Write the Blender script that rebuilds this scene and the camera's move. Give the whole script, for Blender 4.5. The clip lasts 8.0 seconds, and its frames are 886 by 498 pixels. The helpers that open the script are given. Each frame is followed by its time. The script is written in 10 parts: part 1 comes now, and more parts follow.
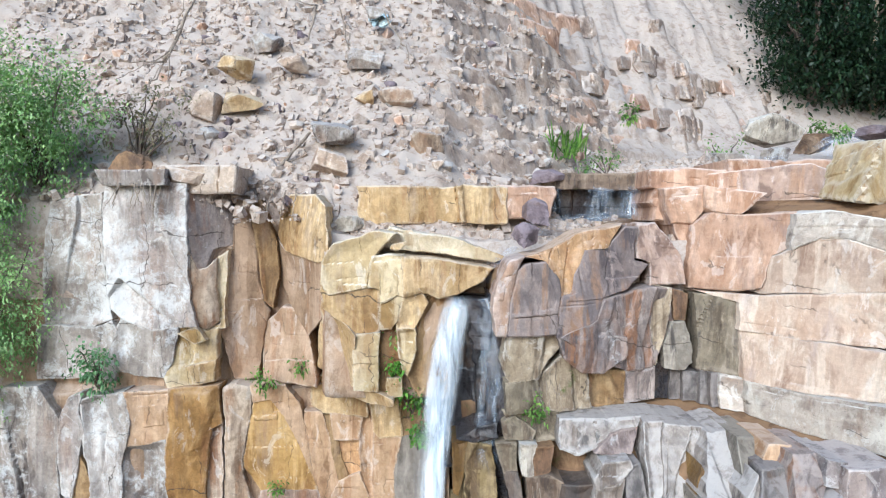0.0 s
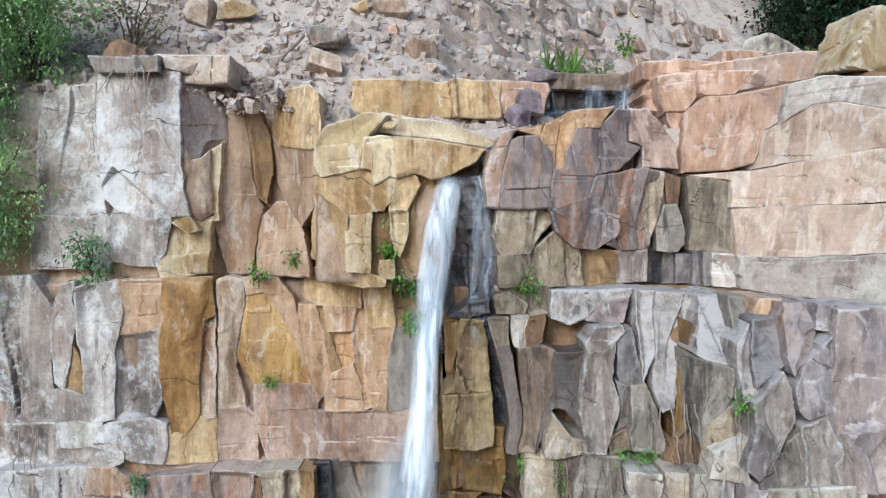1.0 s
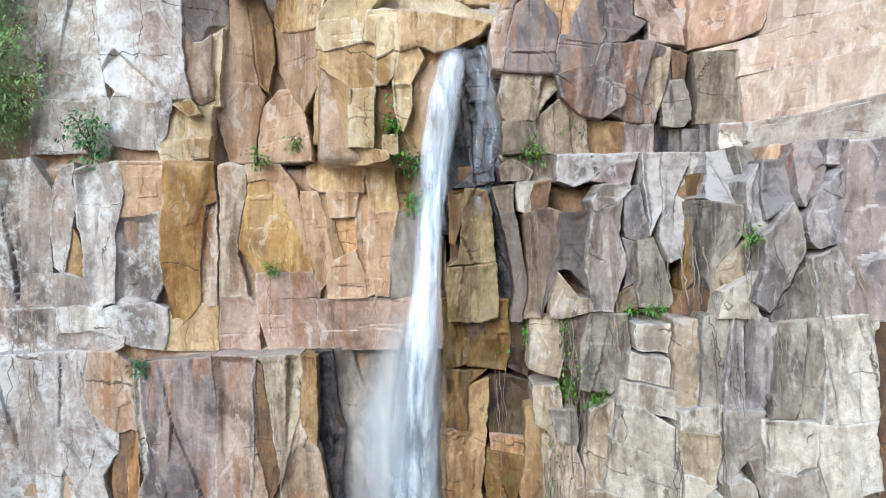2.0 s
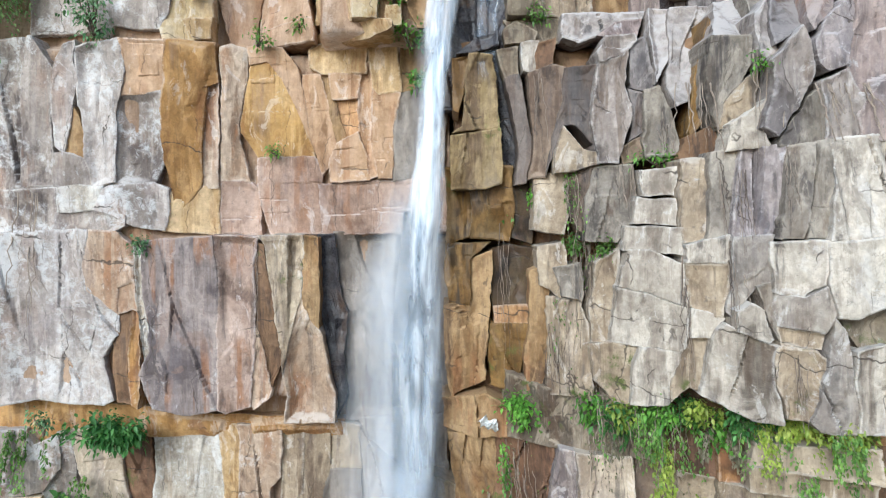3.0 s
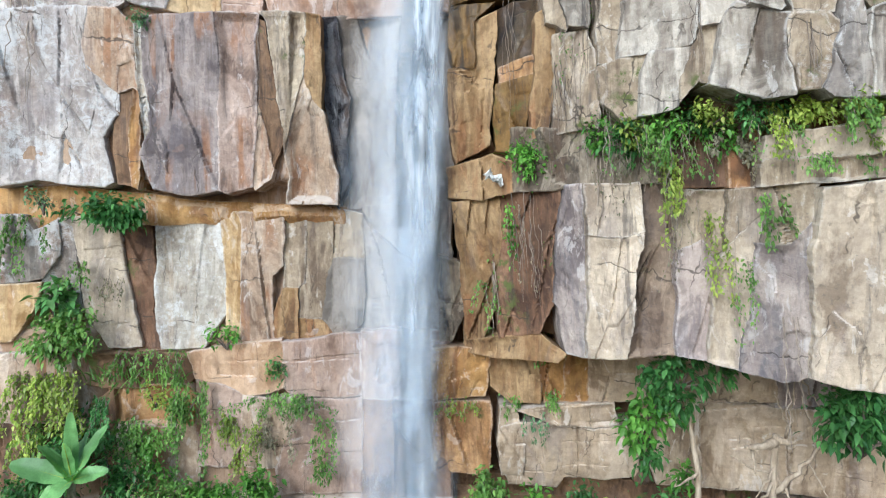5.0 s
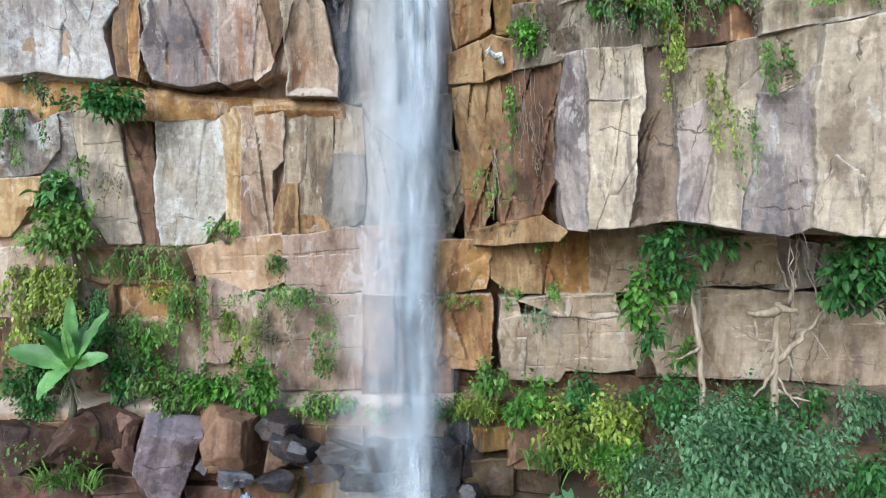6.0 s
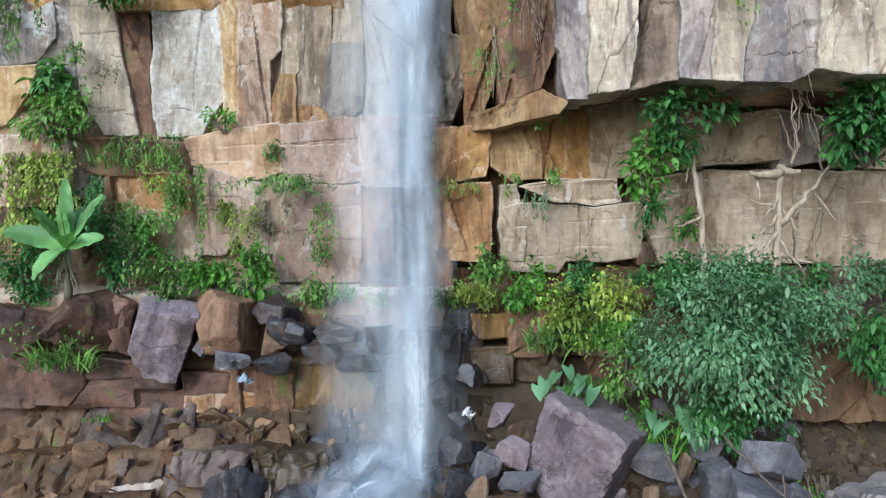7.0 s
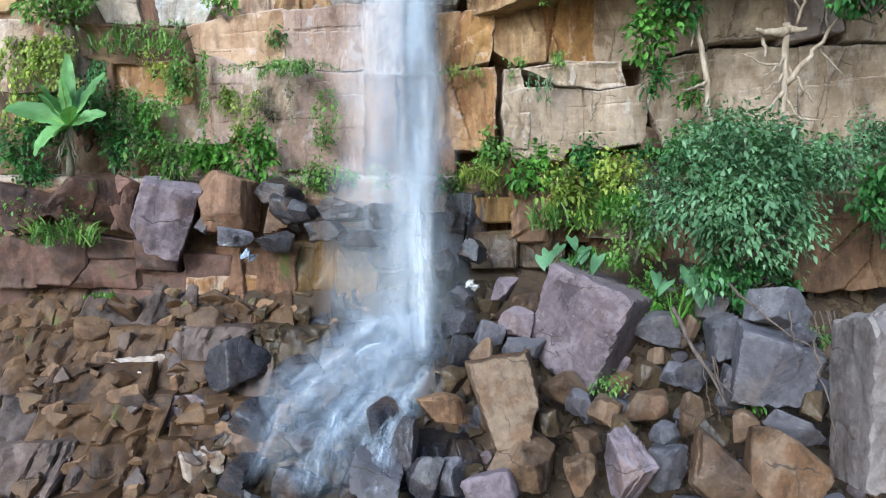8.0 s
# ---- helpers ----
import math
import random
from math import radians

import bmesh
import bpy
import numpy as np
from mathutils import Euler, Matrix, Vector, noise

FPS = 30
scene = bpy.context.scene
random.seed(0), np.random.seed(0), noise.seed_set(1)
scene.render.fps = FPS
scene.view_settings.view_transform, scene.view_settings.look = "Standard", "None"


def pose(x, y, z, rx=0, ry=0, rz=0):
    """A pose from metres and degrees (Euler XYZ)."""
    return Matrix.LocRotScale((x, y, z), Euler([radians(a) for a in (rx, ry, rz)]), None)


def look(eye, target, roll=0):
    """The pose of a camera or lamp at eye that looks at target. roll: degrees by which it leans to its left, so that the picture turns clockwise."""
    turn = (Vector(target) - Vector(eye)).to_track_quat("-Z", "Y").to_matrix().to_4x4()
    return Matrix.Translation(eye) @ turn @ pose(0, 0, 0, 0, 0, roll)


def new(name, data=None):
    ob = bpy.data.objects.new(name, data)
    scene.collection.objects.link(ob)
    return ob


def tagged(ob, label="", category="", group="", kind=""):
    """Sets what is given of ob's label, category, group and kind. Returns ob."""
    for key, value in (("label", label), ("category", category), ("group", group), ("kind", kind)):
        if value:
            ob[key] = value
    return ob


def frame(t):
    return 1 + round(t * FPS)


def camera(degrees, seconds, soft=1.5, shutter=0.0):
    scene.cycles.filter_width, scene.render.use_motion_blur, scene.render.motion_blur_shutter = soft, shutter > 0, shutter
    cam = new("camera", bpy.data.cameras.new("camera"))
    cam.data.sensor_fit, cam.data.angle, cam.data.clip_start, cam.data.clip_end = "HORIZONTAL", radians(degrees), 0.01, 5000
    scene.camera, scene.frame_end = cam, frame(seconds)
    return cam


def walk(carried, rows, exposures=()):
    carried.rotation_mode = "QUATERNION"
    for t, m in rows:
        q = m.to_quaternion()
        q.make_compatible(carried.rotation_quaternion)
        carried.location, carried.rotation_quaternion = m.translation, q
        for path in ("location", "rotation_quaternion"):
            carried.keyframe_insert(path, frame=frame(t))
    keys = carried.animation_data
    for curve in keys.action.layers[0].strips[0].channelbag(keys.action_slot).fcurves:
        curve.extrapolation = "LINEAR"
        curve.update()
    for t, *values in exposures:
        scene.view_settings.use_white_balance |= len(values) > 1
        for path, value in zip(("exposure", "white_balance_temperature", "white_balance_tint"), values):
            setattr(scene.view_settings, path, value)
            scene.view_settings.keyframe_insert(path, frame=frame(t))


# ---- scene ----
import itertools

cam = camera(61.5, 8.0, soft=1.2)
METRES, EYE, TILT, LEAN, TURN = 17.0, 19.5, -2.3, 0.0, 0.0
ROWS = [
    (0.0, 0.0, 0.0, 0.0, 0.0, 0.0, -0.0),
    (0.5, 0.0062, -0.0038, -0.0625, 0.0, 0.06, -0.01),
    (1.0, 0.0086, -0.0003, -0.1255, 0.06, 0.08, -0.01),
    (1.5, 0.0069, 0.0047, -0.1906, 0.06, 0.11, 0.03),
    (3.0, 0.0039, 0.0167, -0.3906, 0.26, 0.22, -0.09),
    (3.5, 0.0038, 0.0214, -0.4563, 0.3, 0.24, -0.07),
    (4.0, 0.0037, 0.0236, -0.5177, 0.35, 0.16, -0.04),
    (4.5, 0.0021, 0.0261, -0.5741, 0.4, 0.05, 0.0),
    (6.0, 0.0019, 0.0308, -0.7499, 0.48, 0.03, 0.14),
    (6.5, 0.0024, 0.0362, -0.811, 0.55, 0.03, 0.18),
    (7.0, 0.0039, 0.0386, -0.873, 0.58, 0.04, 0.17),
    (7.5, 0.0013, 0.0406, -0.9353, 0.56, 0.06, 0.12),
    (8.0, 0.0009, 0.0421, -0.998, 0.64, 0.06, 0.08),
]
EXPOSURES = [(0.0, 0.40, 5350, 4), (1.0, 0.09, 5350, 4), (1.6, 0.25, 5380, 4), (3.0, 0.34, 5450, 4), (4.6, 0.42, 5330, 4), (5.4, 0.40, 5330, 4), (6.5, 0.24, 5290, 4), (8.0, 0.54, 5200, 4)]
walk(cam, [(t, pose(0, 0, EYE, TILT, LEAN, TURN) @ pose(METRES * x, METRES * y, METRES * z, 90 + pitch, roll, yaw)) for t, x, y, z, yaw, pitch, roll in ROWS], EXPOSURES)

# ---- daylight: bright overcast sky, soft sun high over the wide valley ----
SUN_ELEVATION, SUN_AZIMUTH = 27.0, 204.0
world = bpy.data.worlds.new("sky")
scene.world = world
world.use_nodes = True
sky = world.node_tree.nodes.new("ShaderNodeTexSky")
sky.sky_type, sky.sun_disc = "NISHITA", False
sky.sun_elevation, sky.sun_rotation = radians(SUN_ELEVATION), radians(SUN_AZIMUTH)
sky.air_density, sky.dust_density, sky.ozone_density = 1.0, 2.0, 1.0
world.node_tree.nodes["Background"].inputs["Strength"].default_value = 0.15
world.node_tree.links.new(sky.outputs[0], world.node_tree.nodes["Background"].inputs["Color"])
sun_data = bpy.data.lights.new("sun", "SUN")
sun_data.energy, sun_data.angle, sun_data.color = 2.4, radians(30), (1.0, 0.98, 0.95)
sun = new("sun", sun_data)
sun_way = Vector((math.sin(radians(SUN_AZIMUTH)) * math.cos(radians(SUN_ELEVATION)), math.cos(radians(SUN_AZIMUTH)) * math.cos(radians(SUN_ELEVATION)), math.sin(radians(SUN_ELEVATION))))
sun.matrix_world = look(sun_way * 60, (0, 0, 0))

# ---- materials ----
class Graph:
    """Short hand for node materials."""

    def __init__(self, name):
        self.mat = bpy.data.materials.new(name)
        self.mat.use_nodes = True
        self.tree = self.mat.node_tree
        self.bsdf = self.tree.nodes["Principled BSDF"]
        self.out = self.tree.nodes["Material Output"]

    def put(self, socket, value):
        if isinstance(value, bpy.types.NodeSocket):
            self.tree.links.new(value, socket)
        elif isinstance(value, (tuple, list)) and len(value) == 3 and socket.type == "RGBA":
            socket.default_value = (*value, 1)
        else:
            socket.default_value = value

    def node(self, kind, out=0, sets=(), **inputs):
        n = self.tree.nodes.new("ShaderNode" + kind)
        for key, value in dict(sets).items():
            if key == "operation":
                n.operation = value
            elif key == "interpolation_type":
                n.interpolation_type = value
            elif key == "feature":
                n.feature = value
            else:
                n.attribute_name = value
        for key, value in inputs.items():
            key = key.replace("_", " ")
            self.put(n.inputs[int(key[1:])] if key[0] == "i" and key[1:].isdigit() else n.inputs[key], value)
        return n.outputs[out]

    def maths(self, op, a, b=0.0, c=0.0):
        return self.node("Math", 0, {"operation": op}, i0=a, i1=b, i2=c)

    def vec(self, op, a, b=(0, 0, 0), c=(0, 0, 0)):
        return self.node("VectorMath", 0, {"operation": op}, i0=a, i1=b, i2=c)

    def noise(self, vector, scale, detail=4.0, rough=0.55, distort=0.0):
        return self.node("TexNoise", 0, (), Vector=vector, Scale=scale, Detail=detail, Roughness=rough, Distortion=distort)

    def span(self, value, lo, hi, a=0.0, b=1.0):
        return self.node("MapRange", 0, {"interpolation_type": "SMOOTHSTEP"}, i0=value, i1=lo, i2=hi, i3=a, i4=b)

    def mix(self, fac, a, b, blend="MIX"):
        n = self.tree.nodes.new("ShaderNodeMix")
        n.data_type, n.blend_type = "RGBA", blend
        self.put(n.inputs[0], fac), self.put(n.inputs[6], a), self.put(n.inputs[7], b)
        return n.outputs[2]

    def bump(self, height, strength, distance, normal=None):
        n = self.tree.nodes.new("ShaderNodeBump")
        n.inputs["Strength"].default_value, n.inputs["Distance"].default_value = strength, distance
        self.put(n.inputs["Height"], height)
        if normal is not None:
            self.put(n.inputs["Normal"], normal)
        return n.outputs[0]


def muted(c, keep):
    """The colour with part of its saturation."""
    grey = 0.3 * c[0] + 0.59 * c[1] + 0.11 * c[2]
    return tuple((grey + (v - grey) * keep) * k for v, k in zip(c, (0.99, 1.0, 1.0)))


def rock_material(name, light, mid, dark, stain=(0.2, 0.09, 0.03), stains=0.4, lichen=0.0, black=0.3, rough=0.85, moss=0.0, strata=0.14, skin=1.0, upright=True):
    g = Graph(name)
    # loose stones lie at any angle, so their weathering has no upright grain
    run = (lambda a, b: (a, a, b)) if upright else (lambda a, b: (0.55 * a, 0.55 * a, 0.4 * a))
    keep = 1.12 if mid[2] < 0.48 * mid[0] else 1.0 if mid[2] < 0.6 * mid[0] else 0.82
    light, mid, dark = (tuple(v * k for v in muted(c, keep)) for c, k in ((light, 0.78), (mid, 0.72), (dark, 0.57)))
    stain = muted(stain, 0.85)
    grey = 0.3 * mid[0] + 0.59 * mid[1] + 0.11 * mid[2]
    # dry, light rock bleaches almost white, dark rock only a little
    blanch = (lambda c: tuple(min(0.8, 0.6 * v + 0.3) for v in c)) if grey > 0.2 and rough > 0.7 else (lambda c: tuple(1.12 * v for v in c))
    place = g.node("NewGeometry", 0)
    chance = g.node("ObjectInfo", 5)
    shift = g.vec("MULTIPLY_ADD", g.node("CombineXYZ", 0, (), X=chance, Y=chance, Z=chance), (31.0, 17.0, 23.0) if not upright else (0.4, 0.2, 0.3), place)
    tall = g.vec("MULTIPLY", shift, (1.0, 1.0, 0.55) if upright else (1.0, 1.0, 1.0))
    # broad zones of colour with soft, ragged borders
    broad = g.noise(tall, 0.85, 7, 0.6, 0.5)
    col = g.mix(g.span(broad, 0.40, 0.47), dark, mid)
    col = g.mix(g.span(broad, 0.52, 0.59), col, light)
    beds = g.noise(g.vec("MULTIPLY", shift, (0.8, 0.8, 6.0)), 1.0, 7, 0.68, 1.2)
    col = g.mix(strata, col, g.mix(1.0, col, g.mix(g.span(beds, 0.38, 0.64), (0.62, 0.6, 0.6), (1.18, 1.15, 1.1)), "MULTIPLY"))
    # water marks that run down the face
    where = g.noise(shift, 0.6, 3, 0.55)
    runs = g.noise(g.vec("MULTIPLY", shift, run(3.0, 0.28)), 1.0, 6, 0.6, 0.35)
    wash = g.maths("MULTIPLY", g.span(runs, 0.50, 0.58), g.span(where, 0.40, 0.56))
    col = g.mix(g.maths("MULTIPLY", wash, min(1.0, stains * 1.2)), col, stain)
    pale = g.noise(g.vec("MULTIPLY_ADD", shift, run(2.2, 0.24), (7.0, 3.0, 1.0)), 1.0, 6, 0.6, 0.35)
    col = g.mix(g.span(pale, 0.53, 0.61, 0, 0.6), col, tuple(min(0.8, c * 1.12) for c in light))
    cool = g.noise(g.vec("MULTIPLY_ADD", shift, run(1.6, 0.4), (3.0, 9.0, 4.0)), 1.0, 6, 0.62, 0.4)
    col = g.mix(g.span(cool, 0.55, 0.66, 0, 0.42), col, tuple(0.4 * c + 0.6 * k * grey for c, k in zip(mid, (0.84, 0.76, 0.84))))
    drip = g.noise(g.vec("MULTIPLY", shift, run(5.0, 0.35)), 1.0, 5, 0.62, 0.25)
    soot = g.maths("MULTIPLY", g.span(drip, 0.54, 0.64), g.span(where, 0.55, 0.42))
    col = g.mix(g.maths("MULTIPLY", soot, black), col, (0.06, 0.052, 0.05))
    # blotches of fresh and weathered skin
    blot = g.noise(tall, 3.2, 8, 0.66, 0.7)
    col = g.mix(g.span(blot, 0.52, 0.60, 0, 0.45), col, g.mix(0.5, light, mid))
    col = g.mix(g.span(blot, 0.46, 0.38, 0, 0.42), col, dark)
    rusty = g.noise(g.vec("ADD", tall, (4.0, 8.0, 2.0)), 1.9, 8, 0.64, 0.8)
    col = g.mix(g.span(rusty, 0.56, 0.60, 0, 0.55 * stains), col, tuple(0.5 * a + 0.5 * b for a, b in zip(stain, mid)))
    bleached = g.noise(g.vec("ADD", tall, (1.0, 2.0, 9.0)), 2.4, 9, 0.66, 0.8)
    col = g.mix(g.span(bleached, 0.58, 0.62, 0, 0.5 if rough > 0.7 else 0.15), col, blanch(light))
    # grain at three sizes
    grain = g.noise(place, 22.0, 8, 0.72)
    col = g.mix(1.0, col, g.mix(g.span(grain, 0.28, 0.72), (0.92, 0.91, 0.90), (1.06, 1.06, 1.06)), "MULTIPLY")
    fibre = g.noise(g.vec("MULTIPLY", shift, run(13.0, 0.8)), 1.0, 7, 0.68, 0.4)
    col = g.mix(g.span(g.noise(shift, 1.3, 3), 0.46, 0.60, 0.05, 0.8 * skin), col, g.mix(1.0, col, g.mix(g.span(fibre, 0.42, 0.58), (0.76, 0.74, 0.73), (1.10, 1.10, 1.10)), "MULTIPLY"))
    mottle = g.noise(shift, 7.0, 9, 0.72, 0.6)
    col = g.mix(0.2 + 0.4 * skin, col, g.mix(1.0, col, g.mix(g.span(mottle, 0.43, 0.58), (0.80, 0.78, 0.77), (1.12, 1.12, 1.11)), "MULTIPLY"))
    if lichen > 0:
        crust = g.noise(shift, 5.5, 9, 0.78, 0.6)
        patch = g.noise(shift, 0.9, 3, 0.6, 0.6)
        level = g.maths("ADD", crust, g.maths("MULTIPLY", patch, 0.8))
        col = g.mix(g.span(level, 1.11 - 0.5 * lichen, 1.30 - 0.5 * lichen, 0, 0.6), col, (0.66, 0.655, 0.64))
        col = g.mix(g.span(g.noise(shift, 12.0, 7, 0.75), 0.58, 0.66, 0, 0.45), col, (0.09, 0.085, 0.085))
    if moss > 0:
        green = g.maths("MULTIPLY", g.span(g.noise(shift, 4.0, 7, 0.7), 0.5, 0.62), g.span(g.noise(shift, 0.8, 3), 0.62 - 0.25 * moss, 0.7 - 0.2 * moss))
        col = g.mix(green, col, (0.09, 0.11, 0.025))
    # hairline joints: wandering lines, upright and along the bedding, that come and go
    px, py, pz = (g.node("SeparateXYZ", k, (), Vector=shift) for k in range(3))
    along = g.maths("MULTIPLY_ADD", py, 0.6, px)

    def hair(base, often, bend, size, width, mask_size, lo, hi):
        wander = g.noise(g.vec("MULTIPLY", shift, size), 1.0, 5, 0.62)
        cycle = g.maths("FRACT", g.maths("MULTIPLY_ADD", wander, bend, g.maths("MULTIPLY", base, often)))
        line = g.span(g.maths("ABSOLUTE", g.maths("SUBTRACT", cycle, 0.5)), width * 0.3, width, 1, 0)
        return g.maths("MULTIPLY", line, g.span(g.noise(shift, mask_size, 3), lo, hi))

    crack = hair(along, 1.15, 1.5, (0.5, 0.5, 0.45) if upright else (0.8, 0.8, 0.8), 0.012, 0.8, 0.52, 0.58)
    crack = g.maths("MAXIMUM", crack, hair(g.maths("MULTIPLY_ADD", along, 0.12, pz), 0.95, 1.0, (0.5, 0.5, 0.6), 0.014, 0.9, 0.53, 0.58))
    crack = g.maths("MAXIMUM", crack, g.maths("MULTIPLY", hair(along, 2.7, 2.0, (0.8, 0.8, 0.6), 0.03, 1.2, 0.56, 0.62), 0.7))
    col = g.mix(g.maths("MULTIPLY", crack, 0.5 + 0.3 * skin), col, (0.06, 0.046, 0.036))
    # upward faces painted paler: bleached ledge tops with light from above put in
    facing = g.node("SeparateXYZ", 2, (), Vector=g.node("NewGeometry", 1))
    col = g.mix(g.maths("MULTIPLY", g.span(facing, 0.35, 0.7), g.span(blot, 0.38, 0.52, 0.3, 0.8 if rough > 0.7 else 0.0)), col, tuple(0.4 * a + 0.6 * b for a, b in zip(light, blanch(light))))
    # broken edges knocked pale
    knocked = g.maths("MULTIPLY", g.span(g.node("NewGeometry", 7), 0.515, 0.56), g.span(mottle, 0.40, 0.56))
    col = g.mix(g.maths("MULTIPLY", knocked, 0.42 if rough > 0.7 else 0.1), col, blanch(light))
    tone = g.span(chance, 0.0, 1.0, 0.93 if upright else 0.86, 1.07 if upright else 1.14)
    col = g.mix(1.0, col, g.node("CombineXYZ", 0, (), X=tone, Y=tone, Z=tone), "MULTIPLY")
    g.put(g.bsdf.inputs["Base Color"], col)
    g.put(g.bsdf.inputs["Roughness"], g.span(grain, 0.2, 0.8, rough - 0.1, min(1.0, rough + 0.08)))
    g.bsdf.inputs["Specular IOR Level"].default_value = 0.35
    relief = g.maths("ADD", g.maths("ADD", g.noise(shift, 5.0, 8, 0.64, 0.3), g.maths("MULTIPLY", g.maths("ADD", fibre, mottle), 0.35)), g.maths("MULTIPLY", crack, -0.8))
    relief = g.maths("ADD", relief, g.maths("MULTIPLY", beds, 0.12))
    g.put(g.bsdf.inputs["Normal"], g.bump(relief, 0.42, 0.06, g.bump(g.maths("ADD", g.maths("MULTIPLY", grain, 0.5), blot), 0.35, 0.012)))
    return g.mat


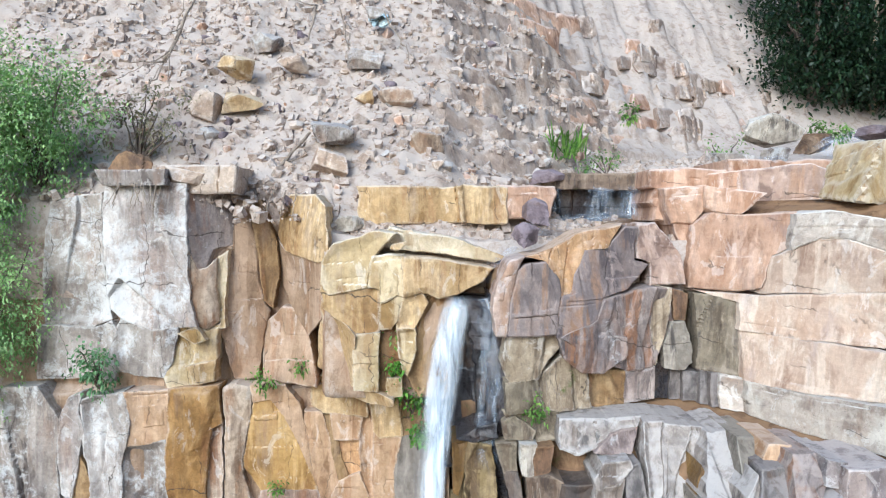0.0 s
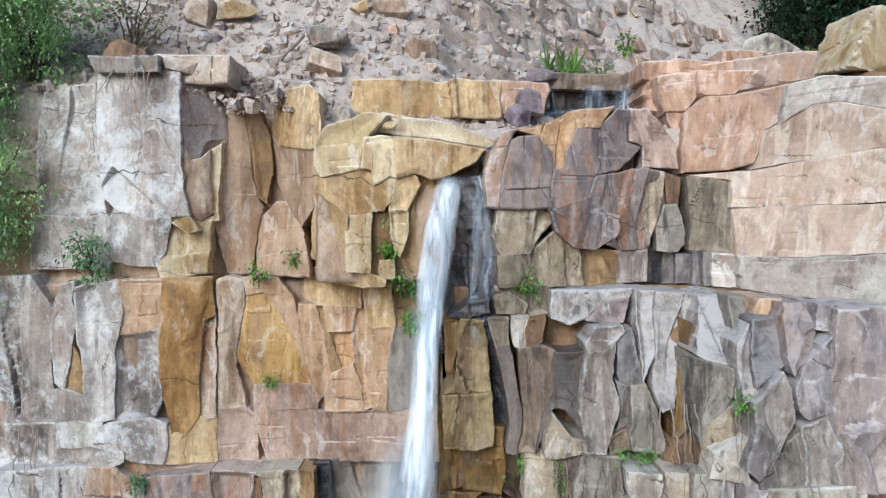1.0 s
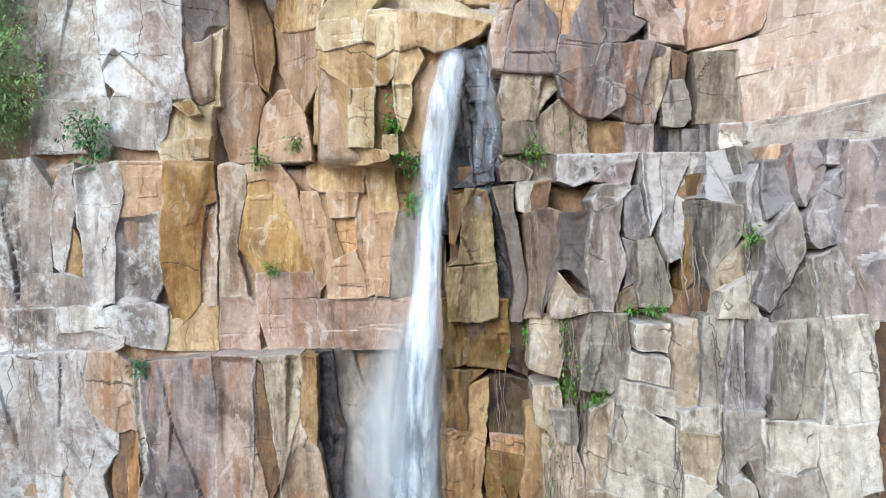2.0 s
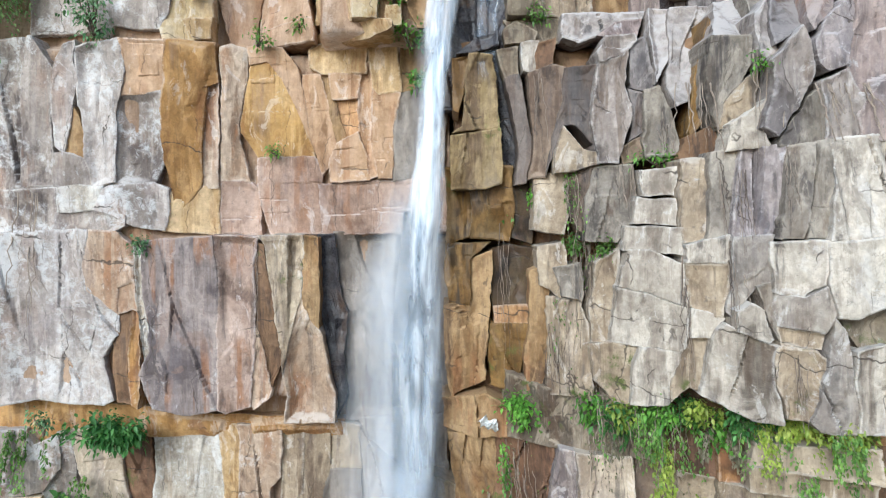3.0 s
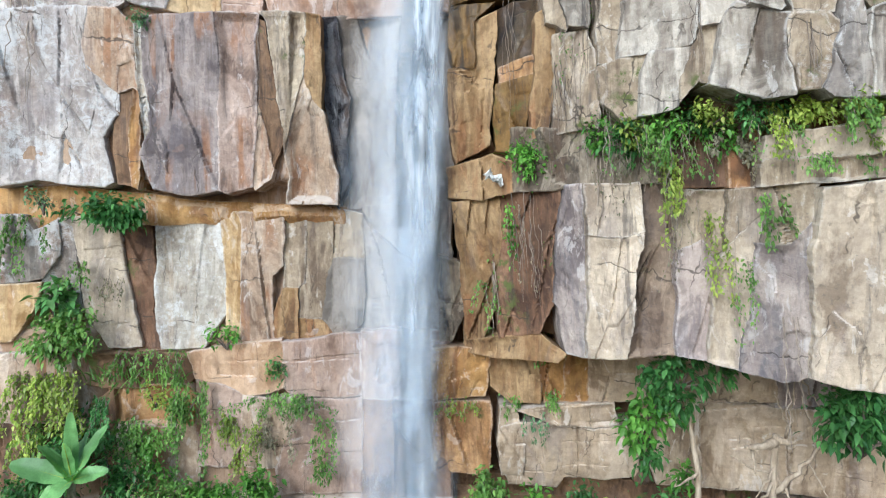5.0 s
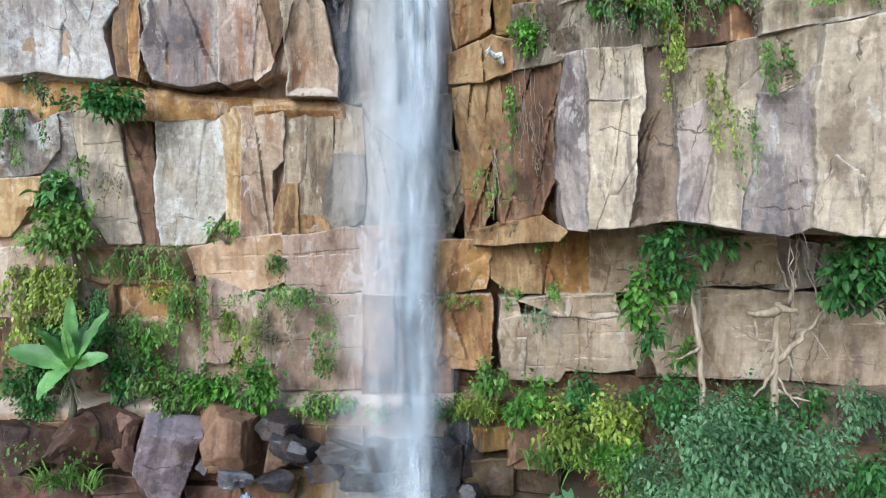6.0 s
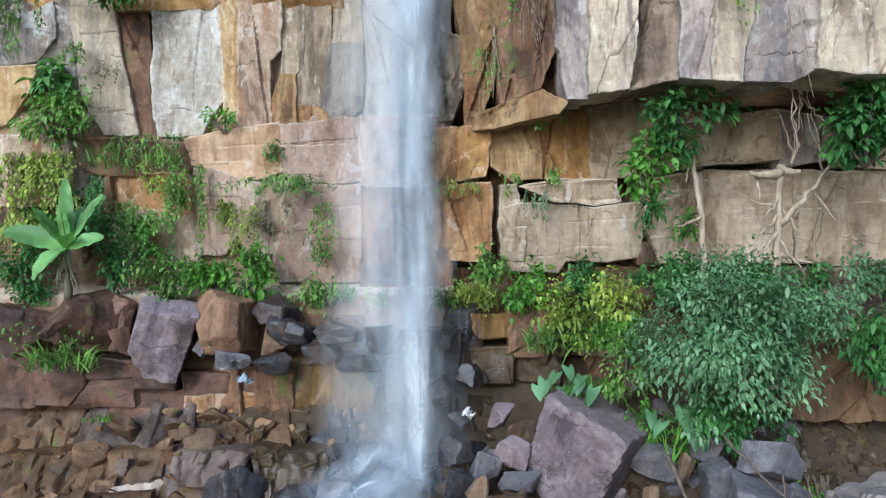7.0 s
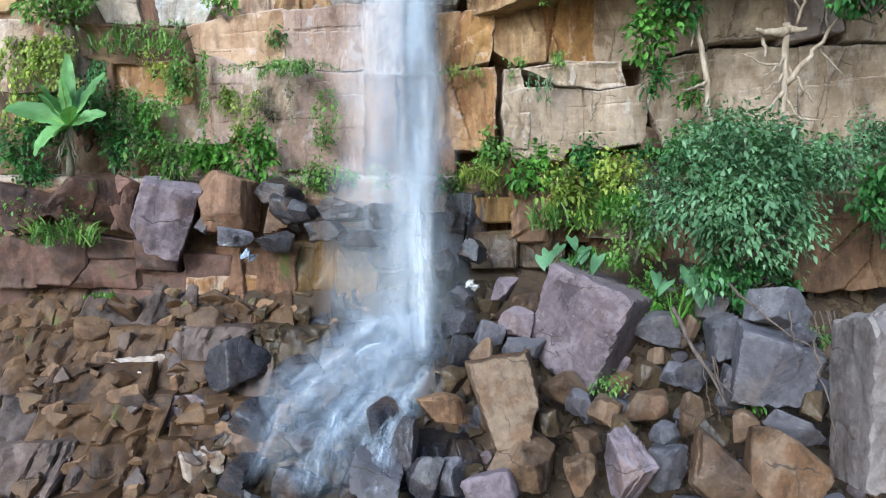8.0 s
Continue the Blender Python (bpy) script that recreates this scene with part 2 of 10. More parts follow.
RUST, UMBER, SLATE = (0.30, 0.12, 0.035), (0.10, 0.055, 0.028), (0.12, 0.11, 0.125)
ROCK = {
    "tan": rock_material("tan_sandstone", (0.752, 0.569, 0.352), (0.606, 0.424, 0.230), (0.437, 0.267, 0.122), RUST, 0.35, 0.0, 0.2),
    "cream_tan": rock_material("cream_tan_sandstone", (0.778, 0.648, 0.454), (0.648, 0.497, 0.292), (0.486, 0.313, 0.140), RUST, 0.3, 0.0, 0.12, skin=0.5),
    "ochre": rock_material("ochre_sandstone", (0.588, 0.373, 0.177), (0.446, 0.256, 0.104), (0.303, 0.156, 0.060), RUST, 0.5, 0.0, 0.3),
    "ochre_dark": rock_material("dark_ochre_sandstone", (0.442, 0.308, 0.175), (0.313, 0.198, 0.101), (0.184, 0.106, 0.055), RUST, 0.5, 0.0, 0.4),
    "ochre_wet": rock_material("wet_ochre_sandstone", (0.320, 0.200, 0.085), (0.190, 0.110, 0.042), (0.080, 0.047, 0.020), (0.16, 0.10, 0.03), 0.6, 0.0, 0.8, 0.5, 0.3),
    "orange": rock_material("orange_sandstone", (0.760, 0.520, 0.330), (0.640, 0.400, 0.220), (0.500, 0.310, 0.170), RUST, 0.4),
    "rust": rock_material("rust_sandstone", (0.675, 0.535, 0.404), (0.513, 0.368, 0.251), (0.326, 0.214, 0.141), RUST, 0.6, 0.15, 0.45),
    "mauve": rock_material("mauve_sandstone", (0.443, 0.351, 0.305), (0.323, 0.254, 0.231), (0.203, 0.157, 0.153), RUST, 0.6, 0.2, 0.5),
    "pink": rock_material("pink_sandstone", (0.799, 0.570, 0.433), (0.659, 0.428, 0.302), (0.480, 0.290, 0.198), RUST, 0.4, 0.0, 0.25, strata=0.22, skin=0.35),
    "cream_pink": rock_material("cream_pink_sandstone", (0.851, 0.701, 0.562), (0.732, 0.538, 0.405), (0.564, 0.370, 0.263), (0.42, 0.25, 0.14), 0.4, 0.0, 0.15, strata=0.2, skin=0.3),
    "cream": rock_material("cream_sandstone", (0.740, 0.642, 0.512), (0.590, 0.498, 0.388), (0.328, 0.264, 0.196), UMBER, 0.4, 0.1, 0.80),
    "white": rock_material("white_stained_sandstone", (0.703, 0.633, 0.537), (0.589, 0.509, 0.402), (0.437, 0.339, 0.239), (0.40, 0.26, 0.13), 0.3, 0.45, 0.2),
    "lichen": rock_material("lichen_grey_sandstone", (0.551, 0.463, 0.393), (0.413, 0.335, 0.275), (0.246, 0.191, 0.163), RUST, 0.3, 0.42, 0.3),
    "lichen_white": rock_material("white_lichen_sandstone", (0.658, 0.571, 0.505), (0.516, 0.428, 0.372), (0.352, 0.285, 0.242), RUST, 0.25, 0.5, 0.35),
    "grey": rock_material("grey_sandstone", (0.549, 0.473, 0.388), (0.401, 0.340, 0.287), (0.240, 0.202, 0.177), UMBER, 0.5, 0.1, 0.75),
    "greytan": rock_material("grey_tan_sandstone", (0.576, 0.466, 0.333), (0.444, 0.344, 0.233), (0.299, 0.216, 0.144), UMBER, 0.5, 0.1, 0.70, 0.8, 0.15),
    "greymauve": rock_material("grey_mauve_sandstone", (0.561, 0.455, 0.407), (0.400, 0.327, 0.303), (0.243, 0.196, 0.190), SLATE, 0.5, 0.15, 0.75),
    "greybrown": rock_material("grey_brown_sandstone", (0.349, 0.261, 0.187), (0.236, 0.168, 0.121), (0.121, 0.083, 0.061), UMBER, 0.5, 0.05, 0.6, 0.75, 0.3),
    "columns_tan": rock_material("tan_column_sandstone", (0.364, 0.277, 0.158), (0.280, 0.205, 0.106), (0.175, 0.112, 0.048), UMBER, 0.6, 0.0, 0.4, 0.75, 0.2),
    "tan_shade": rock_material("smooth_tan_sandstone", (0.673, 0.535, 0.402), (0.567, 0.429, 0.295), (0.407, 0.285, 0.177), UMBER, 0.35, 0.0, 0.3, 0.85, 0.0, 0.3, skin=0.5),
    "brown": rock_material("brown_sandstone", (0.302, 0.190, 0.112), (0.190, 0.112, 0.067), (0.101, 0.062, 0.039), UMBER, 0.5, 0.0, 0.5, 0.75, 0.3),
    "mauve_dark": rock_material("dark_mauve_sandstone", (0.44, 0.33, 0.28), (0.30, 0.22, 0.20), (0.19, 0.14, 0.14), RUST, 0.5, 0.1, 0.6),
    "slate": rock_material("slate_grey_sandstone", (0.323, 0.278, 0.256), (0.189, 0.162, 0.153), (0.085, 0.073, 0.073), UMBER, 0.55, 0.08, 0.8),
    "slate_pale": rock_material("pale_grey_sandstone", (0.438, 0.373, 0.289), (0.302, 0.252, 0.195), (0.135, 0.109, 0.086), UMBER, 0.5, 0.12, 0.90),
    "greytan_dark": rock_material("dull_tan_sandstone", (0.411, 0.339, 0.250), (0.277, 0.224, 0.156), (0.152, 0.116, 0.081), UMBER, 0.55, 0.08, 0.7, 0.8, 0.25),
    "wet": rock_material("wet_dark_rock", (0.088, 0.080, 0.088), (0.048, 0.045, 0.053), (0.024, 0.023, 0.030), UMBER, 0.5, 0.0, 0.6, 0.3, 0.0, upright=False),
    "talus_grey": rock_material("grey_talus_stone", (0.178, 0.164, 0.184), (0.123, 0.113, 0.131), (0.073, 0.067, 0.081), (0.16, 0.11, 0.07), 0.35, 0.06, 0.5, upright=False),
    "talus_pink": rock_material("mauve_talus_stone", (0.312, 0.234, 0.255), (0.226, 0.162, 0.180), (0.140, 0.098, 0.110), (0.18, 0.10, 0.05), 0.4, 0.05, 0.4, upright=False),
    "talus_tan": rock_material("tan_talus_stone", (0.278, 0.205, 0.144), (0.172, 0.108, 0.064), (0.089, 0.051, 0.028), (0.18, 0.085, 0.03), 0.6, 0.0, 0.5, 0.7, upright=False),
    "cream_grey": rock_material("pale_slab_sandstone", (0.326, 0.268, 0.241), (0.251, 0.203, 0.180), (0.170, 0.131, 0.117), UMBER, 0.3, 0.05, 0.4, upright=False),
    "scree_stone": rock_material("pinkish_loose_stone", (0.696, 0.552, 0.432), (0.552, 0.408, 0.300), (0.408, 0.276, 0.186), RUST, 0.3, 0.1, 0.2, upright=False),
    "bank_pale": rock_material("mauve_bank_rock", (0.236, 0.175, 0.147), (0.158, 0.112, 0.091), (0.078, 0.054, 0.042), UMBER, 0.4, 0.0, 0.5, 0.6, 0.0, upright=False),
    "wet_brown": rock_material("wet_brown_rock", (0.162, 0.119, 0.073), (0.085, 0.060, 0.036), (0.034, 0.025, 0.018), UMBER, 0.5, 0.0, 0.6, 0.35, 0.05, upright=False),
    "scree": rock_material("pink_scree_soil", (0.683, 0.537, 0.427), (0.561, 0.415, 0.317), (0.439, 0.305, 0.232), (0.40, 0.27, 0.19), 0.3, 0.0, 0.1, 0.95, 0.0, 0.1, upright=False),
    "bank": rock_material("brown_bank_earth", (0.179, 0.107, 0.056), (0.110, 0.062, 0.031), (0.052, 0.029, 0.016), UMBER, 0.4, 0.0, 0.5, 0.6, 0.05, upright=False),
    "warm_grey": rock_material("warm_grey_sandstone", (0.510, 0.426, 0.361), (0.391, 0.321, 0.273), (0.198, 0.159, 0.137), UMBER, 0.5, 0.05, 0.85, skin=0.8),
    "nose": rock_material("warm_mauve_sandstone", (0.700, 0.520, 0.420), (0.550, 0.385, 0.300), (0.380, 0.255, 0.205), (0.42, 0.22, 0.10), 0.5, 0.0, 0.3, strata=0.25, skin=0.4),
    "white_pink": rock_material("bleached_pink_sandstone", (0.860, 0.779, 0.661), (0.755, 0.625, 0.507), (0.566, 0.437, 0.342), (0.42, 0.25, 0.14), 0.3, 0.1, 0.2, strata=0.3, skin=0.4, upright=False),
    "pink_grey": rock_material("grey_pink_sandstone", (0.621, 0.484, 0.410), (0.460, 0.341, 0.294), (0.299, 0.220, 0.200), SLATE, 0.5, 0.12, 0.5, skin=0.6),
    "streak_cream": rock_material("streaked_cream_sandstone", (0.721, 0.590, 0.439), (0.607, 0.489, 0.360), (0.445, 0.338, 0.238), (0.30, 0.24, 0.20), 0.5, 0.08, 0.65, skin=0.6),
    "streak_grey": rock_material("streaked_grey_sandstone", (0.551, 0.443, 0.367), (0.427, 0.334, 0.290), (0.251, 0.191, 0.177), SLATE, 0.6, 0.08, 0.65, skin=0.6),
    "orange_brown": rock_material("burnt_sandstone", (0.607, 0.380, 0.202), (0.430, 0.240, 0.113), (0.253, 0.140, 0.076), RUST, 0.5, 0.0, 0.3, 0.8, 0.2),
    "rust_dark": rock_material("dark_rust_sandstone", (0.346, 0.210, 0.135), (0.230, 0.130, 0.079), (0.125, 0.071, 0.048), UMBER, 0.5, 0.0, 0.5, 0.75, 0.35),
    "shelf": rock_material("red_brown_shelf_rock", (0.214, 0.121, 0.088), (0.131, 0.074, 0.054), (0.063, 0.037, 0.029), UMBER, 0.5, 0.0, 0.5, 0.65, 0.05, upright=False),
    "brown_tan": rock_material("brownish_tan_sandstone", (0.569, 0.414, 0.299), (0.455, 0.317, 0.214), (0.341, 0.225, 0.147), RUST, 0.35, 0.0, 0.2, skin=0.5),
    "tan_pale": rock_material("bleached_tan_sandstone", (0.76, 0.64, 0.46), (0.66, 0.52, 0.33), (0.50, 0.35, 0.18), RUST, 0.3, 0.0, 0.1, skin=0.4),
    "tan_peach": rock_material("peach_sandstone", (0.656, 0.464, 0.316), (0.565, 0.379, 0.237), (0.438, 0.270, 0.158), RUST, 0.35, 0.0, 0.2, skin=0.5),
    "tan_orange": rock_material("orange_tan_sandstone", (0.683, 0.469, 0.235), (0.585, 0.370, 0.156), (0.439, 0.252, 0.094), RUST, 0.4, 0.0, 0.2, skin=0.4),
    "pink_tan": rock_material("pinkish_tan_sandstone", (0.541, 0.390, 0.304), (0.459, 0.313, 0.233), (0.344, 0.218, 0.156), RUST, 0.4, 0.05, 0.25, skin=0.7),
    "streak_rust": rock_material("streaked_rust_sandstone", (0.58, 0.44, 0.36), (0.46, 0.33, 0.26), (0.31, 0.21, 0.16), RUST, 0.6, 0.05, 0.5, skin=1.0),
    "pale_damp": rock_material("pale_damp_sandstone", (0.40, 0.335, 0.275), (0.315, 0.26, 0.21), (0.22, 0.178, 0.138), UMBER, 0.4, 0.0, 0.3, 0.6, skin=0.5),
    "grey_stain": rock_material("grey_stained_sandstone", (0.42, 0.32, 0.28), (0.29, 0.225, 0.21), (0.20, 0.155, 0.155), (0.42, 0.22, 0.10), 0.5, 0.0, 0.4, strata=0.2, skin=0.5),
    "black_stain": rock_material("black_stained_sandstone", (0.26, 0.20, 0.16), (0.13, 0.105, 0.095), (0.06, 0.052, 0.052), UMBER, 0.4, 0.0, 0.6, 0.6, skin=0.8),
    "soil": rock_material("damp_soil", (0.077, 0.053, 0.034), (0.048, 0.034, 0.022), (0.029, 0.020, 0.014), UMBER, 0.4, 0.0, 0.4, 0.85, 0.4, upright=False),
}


def leaf_material(name, deep, fresh, gloss=0.45):
    g = Graph(name)
    place = g.node("NewGeometry", 0)
    isle = g.node("NewGeometry", 8)
    deep, fresh = muted(deep, 0.95), muted(fresh, 0.95)
    col = g.mix(isle, deep, fresh)
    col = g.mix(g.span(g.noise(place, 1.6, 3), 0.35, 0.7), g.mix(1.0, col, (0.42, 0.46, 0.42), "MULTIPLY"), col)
    col = g.mix(g.span(g.noise(place, 30.0, 2), 0.3, 0.7), g.mix(1.0, col, (0.85, 0.85, 0.8), "MULTIPLY"), col)
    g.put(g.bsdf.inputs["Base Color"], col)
    g.bsdf.inputs["Roughness"].default_value = gloss
    g.bsdf.inputs["Specular IOR Level"].default_value = 0.35
    thin = g.node("BsdfTranslucent", 0, (), Color=g.mix(1.0, col, (1.1, 1.3, 0.5), "MULTIPLY"))
    both = g.node("MixShader", 0, (), i0=0.25, i1=g.bsdf.outputs[0], i2=thin)
    g.put(g.out.inputs["Surface"], both)
    return g.mat


def litter_material(name, tint):
    g = Graph(name)
    dirt = g.noise(g.node("NewGeometry", 0), 9.0, 6, 0.7)
    g.put(g.bsdf.inputs["Base Color"], g.mix(g.span(dirt, 0.42, 0.62, 0, 0.8), tint, (0.22, 0.18, 0.13)))
    g.bsdf.inputs["Roughness"].default_value = 0.4
    return g.mat


LEAF = {
    "bush": leaf_material("bush_leaf", (0.06, 0.19, 0.045), (0.16, 0.38, 0.09)),
    "blue": leaf_material("blue_green_leaf", (0.14, 0.30, 0.13), (0.34, 0.54, 0.28)),
    "fresh": leaf_material("fresh_leaf", (0.1, 0.28, 0.03), (0.27, 0.55, 0.07)),
    "lime": leaf_material("yellow_green_leaf", (0.30, 0.42, 0.04), (0.62, 0.68, 0.13)),
    "fern": leaf_material("fern_frond", (0.14, 0.30, 0.05), (0.34, 0.54, 0.11)),
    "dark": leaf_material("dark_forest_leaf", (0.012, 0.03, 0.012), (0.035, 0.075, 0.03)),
    "dry": leaf_material("dry_stalk", (0.30, 0.24, 0.16), (0.48, 0.41, 0.30), 0.8),
    "banana": leaf_material("banana_leaf", (0.15, 0.40, 0.10), (0.34, 0.60, 0.20)),
    # lens haze over the cliff-edge shrubs is put into this leaf colour
    "soft": leaf_material("haze_paled_leaf", (0.325, 0.537, 0.188), (0.575, 0.750, 0.338)),
    "taro": leaf_material("heart_leaf", (0.13, 0.30, 0.14), (0.24, 0.44, 0.22)),
}


def wood_material(name, light, dark):
    g = Graph(name)
    place = g.node("NewGeometry", 0)
    n = g.noise(g.vec("MULTIPLY", place, (14.0, 14.0, 3.0)), 1.0, 5, 0.65)
    g.put(g.bsdf.inputs["Base Color"], g.mix(g.span(n, 0.3, 0.7), dark, light))
    g.bsdf.inputs["Roughness"].default_value = 0.85
    g.put(g.bsdf.inputs["Normal"], g.bump(n, 0.6, 0.02))
    return g.mat


BARK = wood_material("pale_bark", (0.46, 0.37, 0.27), (0.24, 0.18, 0.12))
ROOT = wood_material("grey_root", (0.36, 0.29, 0.22), (0.17, 0.13, 0.10))
DARK_WOOD = wood_material("dark_wood", (0.16, 0.12, 0.09), (0.07, 0.05, 0.04))


def water_material(name, tint, low, high, fine, cover):
    """Falling water: white threads with gaps, thinner towards its ragged edges (the mesh carries its own thinness)."""
    g = Graph(name)
    place = g.node("NewGeometry", 0)
    thin = g.node("Attribute", 2, {"attribute_name": "thin"})
    warp = g.vec("MULTIPLY", place, (fine, fine, fine * 0.045))
    threads = g.noise(warp, 1.0, 4, 0.6, 0.6)
    lumps = g.noise(g.vec("MULTIPLY", place, (fine * 0.3, fine * 0.3, fine * 0.09)), 1.0, 5, 0.62, 0.8)
    body = g.maths("ADD", g.maths("MULTIPLY", threads, 0.28), g.maths("MULTIPLY", lumps, 0.72))
    alpha = g.maths("MULTIPLY", g.span(body, low, high), cover)
    alpha = g.maths("MULTIPLY", alpha, thin)
    g.put(g.bsdf.inputs["Base Color"], g.mix(g.span(threads, 0.36, 0.62), tint, (0.88, 0.91, 0.94)))
    g.bsdf.inputs["Roughness"].default_value = 0.85
    g.bsdf.inputs["Specular IOR Level"].default_value = 0.1
    g.put(g.bsdf.inputs["Alpha"], alpha)
    g.put(g.bsdf.inputs["Normal"], g.bump(body, 0.3, 0.03))
    return g.mat


WATER = water_material("white_water", (0.62, 0.72, 0.83), 0.36, 0.62, 6.0, 0.92)
VEIL = water_material("water_veil", (0.62, 0.71, 0.81), 0.30, 0.72, 3.0, 0.32)
MIST = water_material("drifting_spray", (0.60, 0.70, 0.82), 0.26, 0.74, 1.3, 0.185)


def flow_material(name, tint, low, high, fine, cover):
    """Water torn into streaks that follow its way (the mesh carries its flow lines)."""
    g = Graph(name)
    thin = g.node("Attribute", 2, {"attribute_name": "thin"})
    flow = g.node("Attribute", 1, {"attribute_name": "flow"})
    streak = g.noise(g.vec("MULTIPLY", flow, (fine, fine * 0.09, 1.0)), 1.0, 5, 0.66, 0.5)
    patch = g.noise(g.vec("MULTIPLY", flow, (fine * 0.25, fine * 0.08, 1.0)), 1.0, 4, 0.6, 0.5)
    body = g.maths("ADD", g.maths("MULTIPLY", streak, 0.6), g.maths("MULTIPLY", patch, 0.4))
    alpha = g.maths("MULTIPLY", g.maths("MULTIPLY", g.span(body, low, high), cover), thin)
    g.put(g.bsdf.inputs["Base Color"], g.mix(g.span(streak, 0.42, 0.64), tint, (0.88, 0.92, 0.97)))
    g.bsdf.inputs["Roughness"].default_value = 0.8
    g.bsdf.inputs["Specular IOR Level"].default_value = 0.15
    g.put(g.bsdf.inputs["Alpha"], alpha)
    return g.mat


STREAKS = flow_material("streaming_water", (0.46, 0.60, 0.78), 0.38, 0.74, 15.0, 0.42)
FILM = flow_material("torn_spray", (0.46, 0.62, 0.84), 0.36, 0.74, 13.0, 0.34)
HAZE = flow_material("fine_spray", (0.48, 0.62, 0.82), 0.28, 0.76, 2.6, 0.17)

# ---- mesh tools ----
def lattice(ix, iy, iz, seed):
    n = (ix.astype(np.int64) * 374761393 + iy.astype(np.int64) * 668265263 + iz.astype(np.int64) * 1440662683 + seed * 1274126177) & 0xFFFFFFFF
    n = ((n ^ (n >> 13)) * 1274126177) & 0xFFFFFFFF
    n = ((n ^ (n >> 16)) * 668265263) & 0xFFFFFFFF
    return ((n ^ (n >> 15)) & 0xFFFF) / 32767.5 - 1.0


def grain3(x, y, z, seed=0):
    """Smooth value noise from -1 to 1."""
    x, y, z = np.broadcast_arrays(np.asarray(x, float), np.asarray(y, float), np.asarray(z, float))
    ix, iy, iz = np.floor(x), np.floor(y), np.floor(z)
    fx, fy, fz = x - ix, y - iy, z - iz
    fx, fy, fz = (f * f * (3 - 2 * f) for f in (fx, fy, fz))
    total = 0.0
    for dx in (0, 1):
        for dy in (0, 1):
            for dz in (0, 1):
                w = (fx if dx else 1 - fx) * (fy if dy else 1 - fy) * (fz if dz else 1 - fz)
                total = total + w * lattice(ix + dx, iy + dy, iz + dz, seed)
    return total


def rough3(x, y, z, seed=0, octaves=4, gain=0.5):
    total, size, scale = 0.0, 1.0, 1.0
    for k in range(octaves):
        total = total + size * grain3(x * scale, y * scale, z * scale, seed + 7 * k)
        size, scale = size * gain, scale * 2.03
    return total


def mesh_of(name, verts, faces, material, smooth=True):
    me = bpy.data.meshes.new(name)
    me.from_pydata(verts if isinstance(verts, list) else verts.tolist(), [], faces if isinstance(faces, list) else faces.tolist())
    if smooth is True:
        me.polygons.foreach_set("use_smooth", [True] * len(me.polygons))
    elif smooth is not False:
        me.polygons.foreach_set("use_smooth", smooth)
    me.materials.append(material)
    return me


def part(name, me, parent, label=""):
    ob = new(name, me)
    ob.parent = parent
    return tagged(ob, label) if label else ob


def sheet_faces(nu, nv, start=0):
    """Quads of a grid of nv rows with nu points each."""
    i = np.arange(nu - 1)[None, :] + nu * np.arange(nv - 1)[:, None] + start
    return np.stack([i, i + 1, i + 1 + nu, i + nu], -1).reshape(-1, 4)


SEED = [100]
SIZE = 0.028
SPLIT = {"pink": 0.3, "cream_pink": 0.3, "mauve_dark": 0.4, "cream_tan": 0.3, "tan": 0.4, "tan_shade": 0.3, "white": 0.4, "lichen_white": 0.4, "cream": 0.5}
# how far a kind of rock breaks up: massive beds stay smooth and rounded
OPEN = {"slate", "slate_pale", "warm_grey", "cream", "grey", "greymauve", "greybrown", "greytan_dark"}
BROKEN = {"grey_stain": 0.35, "tan_pale": 0.35, "brown_tan": 0.3, "tan_peach": 0.4, "tan_orange": 0.35, "pink_tan": 0.4, "warm_grey": 0.8, "slate_pale": 0.8, "slate": 0.9, "pink": 0.3, "cream_pink": 0.22, "nose": 0.3, "white_pink": 0.3, "mauve_dark": 0.45, "orange": 0.35, "cream_tan": 0.4, "tan_shade": 0.3, "tan": 0.7, "streak_cream": 0.4, "streak_grey": 0.5, "cream": 0.7, "white": 0.6}


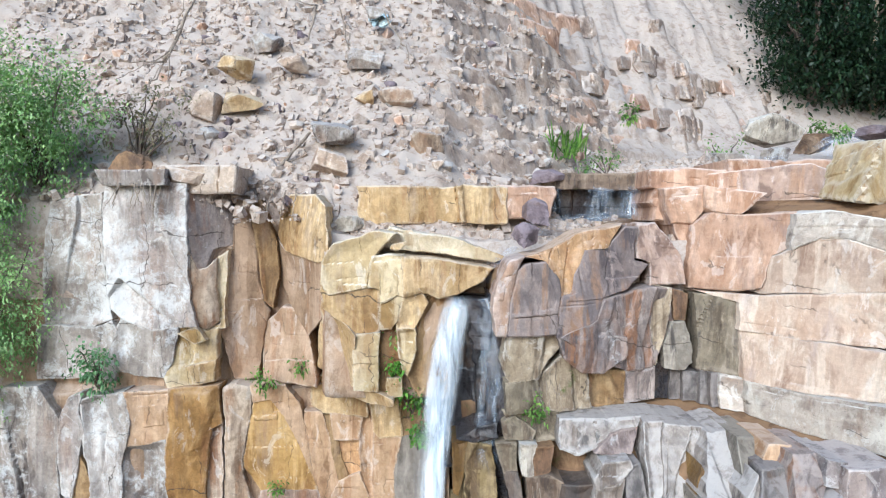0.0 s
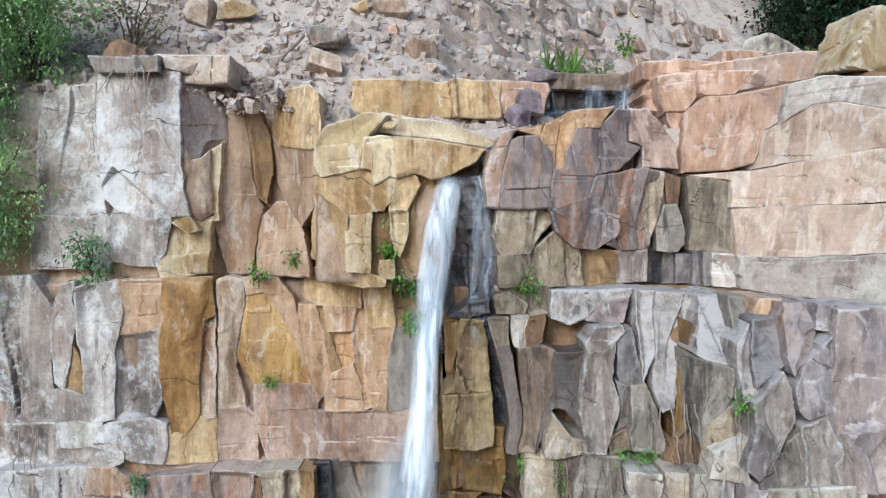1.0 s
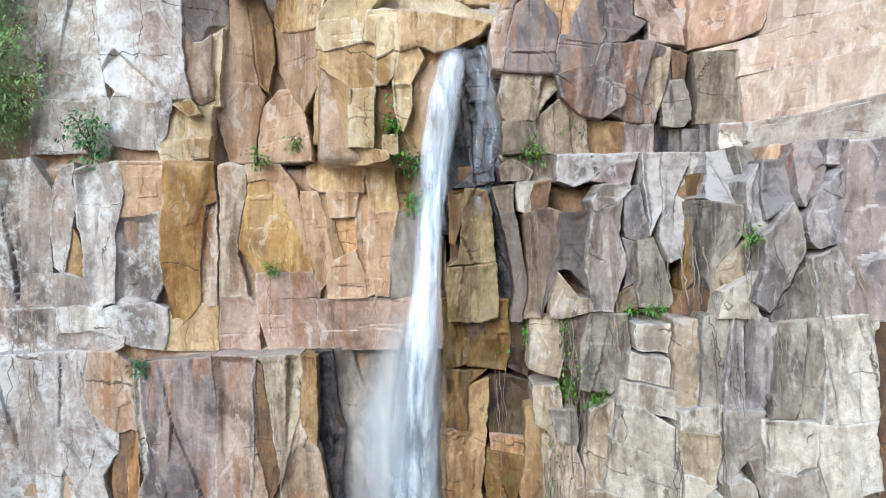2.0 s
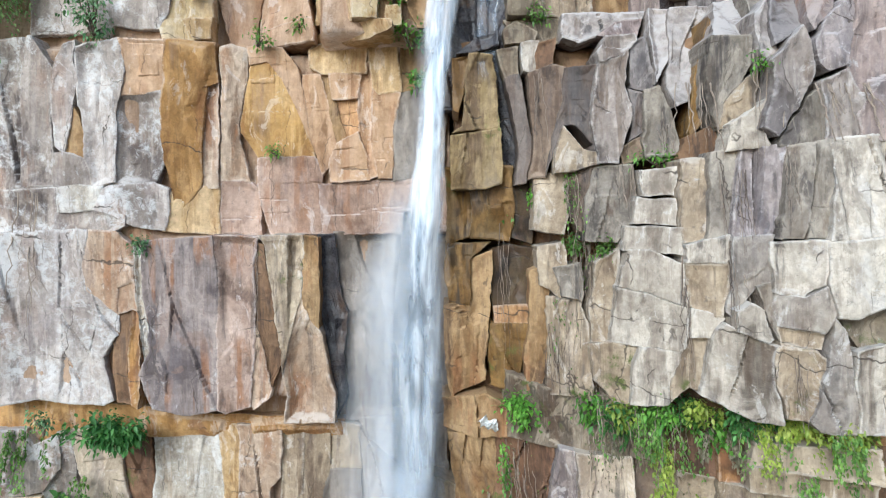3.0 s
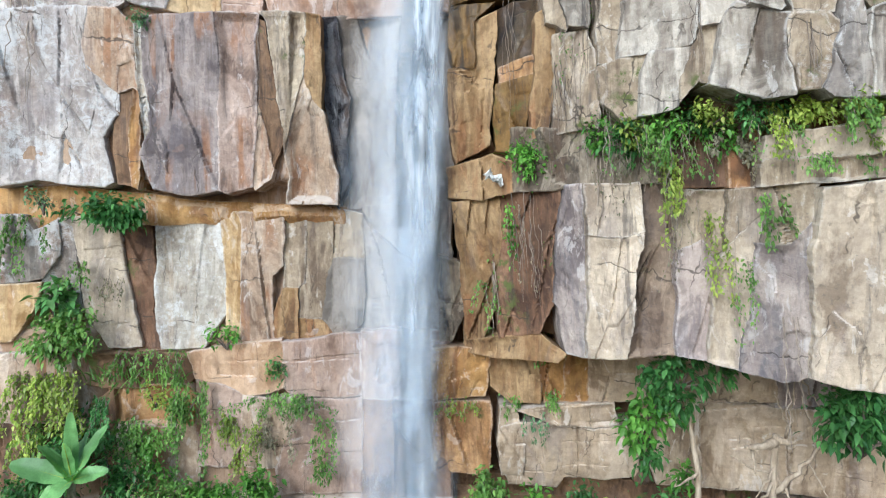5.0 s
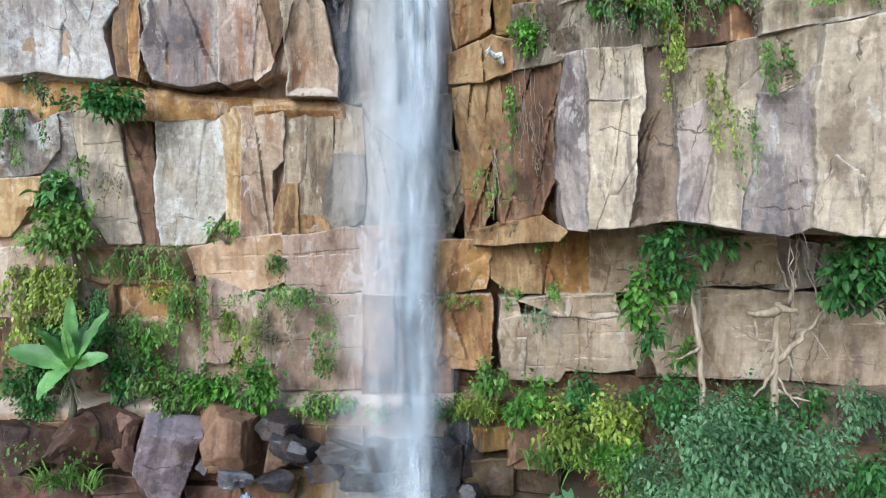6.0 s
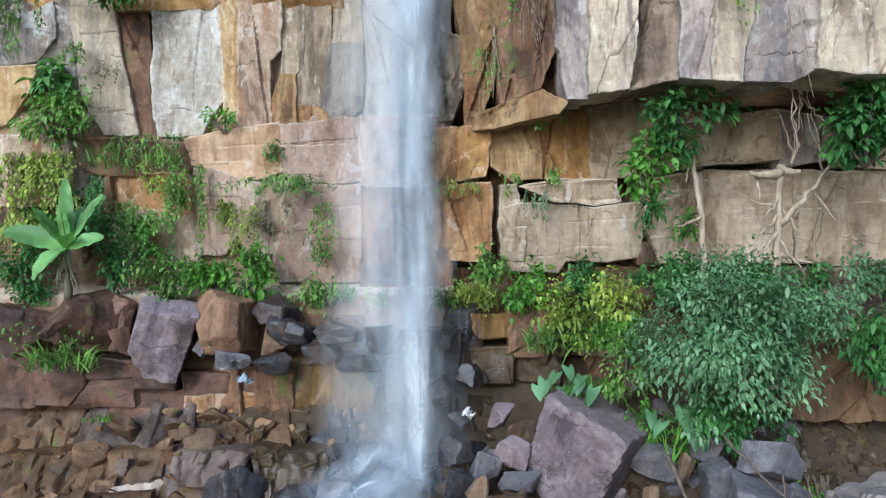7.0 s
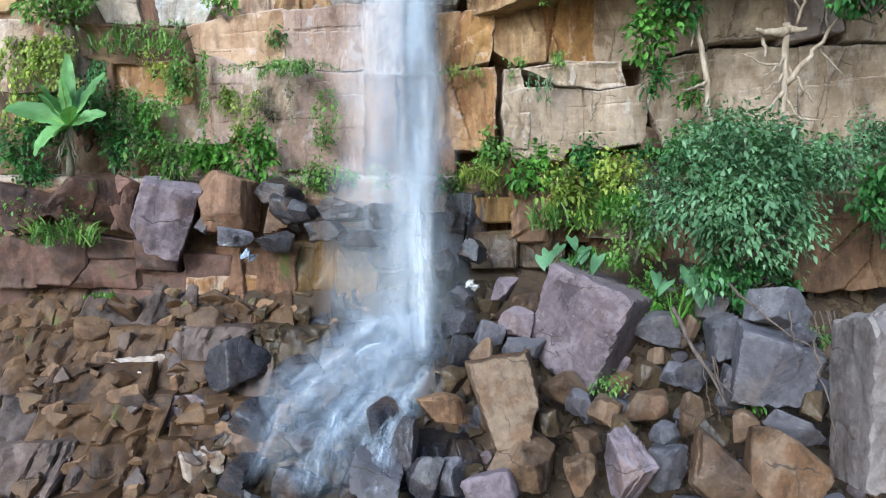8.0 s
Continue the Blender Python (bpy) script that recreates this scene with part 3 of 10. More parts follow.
def block(cliff, kind, xtl, xtr, xbl, xbr, z0, z1, y, slope=0.0, rise_low=0.0, rise_top=0.0, deep=0.0, lean=0.0, split=0.0, name="rock_block", cell=0.0, crag=0.0):
    """One block of the cliff: a broken face with bevelled, worn edges, its top, underside and flanks running back into the wall."""
    SEED[0] += 1
    seed = SEED[0]
    dice = random.Random(seed)
    lap = (0.08 if cliff is west else -0.012 if kind in OPEN else 0.03) * min(1.0, xtr - xtl + 0.2, z1 - z0 + 0.2)
    xtl, xbl, xtr, xbr, z0, z1 = xtl - lap, xbl - lap, xtr + lap, xbr + lap, z0 - lap, z1 + 0.4 * lap
    width, height = max(xtr - xtl, xbr - xbl), z1 - z0
    cell = cell or SIZE * (1.0 if y > 11.5 else 0.85)
    nu, nv = max(6, int(width / cell)), max(6, int(height / cell))
    u, v = np.meshgrid(np.linspace(0, 1, nu), np.linspace(0, 1, nv))
    zl = z0 + v * height
    chip = (0.04 if cliff is west else 0.085) * min(1.0, width, height)

    def crooked(at, lo, hi, key):
        """A broken edge: straight runs between random knees."""
        count = max(3, int((hi - lo) / 0.3) + 2)
        knees = random.Random(seed * 31 + key)
        where = np.sort([lo, hi] + [knees.uniform(lo, hi) for _ in range(count)])
        return np.interp(at, where, [knees.uniform(-chip, chip) * (1.0 if knees.random() < 0.6 else 0.25) for _ in where])

    cut = [dice.uniform(0.04, 0.2) * min(width, height) if dice.random() < (0.15 if cliff is west else 0.35) else 0.0 for _ in range(4)]
    upper, lower = np.maximum(0, (v - 0.8) / 0.2), np.maximum(0, (0.2 - v) / 0.2)
    left = xbl + (xtl - xbl) * v + crooked(zl, z0, z1, 1) + cut[0] * upper + cut[1] * lower
    right = xbr + (xtr - xbr) * v + crooked(zl, z0, z1, 2) - cut[2] * upper - cut[3] * lower
    right = np.maximum(right, left + 0.06)
    x = left + (right - left) * u
    low = z0 + rise_low * (u - 0.5) + 0.6 * crooked(x, xbl, xbl + width, 3)
    top = z1 + rise_top * (u - 0.5) + 0.6 * crooked(x, xtl, xtl + width, 4)
    z = low + (top - low) * v
    size = min(width, height)
    split = split or SPLIT.get(kind, 0.5 if cliff is west else 1.0)
    broken = BROKEN.get(kind, 1.0)
    # broken faces: the nearest of a few tilted planes
    tip = (0.14 if cliff is west else 0.45) * (0.25 + 0.75 * broken)
    face = np.full_like(x, 9.0)
    for _ in range(dice.randint(3, 6)):
        cx, cz = xbl + dice.random() * width, z0 + dice.random() * height
        face = np.minimum(face, dice.uniform(0.02, 0.14) * min(size, 1.4) + dice.uniform(-tip, tip) * (x - cx) + dice.uniform(-0.16, 0.16) * (z - cz))
    face = np.maximum(face, -0.22 * min(size, 1.2))
    # joints split it into upright slabs, each with a plane of its own; chips split these again
    bx = x + 0.022 * rough3(z * 0.9, x * 0.5, 1.0, seed + 11, 3) + 0.006 * grain3(x * 7, z * 7, 2.0, seed)
    bz = z + 0.025 * rough3(x * 1.1, z * 0.6, 4.0, seed + 13, 3)

    def shards(many, lift, turn, thin):
        first, second = np.full_like(x, 1e9), np.full_like(x, 1e9)
        height_of = np.zeros_like(x)
        slant, squash = dice.uniform(-0.22, 0.22), dice.uniform(*thin)
        for _ in range(many):
            cx, cz = xbl + dice.random() * width, z0 + dice.random() * height
            away = (bx - cx + slant * (bz - cz)) ** 2 + ((bz - cz) * squash) ** 2 + dice.uniform(0.0, 0.02)
            plane = dice.uniform(-lift, 0.7 * lift) + dice.uniform(-turn, turn) * (x - cx) + dice.uniform(-0.4, 0.4) * turn * (z - cz)
            closer = away < first
            second = np.where(closer, first, np.minimum(second, away))
            height_of = np.where(closer, plane, height_of)
            first = np.where(closer, away, first)
        return height_of, np.sqrt(second) - np.sqrt(first)

    big, gap = shards(max(2, int(width * height * 2.4 * split)), (0.05 if cliff is west else 0.075) * min(1.0, size * 1.3), 0.26 if cliff is west else 0.42, (0.2, 0.42))
    small, _ = shards(max(4, int(width * height * 13 * split)), 0.022 + crag, 0.22 + 5 * crag, (0.3, 0.7) if crag < 0.03 else (0.6, 1.1))
    joint = np.exp(-((gap / 0.018) ** 2)) * span01(grain3(x * 0.9, z * 0.9, 3.0, seed), -0.2, 0.3)
    bed = 0.010 * lattice(np.floor((z + 0.05 * grain3(x, z, 4.0, seed)) * 4.0), x * 0, x * 0, seed + 2)
    fine = 0.02 * rough3(x * 1.4, y, z * 1.1, seed, 3) + 0.008 * rough3(x * 7, y, z * 4.5, seed + 1, 3, 0.6)
    for _ in range(1):
        for h in (big, small):
            h[1:-1, 1:-1] = (2 * h[1:-1, 1:-1] + h[:-2, 1:-1] + h[2:, 1:-1] + h[1:-1, :-2] + h[1:-1, 2:]) / 6
    fine = fine + 0.006 * rough3(x * 8, y, z * 1.6, seed + 17, 3, 0.6)
    if broken < 0.4:
        # a massive bed: a few long seams, layers standing a little proud of one another
        for _ in range(int(height / 0.8) + 1):
            at, tilt, start, long = z0 + dice.uniform(0.12, 0.9) * height, dice.uniform(-0.04, 0.04), dice.uniform(-0.2, 0.6), dice.uniform(0.4, 1.0)
            off = z - at - tilt * (x - xbl) - 0.03 * rough3(x * 0.8, at, 2.0, seed + 23, 3)
            along = span01(u, start, start + 0.05) * span01(u, start + long, start + long - 0.05)
            fine = fine + along * (dice.uniform(-0.03, 0.03) * span01(off, -0.02, 0.02) * np.exp(-np.maximum(off, 0) * 2.0) - 0.022 * np.exp(-((off / 0.014) ** 2)))
        fine = fine + 0.05 * rough3(x * 0.6, y, z * 1.5, seed + 29, 2)
    out = face + np.clip(big, -0.17, 0.13) * broken + broken * small * (0.4 + 0.6 * span01(grain3(x * 0.7, z * 0.7, 6.0, seed), -0.4, 0.4)) - (0.06 if cliff is west else 0.10) * joint * (1.0 if broken > 0.5 else 0.35) + bed + fine
    rim = np.minimum(np.minimum(u, 1 - u) * (right - left), np.minimum(v, 1 - v) * (top - low))
    worn = (0.010 + 0.07 * max(0.0, 0.6 - broken) + 0.018 * (1 + grain3(x * 2, z * 2, 7.0, seed))) * min(1.0, size * 1.4)
    t = 1 - np.clip(rim / worn, 0, 1)
    out = out - worn * (1 - np.sqrt(np.maximum(0, 1 - t * t))) * 1.1
    yy = y + slope * (x - (xbl + xbr + xtl + xtr) / 4) + lean * (z - (z0 + z1) / 2) - out
    verts = np.stack([x, yy, z], -1).reshape(-1, 3)
    grid = sheet_faces(nu, nv)
    idx = np.arange(nu * nv).reshape(nv, nu)
    ring = np.concatenate([idx[0, :-1], idx[:-1, -1], idx[-1, :0:-1], idx[:0:-1, 0]])
    edge = verts[ring]
    back = edge.copy()
    mid = edge.mean(0)
    back[:, 1] = edge[:, 1].max() + 0.3 + (deep or (1.0 if cliff is west else 1.9))
    back[:, 0] = mid[0] + (back[:, 0] - mid[0]) * 0.97
    half = edge * 0.72 + back * 0.28
    half[:, 2] += 0.04 * grain3(half[:, 0] * 3, half[:, 1] * 3, half[:, 2] * 3, seed)
    n, m = len(verts), len(ring)
    k = np.arange(m)
    j = (k + 1) % m
    skirt = np.concatenate([np.stack([n + j, n + k, n + m + k, n + m + j], -1), np.stack([n + m + j, n + m + k, n + 2 * m + k, n + 2 * m + j], -1)])
    faces = grid.tolist() + skirt.tolist() + [list(range(n + 2 * m, n + 3 * m))]
    smooth = [True] * len(grid) + [False] * (len(skirt) + 1)
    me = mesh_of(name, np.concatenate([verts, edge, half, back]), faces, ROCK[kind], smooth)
    me.set_sharp_from_angle(angle=radians(22))
    return part(name, me, cliff)


def slab(cliff, kind, y, slope, lean, outline, soft=0.014, name="rock_block"):
    """One jointed slab of the cliff: the plane y through its middle, leaning by slope along x and lean along z, broken off along its outline of (x, z) corners, with worn edges and flanks that run back into the wall."""
    SEED[0] += 1
    seed = SEED[0]
    dice = random.Random(seed)
    ring = np.array(outline, float)
    shifted = np.roll(ring, -1, 0)
    if (ring[:, 0] * shifted[:, 1] - shifted[:, 0] * ring[:, 1]).sum() < 0:
        ring = ring[::-1]
    low, high = ring.min(0), ring.max(0)
    width, height = np.maximum(high - low, 0.05)
    size = min(width, height)
    # the four corners that come nearest to those of its box, in order round the outline
    unit = (ring - low) / np.array([width, height])
    wish = np.array([(0, 0), (1, 0), (1, 1), (0, 1)], float)
    miss = ((unit[:, None, :] - wish[None]) ** 2).sum(-1)
    n = len(ring)
    best = None
    for four in itertools.combinations(range(n), 4):
        for turn in range(4):
            order = four[turn:] + four[:turn]
            cost = sum(miss[order[k], k] for k in range(4))
            if best is None or cost < best[0]:
                best = (cost, order)
    order = best[1]
    cell = SIZE * (1.0 if y > 11.5 else 0.85)
    nu, nv = max(6, int(width / cell)), max(6, int(height / cell))
    middle = ring.mean(0)

    def side(a, b, many):
        """The outline from corner a to corner b, resampled, crooked by a field that neighbouring slabs share."""
        walk_on = [ring[(a + k) % n] for k in range((b - a) % n + 1)]
        run = np.array(walk_on)
        far = np.concatenate([[0], np.cumsum(np.linalg.norm(np.diff(run, axis=0), axis=1))])
        at = np.linspace(0, far[-1], many)
        p = np.stack([np.interp(at, far, run[:, 0]), np.interp(at, far, run[:, 1])], -1)
        bow = np.stack([0.028 * rough3(p[:, 0] * 2.0, 0.0, p[:, 1] * 2.0, 71, 5, 0.65), 0.022 * rough3(p[:, 0] * 2.0, 5.0, p[:, 1] * 2.0, 73, 5, 0.65)], -1)
        p = p + bow
        inward = middle - p
        open_joint = (-0.012 if cliff is west else 0.001) + (0.018 if cliff is west else 0.012) * span01(rough3(p[:, 0] * 0.9, 2.0, p[:, 1] * 0.9, 79, 2), 0.0, 0.9) * min(1.0, 2 * size)
        return p + open_joint[:, None] * inward / np.maximum(np.linalg.norm(inward, axis=1), 0.05)[:, None]

    bottom, right = side(order[0], order[1], nu), side(order[1], order[2], nv)
    top, left = side(order[2], order[3], nu)[::-1], side(order[3], order[0], nv)[::-1]
    u, v = np.meshgrid(np.linspace(0, 1, nu), np.linspace(0, 1, nv))
    u3, v3 = u[..., None], v[..., None]
    p = (1 - v3) * bottom[None] + v3 * top[None] + (1 - u3) * left[:, None] + u3 * right[:, None]
    p = p - ((1 - u3) * (1 - v3) * bottom[0] + u3 * (1 - v3) * bottom[-1] + u3 * v3 * top[-1] + (1 - u3) * v3 * top[0])
    x, z = p[..., 0], p[..., 1]
    border = np.concatenate([bottom, right, top, left])
    flat = p.reshape(-1, 2)
    rim = np.concatenate([np.sqrt(((flat[k:k + 4000, None, :] - border[None]) ** 2).sum(-1)).min(1) for k in range(0, len(flat), 4000)]).reshape(x.shape)
    broken = BROKEN.get(kind, 1.0) * (0.8 if cliff is west else 1.0)
    tall = 0.35 if cliff is west else 0.9
    # a few tilted break planes
    face = np.full_like(x, 9.0)
    tip = (0.07 if cliff is west else 0.22) * (0.3 + 0.7 * broken)
    for _ in range(dice.randint(2, 4)):
        cx, cz = low[0] + dice.random() * width, low[1] + dice.random() * height
        face = np.minimum(face, dice.uniform(-0.02, 0.05) * min(size, 1.2) + dice.uniform(-tip, tip) * (x - cx) + dice.uniform(-0.09, 0.09) * (z - cz))
    face = np.maximum(face, -0.16 * min(size, 1.0))
    bx = x + 0.03 * rough3(z * 0.9, x * 0.5, 1.0, 211, 3)
    bz = z + 0.03 * rough3(x * 1.1, z * 0.6, 4.0, 213, 3)

    def shards(many, lift, turn, thin):
        first, second, level = np.full_like(x, 1e9), np.full_like(x, 1e9), np.zeros_like(x)
        slant, squash = dice.uniform(-0.2, 0.2), dice.uniform(*thin)
        for _ in range(many):
            cx, cz = low[0] + dice.random() * width, low[1] + dice.random() * height
            away = (bx - cx + slant * (bz - cz)) ** 2 + ((bz - cz) * squash) ** 2 + dice.uniform(0.0, 0.02)
            plane = dice.uniform(-lift, 0.6 * lift) + dice.uniform(-turn, turn) * (x - cx) + dice.uniform(-0.4, 0.4) * turn * (z - cz)
            closer = away < first
            second = np.where(closer, first, np.minimum(second, away))
            level = np.where(closer, plane, level)
            first = np.where(closer, away, first)
        return level, np.sqrt(second) - np.sqrt(first)

    area = width * height
    big, gap = shards(max(1, int(area * 1.5 * tall * 2)), (0.05 if cliff is west else 0.075) * min(1.0, size), 0.22 if cliff is west else 0.34, (0.2, 0.45))
    small, _ = shards(max(3, int(area * 10)), 0.016 if cliff is west else 0.024, 0.16 if cliff is west else 0.24, (0.3, 0.7))
    joint = np.exp(-((gap / 0.014) ** 2)) * span01(grain3(x * 0.9, z * 0.9, 3.0, 47), 0.0, 0.4) * (gap < 1.0)
    for h in (big, small):
        h[1:-1, 1:-1] = (2 * h[1:-1, 1:-1] + h[:-2, 1:-1] + h[2:, 1:-1] + h[1:-1, :-2] + h[1:-1, 2:]) / 6
    fine = 0.022 * rough3(x * 1.3, y, z * 0.9, 51, 3) + 0.006 * rough3(x * 7, y, z * 3.5, 53, 3, 0.6)
    fine = fine + 0.006 * lattice(np.floor((z + 0.05 * grain3(x, z, 4.0, 55)) * 4.0), x * 0, x * 0, seed)
    if broken < 0.4:
        # a massive bed: long seams, layers standing a little proud of one another
        for _ in range(int(height / 0.5) + 1):
            at, tilt, start, long = low[1] + dice.uniform(0.1, 0.95) * height, dice.uniform(0.0, 0.12), dice.uniform(-0.2, 0.6), dice.uniform(0.4, 1.0)
            off = z - at - tilt * (x - low[0]) - 0.04 * rough3(x * 0.8, at, 2.0, seed + 23, 3)
            along = span01(u, start, start + 0.05) * span01(u, start + long, start + long - 0.05)
            fine = fine + along * (dice.uniform(-0.03, 0.03) * span01(off, -0.02, 0.02) * np.exp(-np.maximum(off, 0) * 2.0) - 0.018 * np.exp(-((off / 0.012) ** 2)))
        fine = fine + 0.05 * rough3(x * 0.6, y, z * 1.2, seed + 29, 2)
    patchy = 0.3 + 0.7 * span01(grain3(x * 0.7, z * 0.7, 6.0, 57), -0.4, 0.4)
    # neighbours meet nearly flush: the relief swells away from the joints
    swell = (0.2 if cliff is west else 0.45) + (0.8 if cliff is west else 0.55) * span01(rim, 0.0, 0.22 * size)
    face = face * swell
    big, small = big * swell, small * (0.5 + 0.5 * swell)
    out = face + np.clip(big, -0.12, 0.10) * broken + broken * small * patchy - (0.06 if cliff is west else 0.11) * joint * (1.0 if broken > 0.5 else 0.3) + fine
    worn = 0.55 * (soft * 0.5 + soft * (0.5 + 0.5 * grain3(x * 2, z * 2, 7.0, seed)) + 0.01) * min(1.0, size * 1.6)
    t = 1 - np.clip(rim / worn, 0, 1)
    out = out - worn * (1 - np.sqrt(np.maximum(0, 1 - t * t)))
    yy = y + slope * (x - middle[0]) + lean * (z - middle[1]) - out
    verts = np.stack([x, yy, z], -1).reshape(-1, 3)
    grid = sheet_faces(nu, nv)
    idx = np.arange(nu * nv).reshape(nv, nu)
    loop = np.concatenate([idx[0, :-1], idx[:-1, -1], idx[-1, :0:-1], idx[:0:-1, 0]])
    edge = verts[loop]
    back = edge.copy()
    back[:, 1] = edge[:, 1] + 1.1 + 0.2 * min(1.0, size)
    half = edge * 0.72 + back * 0.28
    half[:, 2] += 0.03 * grain3(half[:, 0] * 3, half[:, 1] * 3, half[:, 2] * 3, seed)
    count, m = len(verts), len(loop)
    k = np.arange(m)
    j = (k + 1) % m
    skirt = np.concatenate([np.stack([count + j, count + k, count + m + k, count + m + j], -1), np.stack([count + m + j, count + m + k, count + 2 * m + k, count + 2 * m + j], -1)])
    faces = grid.tolist() + skirt.tolist() + [list(range(count + 2 * m, count + 3 * m))]
    smooth = [True] * len(grid) + [False] * (len(skirt) + 1)
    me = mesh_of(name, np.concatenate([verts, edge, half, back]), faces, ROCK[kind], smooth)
    me.set_sharp_from_angle(angle=radians(24))
    return part(name, me, cliff)


def rock_mesh(name, size, material, seed, level=4, sharp=14.0, planes=11, skew=0.26):
    """A broken stone: a rounded meeting of random planes, with a rough skin. size: half lengths."""
    bm = bmesh.new()
    bmesh.ops.create_icosphere(bm, subdivisions=level, radius=1.0)
    d = np.array([v.co for v in bm.verts])
    faces = [[v.index for v in f.verts] for f in bm.faces]
    bm.free()
    rng = np.random.RandomState(seed)
    normals = [(1, 0, 0), (-1, 0, 0), (0, 1, 0), (0, -1, 0), (0, 0, 1), (0, 0, -1)]
    turn = rng.uniform(-0.5, 0.5)
    spin = np.array([[math.cos(turn), -math.sin(turn), 0], [math.sin(turn), math.cos(turn), 0], [0, 0, 1]])
    normals = np.array(normals, float) @ spin + rng.normal(0, skew, (6, 3))
    extra = rng.normal(0, 1, (planes - 6, 3))
    normals = np.concatenate([normals, extra])
    normals /= np.linalg.norm(normals, axis=1)[:, None]
    far = np.concatenate([rng.uniform(0.72, 0.95, 6), rng.uniform(0.74, 1.05, planes - 6)])
    reach = np.maximum(d @ normals.T, 0) / far
    r = (reach ** sharp).sum(1) ** (-1.0 / sharp)
    p = d * r[:, None]
    # chipped steps where layers broke off
    layer = p @ normals[0] * 5 + 0.4 * grain3(p[:, 0] * 2, p[:, 1] * 2, p[:, 2] * 2, seed + 4)
    p = p * (1 + 0.032 * lattice(np.floor(layer), layer * 0, layer * 0, seed))[:, None]
    q = p * np.array(size)
    q = q / np.abs(q).max(0) * np.array(size)
    rough = 0.028 * rough3(p[:, 0] * 2.2, p[:, 1] * 2.2, p[:, 2] * 2.2, seed, 3) + 0.010 * rough3(p[:, 0] * 8, p[:, 1] * 8, p[:, 2] * 8, seed + 2, 3)
    q = q * (1 + rough[:, None])
    me = mesh_of(name, q, faces, material, True)
    me.set_sharp_from_angle(angle=radians(32))
    return me


def tube(points, radii, sides=7, wobble=0.0, seed=0):
    """Verts and faces of a tapered tube along points."""
    pts = [Vector(p) for p in points]
    verts, faces = [], []
    for i, p in enumerate(pts):
        way = (pts[min(i + 1, len(pts) - 1)] - pts[max(i - 1, 0)]).normalized()
        a = way.cross(Vector((0.3, 1, 0.2))).normalized()
        b = way.cross(a)
        for k in range(sides):
            c = 2 * math.pi * k / sides
            r = radii[i] * (1 + wobble * noise.noise(Vector((p.x * 3 + seed, p.z * 3, k * 1.7))))
            verts.append(tuple(p + a * (r * math.cos(c)) + b * (r * math.sin(c))))
    for i in range(len(pts) - 1):
        for k in range(sides):
            j = (k + 1) % sides
            faces.append([i * sides + k, i * sides + j, (i + 1) * sides + j, (i + 1) * sides + k])
    faces.append(list(range(sides))[::-1])
    faces.append([(len(pts) - 1) * sides + k for k in range(sides)])
    return verts, faces


def joined(pieces):
    verts, faces = [], []
    for v, f in pieces:
        n = len(verts)
        verts.extend(v)
        faces.extend([[i + n for i in q] for q in f])
    return verts, faces


def bent(a, b, sag=0.1, n=8, seed=0, loose=0.08):
    """Points of a crooked line from a to b."""
    dice = random.Random(seed)
    a, b = Vector(a), Vector(b)
    size = (b - a).length
    out = []
    for i in range(n + 1):
        s = i / n
        p = a.lerp(b, s)
        p.z -= sag * size * math.sin(math.pi * s)
        wave = loose * size * math.sin(math.pi * s)
        p += Vector((dice.uniform(-1, 1), dice.uniform(-1, 1), dice.uniform(-1, 1))) * wave * 0.6
        out.append(p)
    return out


def leaf_field(spots, ways, lengths, widths, seed, droop=0.25, fold=0.18, shape=(0.0, 0.75, 1.0, 0.6, 0.0)):
    """Many small leaves: folded, drooping blades of four segments. spots, ways: n x 3."""
    rng = np.random.RandomState(seed)
    n = len(spots)
    w = ways / np.maximum(np.linalg.norm(ways, axis=1), 1e-6)[:, None]
    side = np.cross(w, np.array([0, 0, 1.0]) + rng.normal(0, 0.35, (n, 3)))
    side /= np.maximum(np.linalg.norm(side, axis=1), 1e-6)[:, None]
    up = np.cross(side, w)
    verts, faces = [], []
    count = len(shape)
    for i, wide in enumerate(shape):
        s = i / (count - 1)
        mid = spots + w * (lengths * s)[:, None] - np.array([0, 0, 1.0]) * (lengths * droop * s * s)[:, None]
        for e in (-1, 0, 1):
            verts.append(mid + side * (widths * 0.5 * wide * e)[:, None] + up * (widths * fold * abs(e) * wide)[:, None])
    verts = np.stack(verts, 1).reshape(-1, 3)
    quads = []
    for i in range(count - 1):
        for e in (0, 1):
            quads.append([3 * i + e, 3 * i + e + 1, 3 * i + e + 4, 3 * i + e + 3])
    faces = (np.array(quads)[None] + (np.arange(n) * 3 * count)[:, None, None]).reshape(-1, 4)
    return verts.tolist(), faces.tolist()


def span01(x, a, b):
    t = np.clip((x - a) / (b - a), 0, 1)
    return t * t * (3 - 2 * t)

# ---- the ground: a steep bank under the cliff, running out into a valley ----
def ground_height(x, y):
    out = 13.4 - y
    z = np.where(out < 3.3, 1.15 - 0.85 * out, 1.15 - 0.85 * 3.3 - 0.3 * (out - 3.3))
    z = np.maximum(z, -3.6 + 0.0 * z)
    z = np.minimum(z, 2.2)
    z = z - 0.7 * np.exp(-(((x + 0.9) / 1.6) ** 2)) * span01(out, -0.5, 1.5)
    z = z + 0.9 * span01(x, 1.5, 5.0) * span01(out, 5.5, 1.0)
    z = z - 0.55 * span01(x, -0.6, -2.0) * span01(out, 0.0, 0.6)
    z = z + 0.10 * rough3(x * 0.9, y * 0.9, 0.0, 40, 3) + 0.05 * rough3(x * 3.5, y * 3.5, 0.0, 44, 3)
    return z


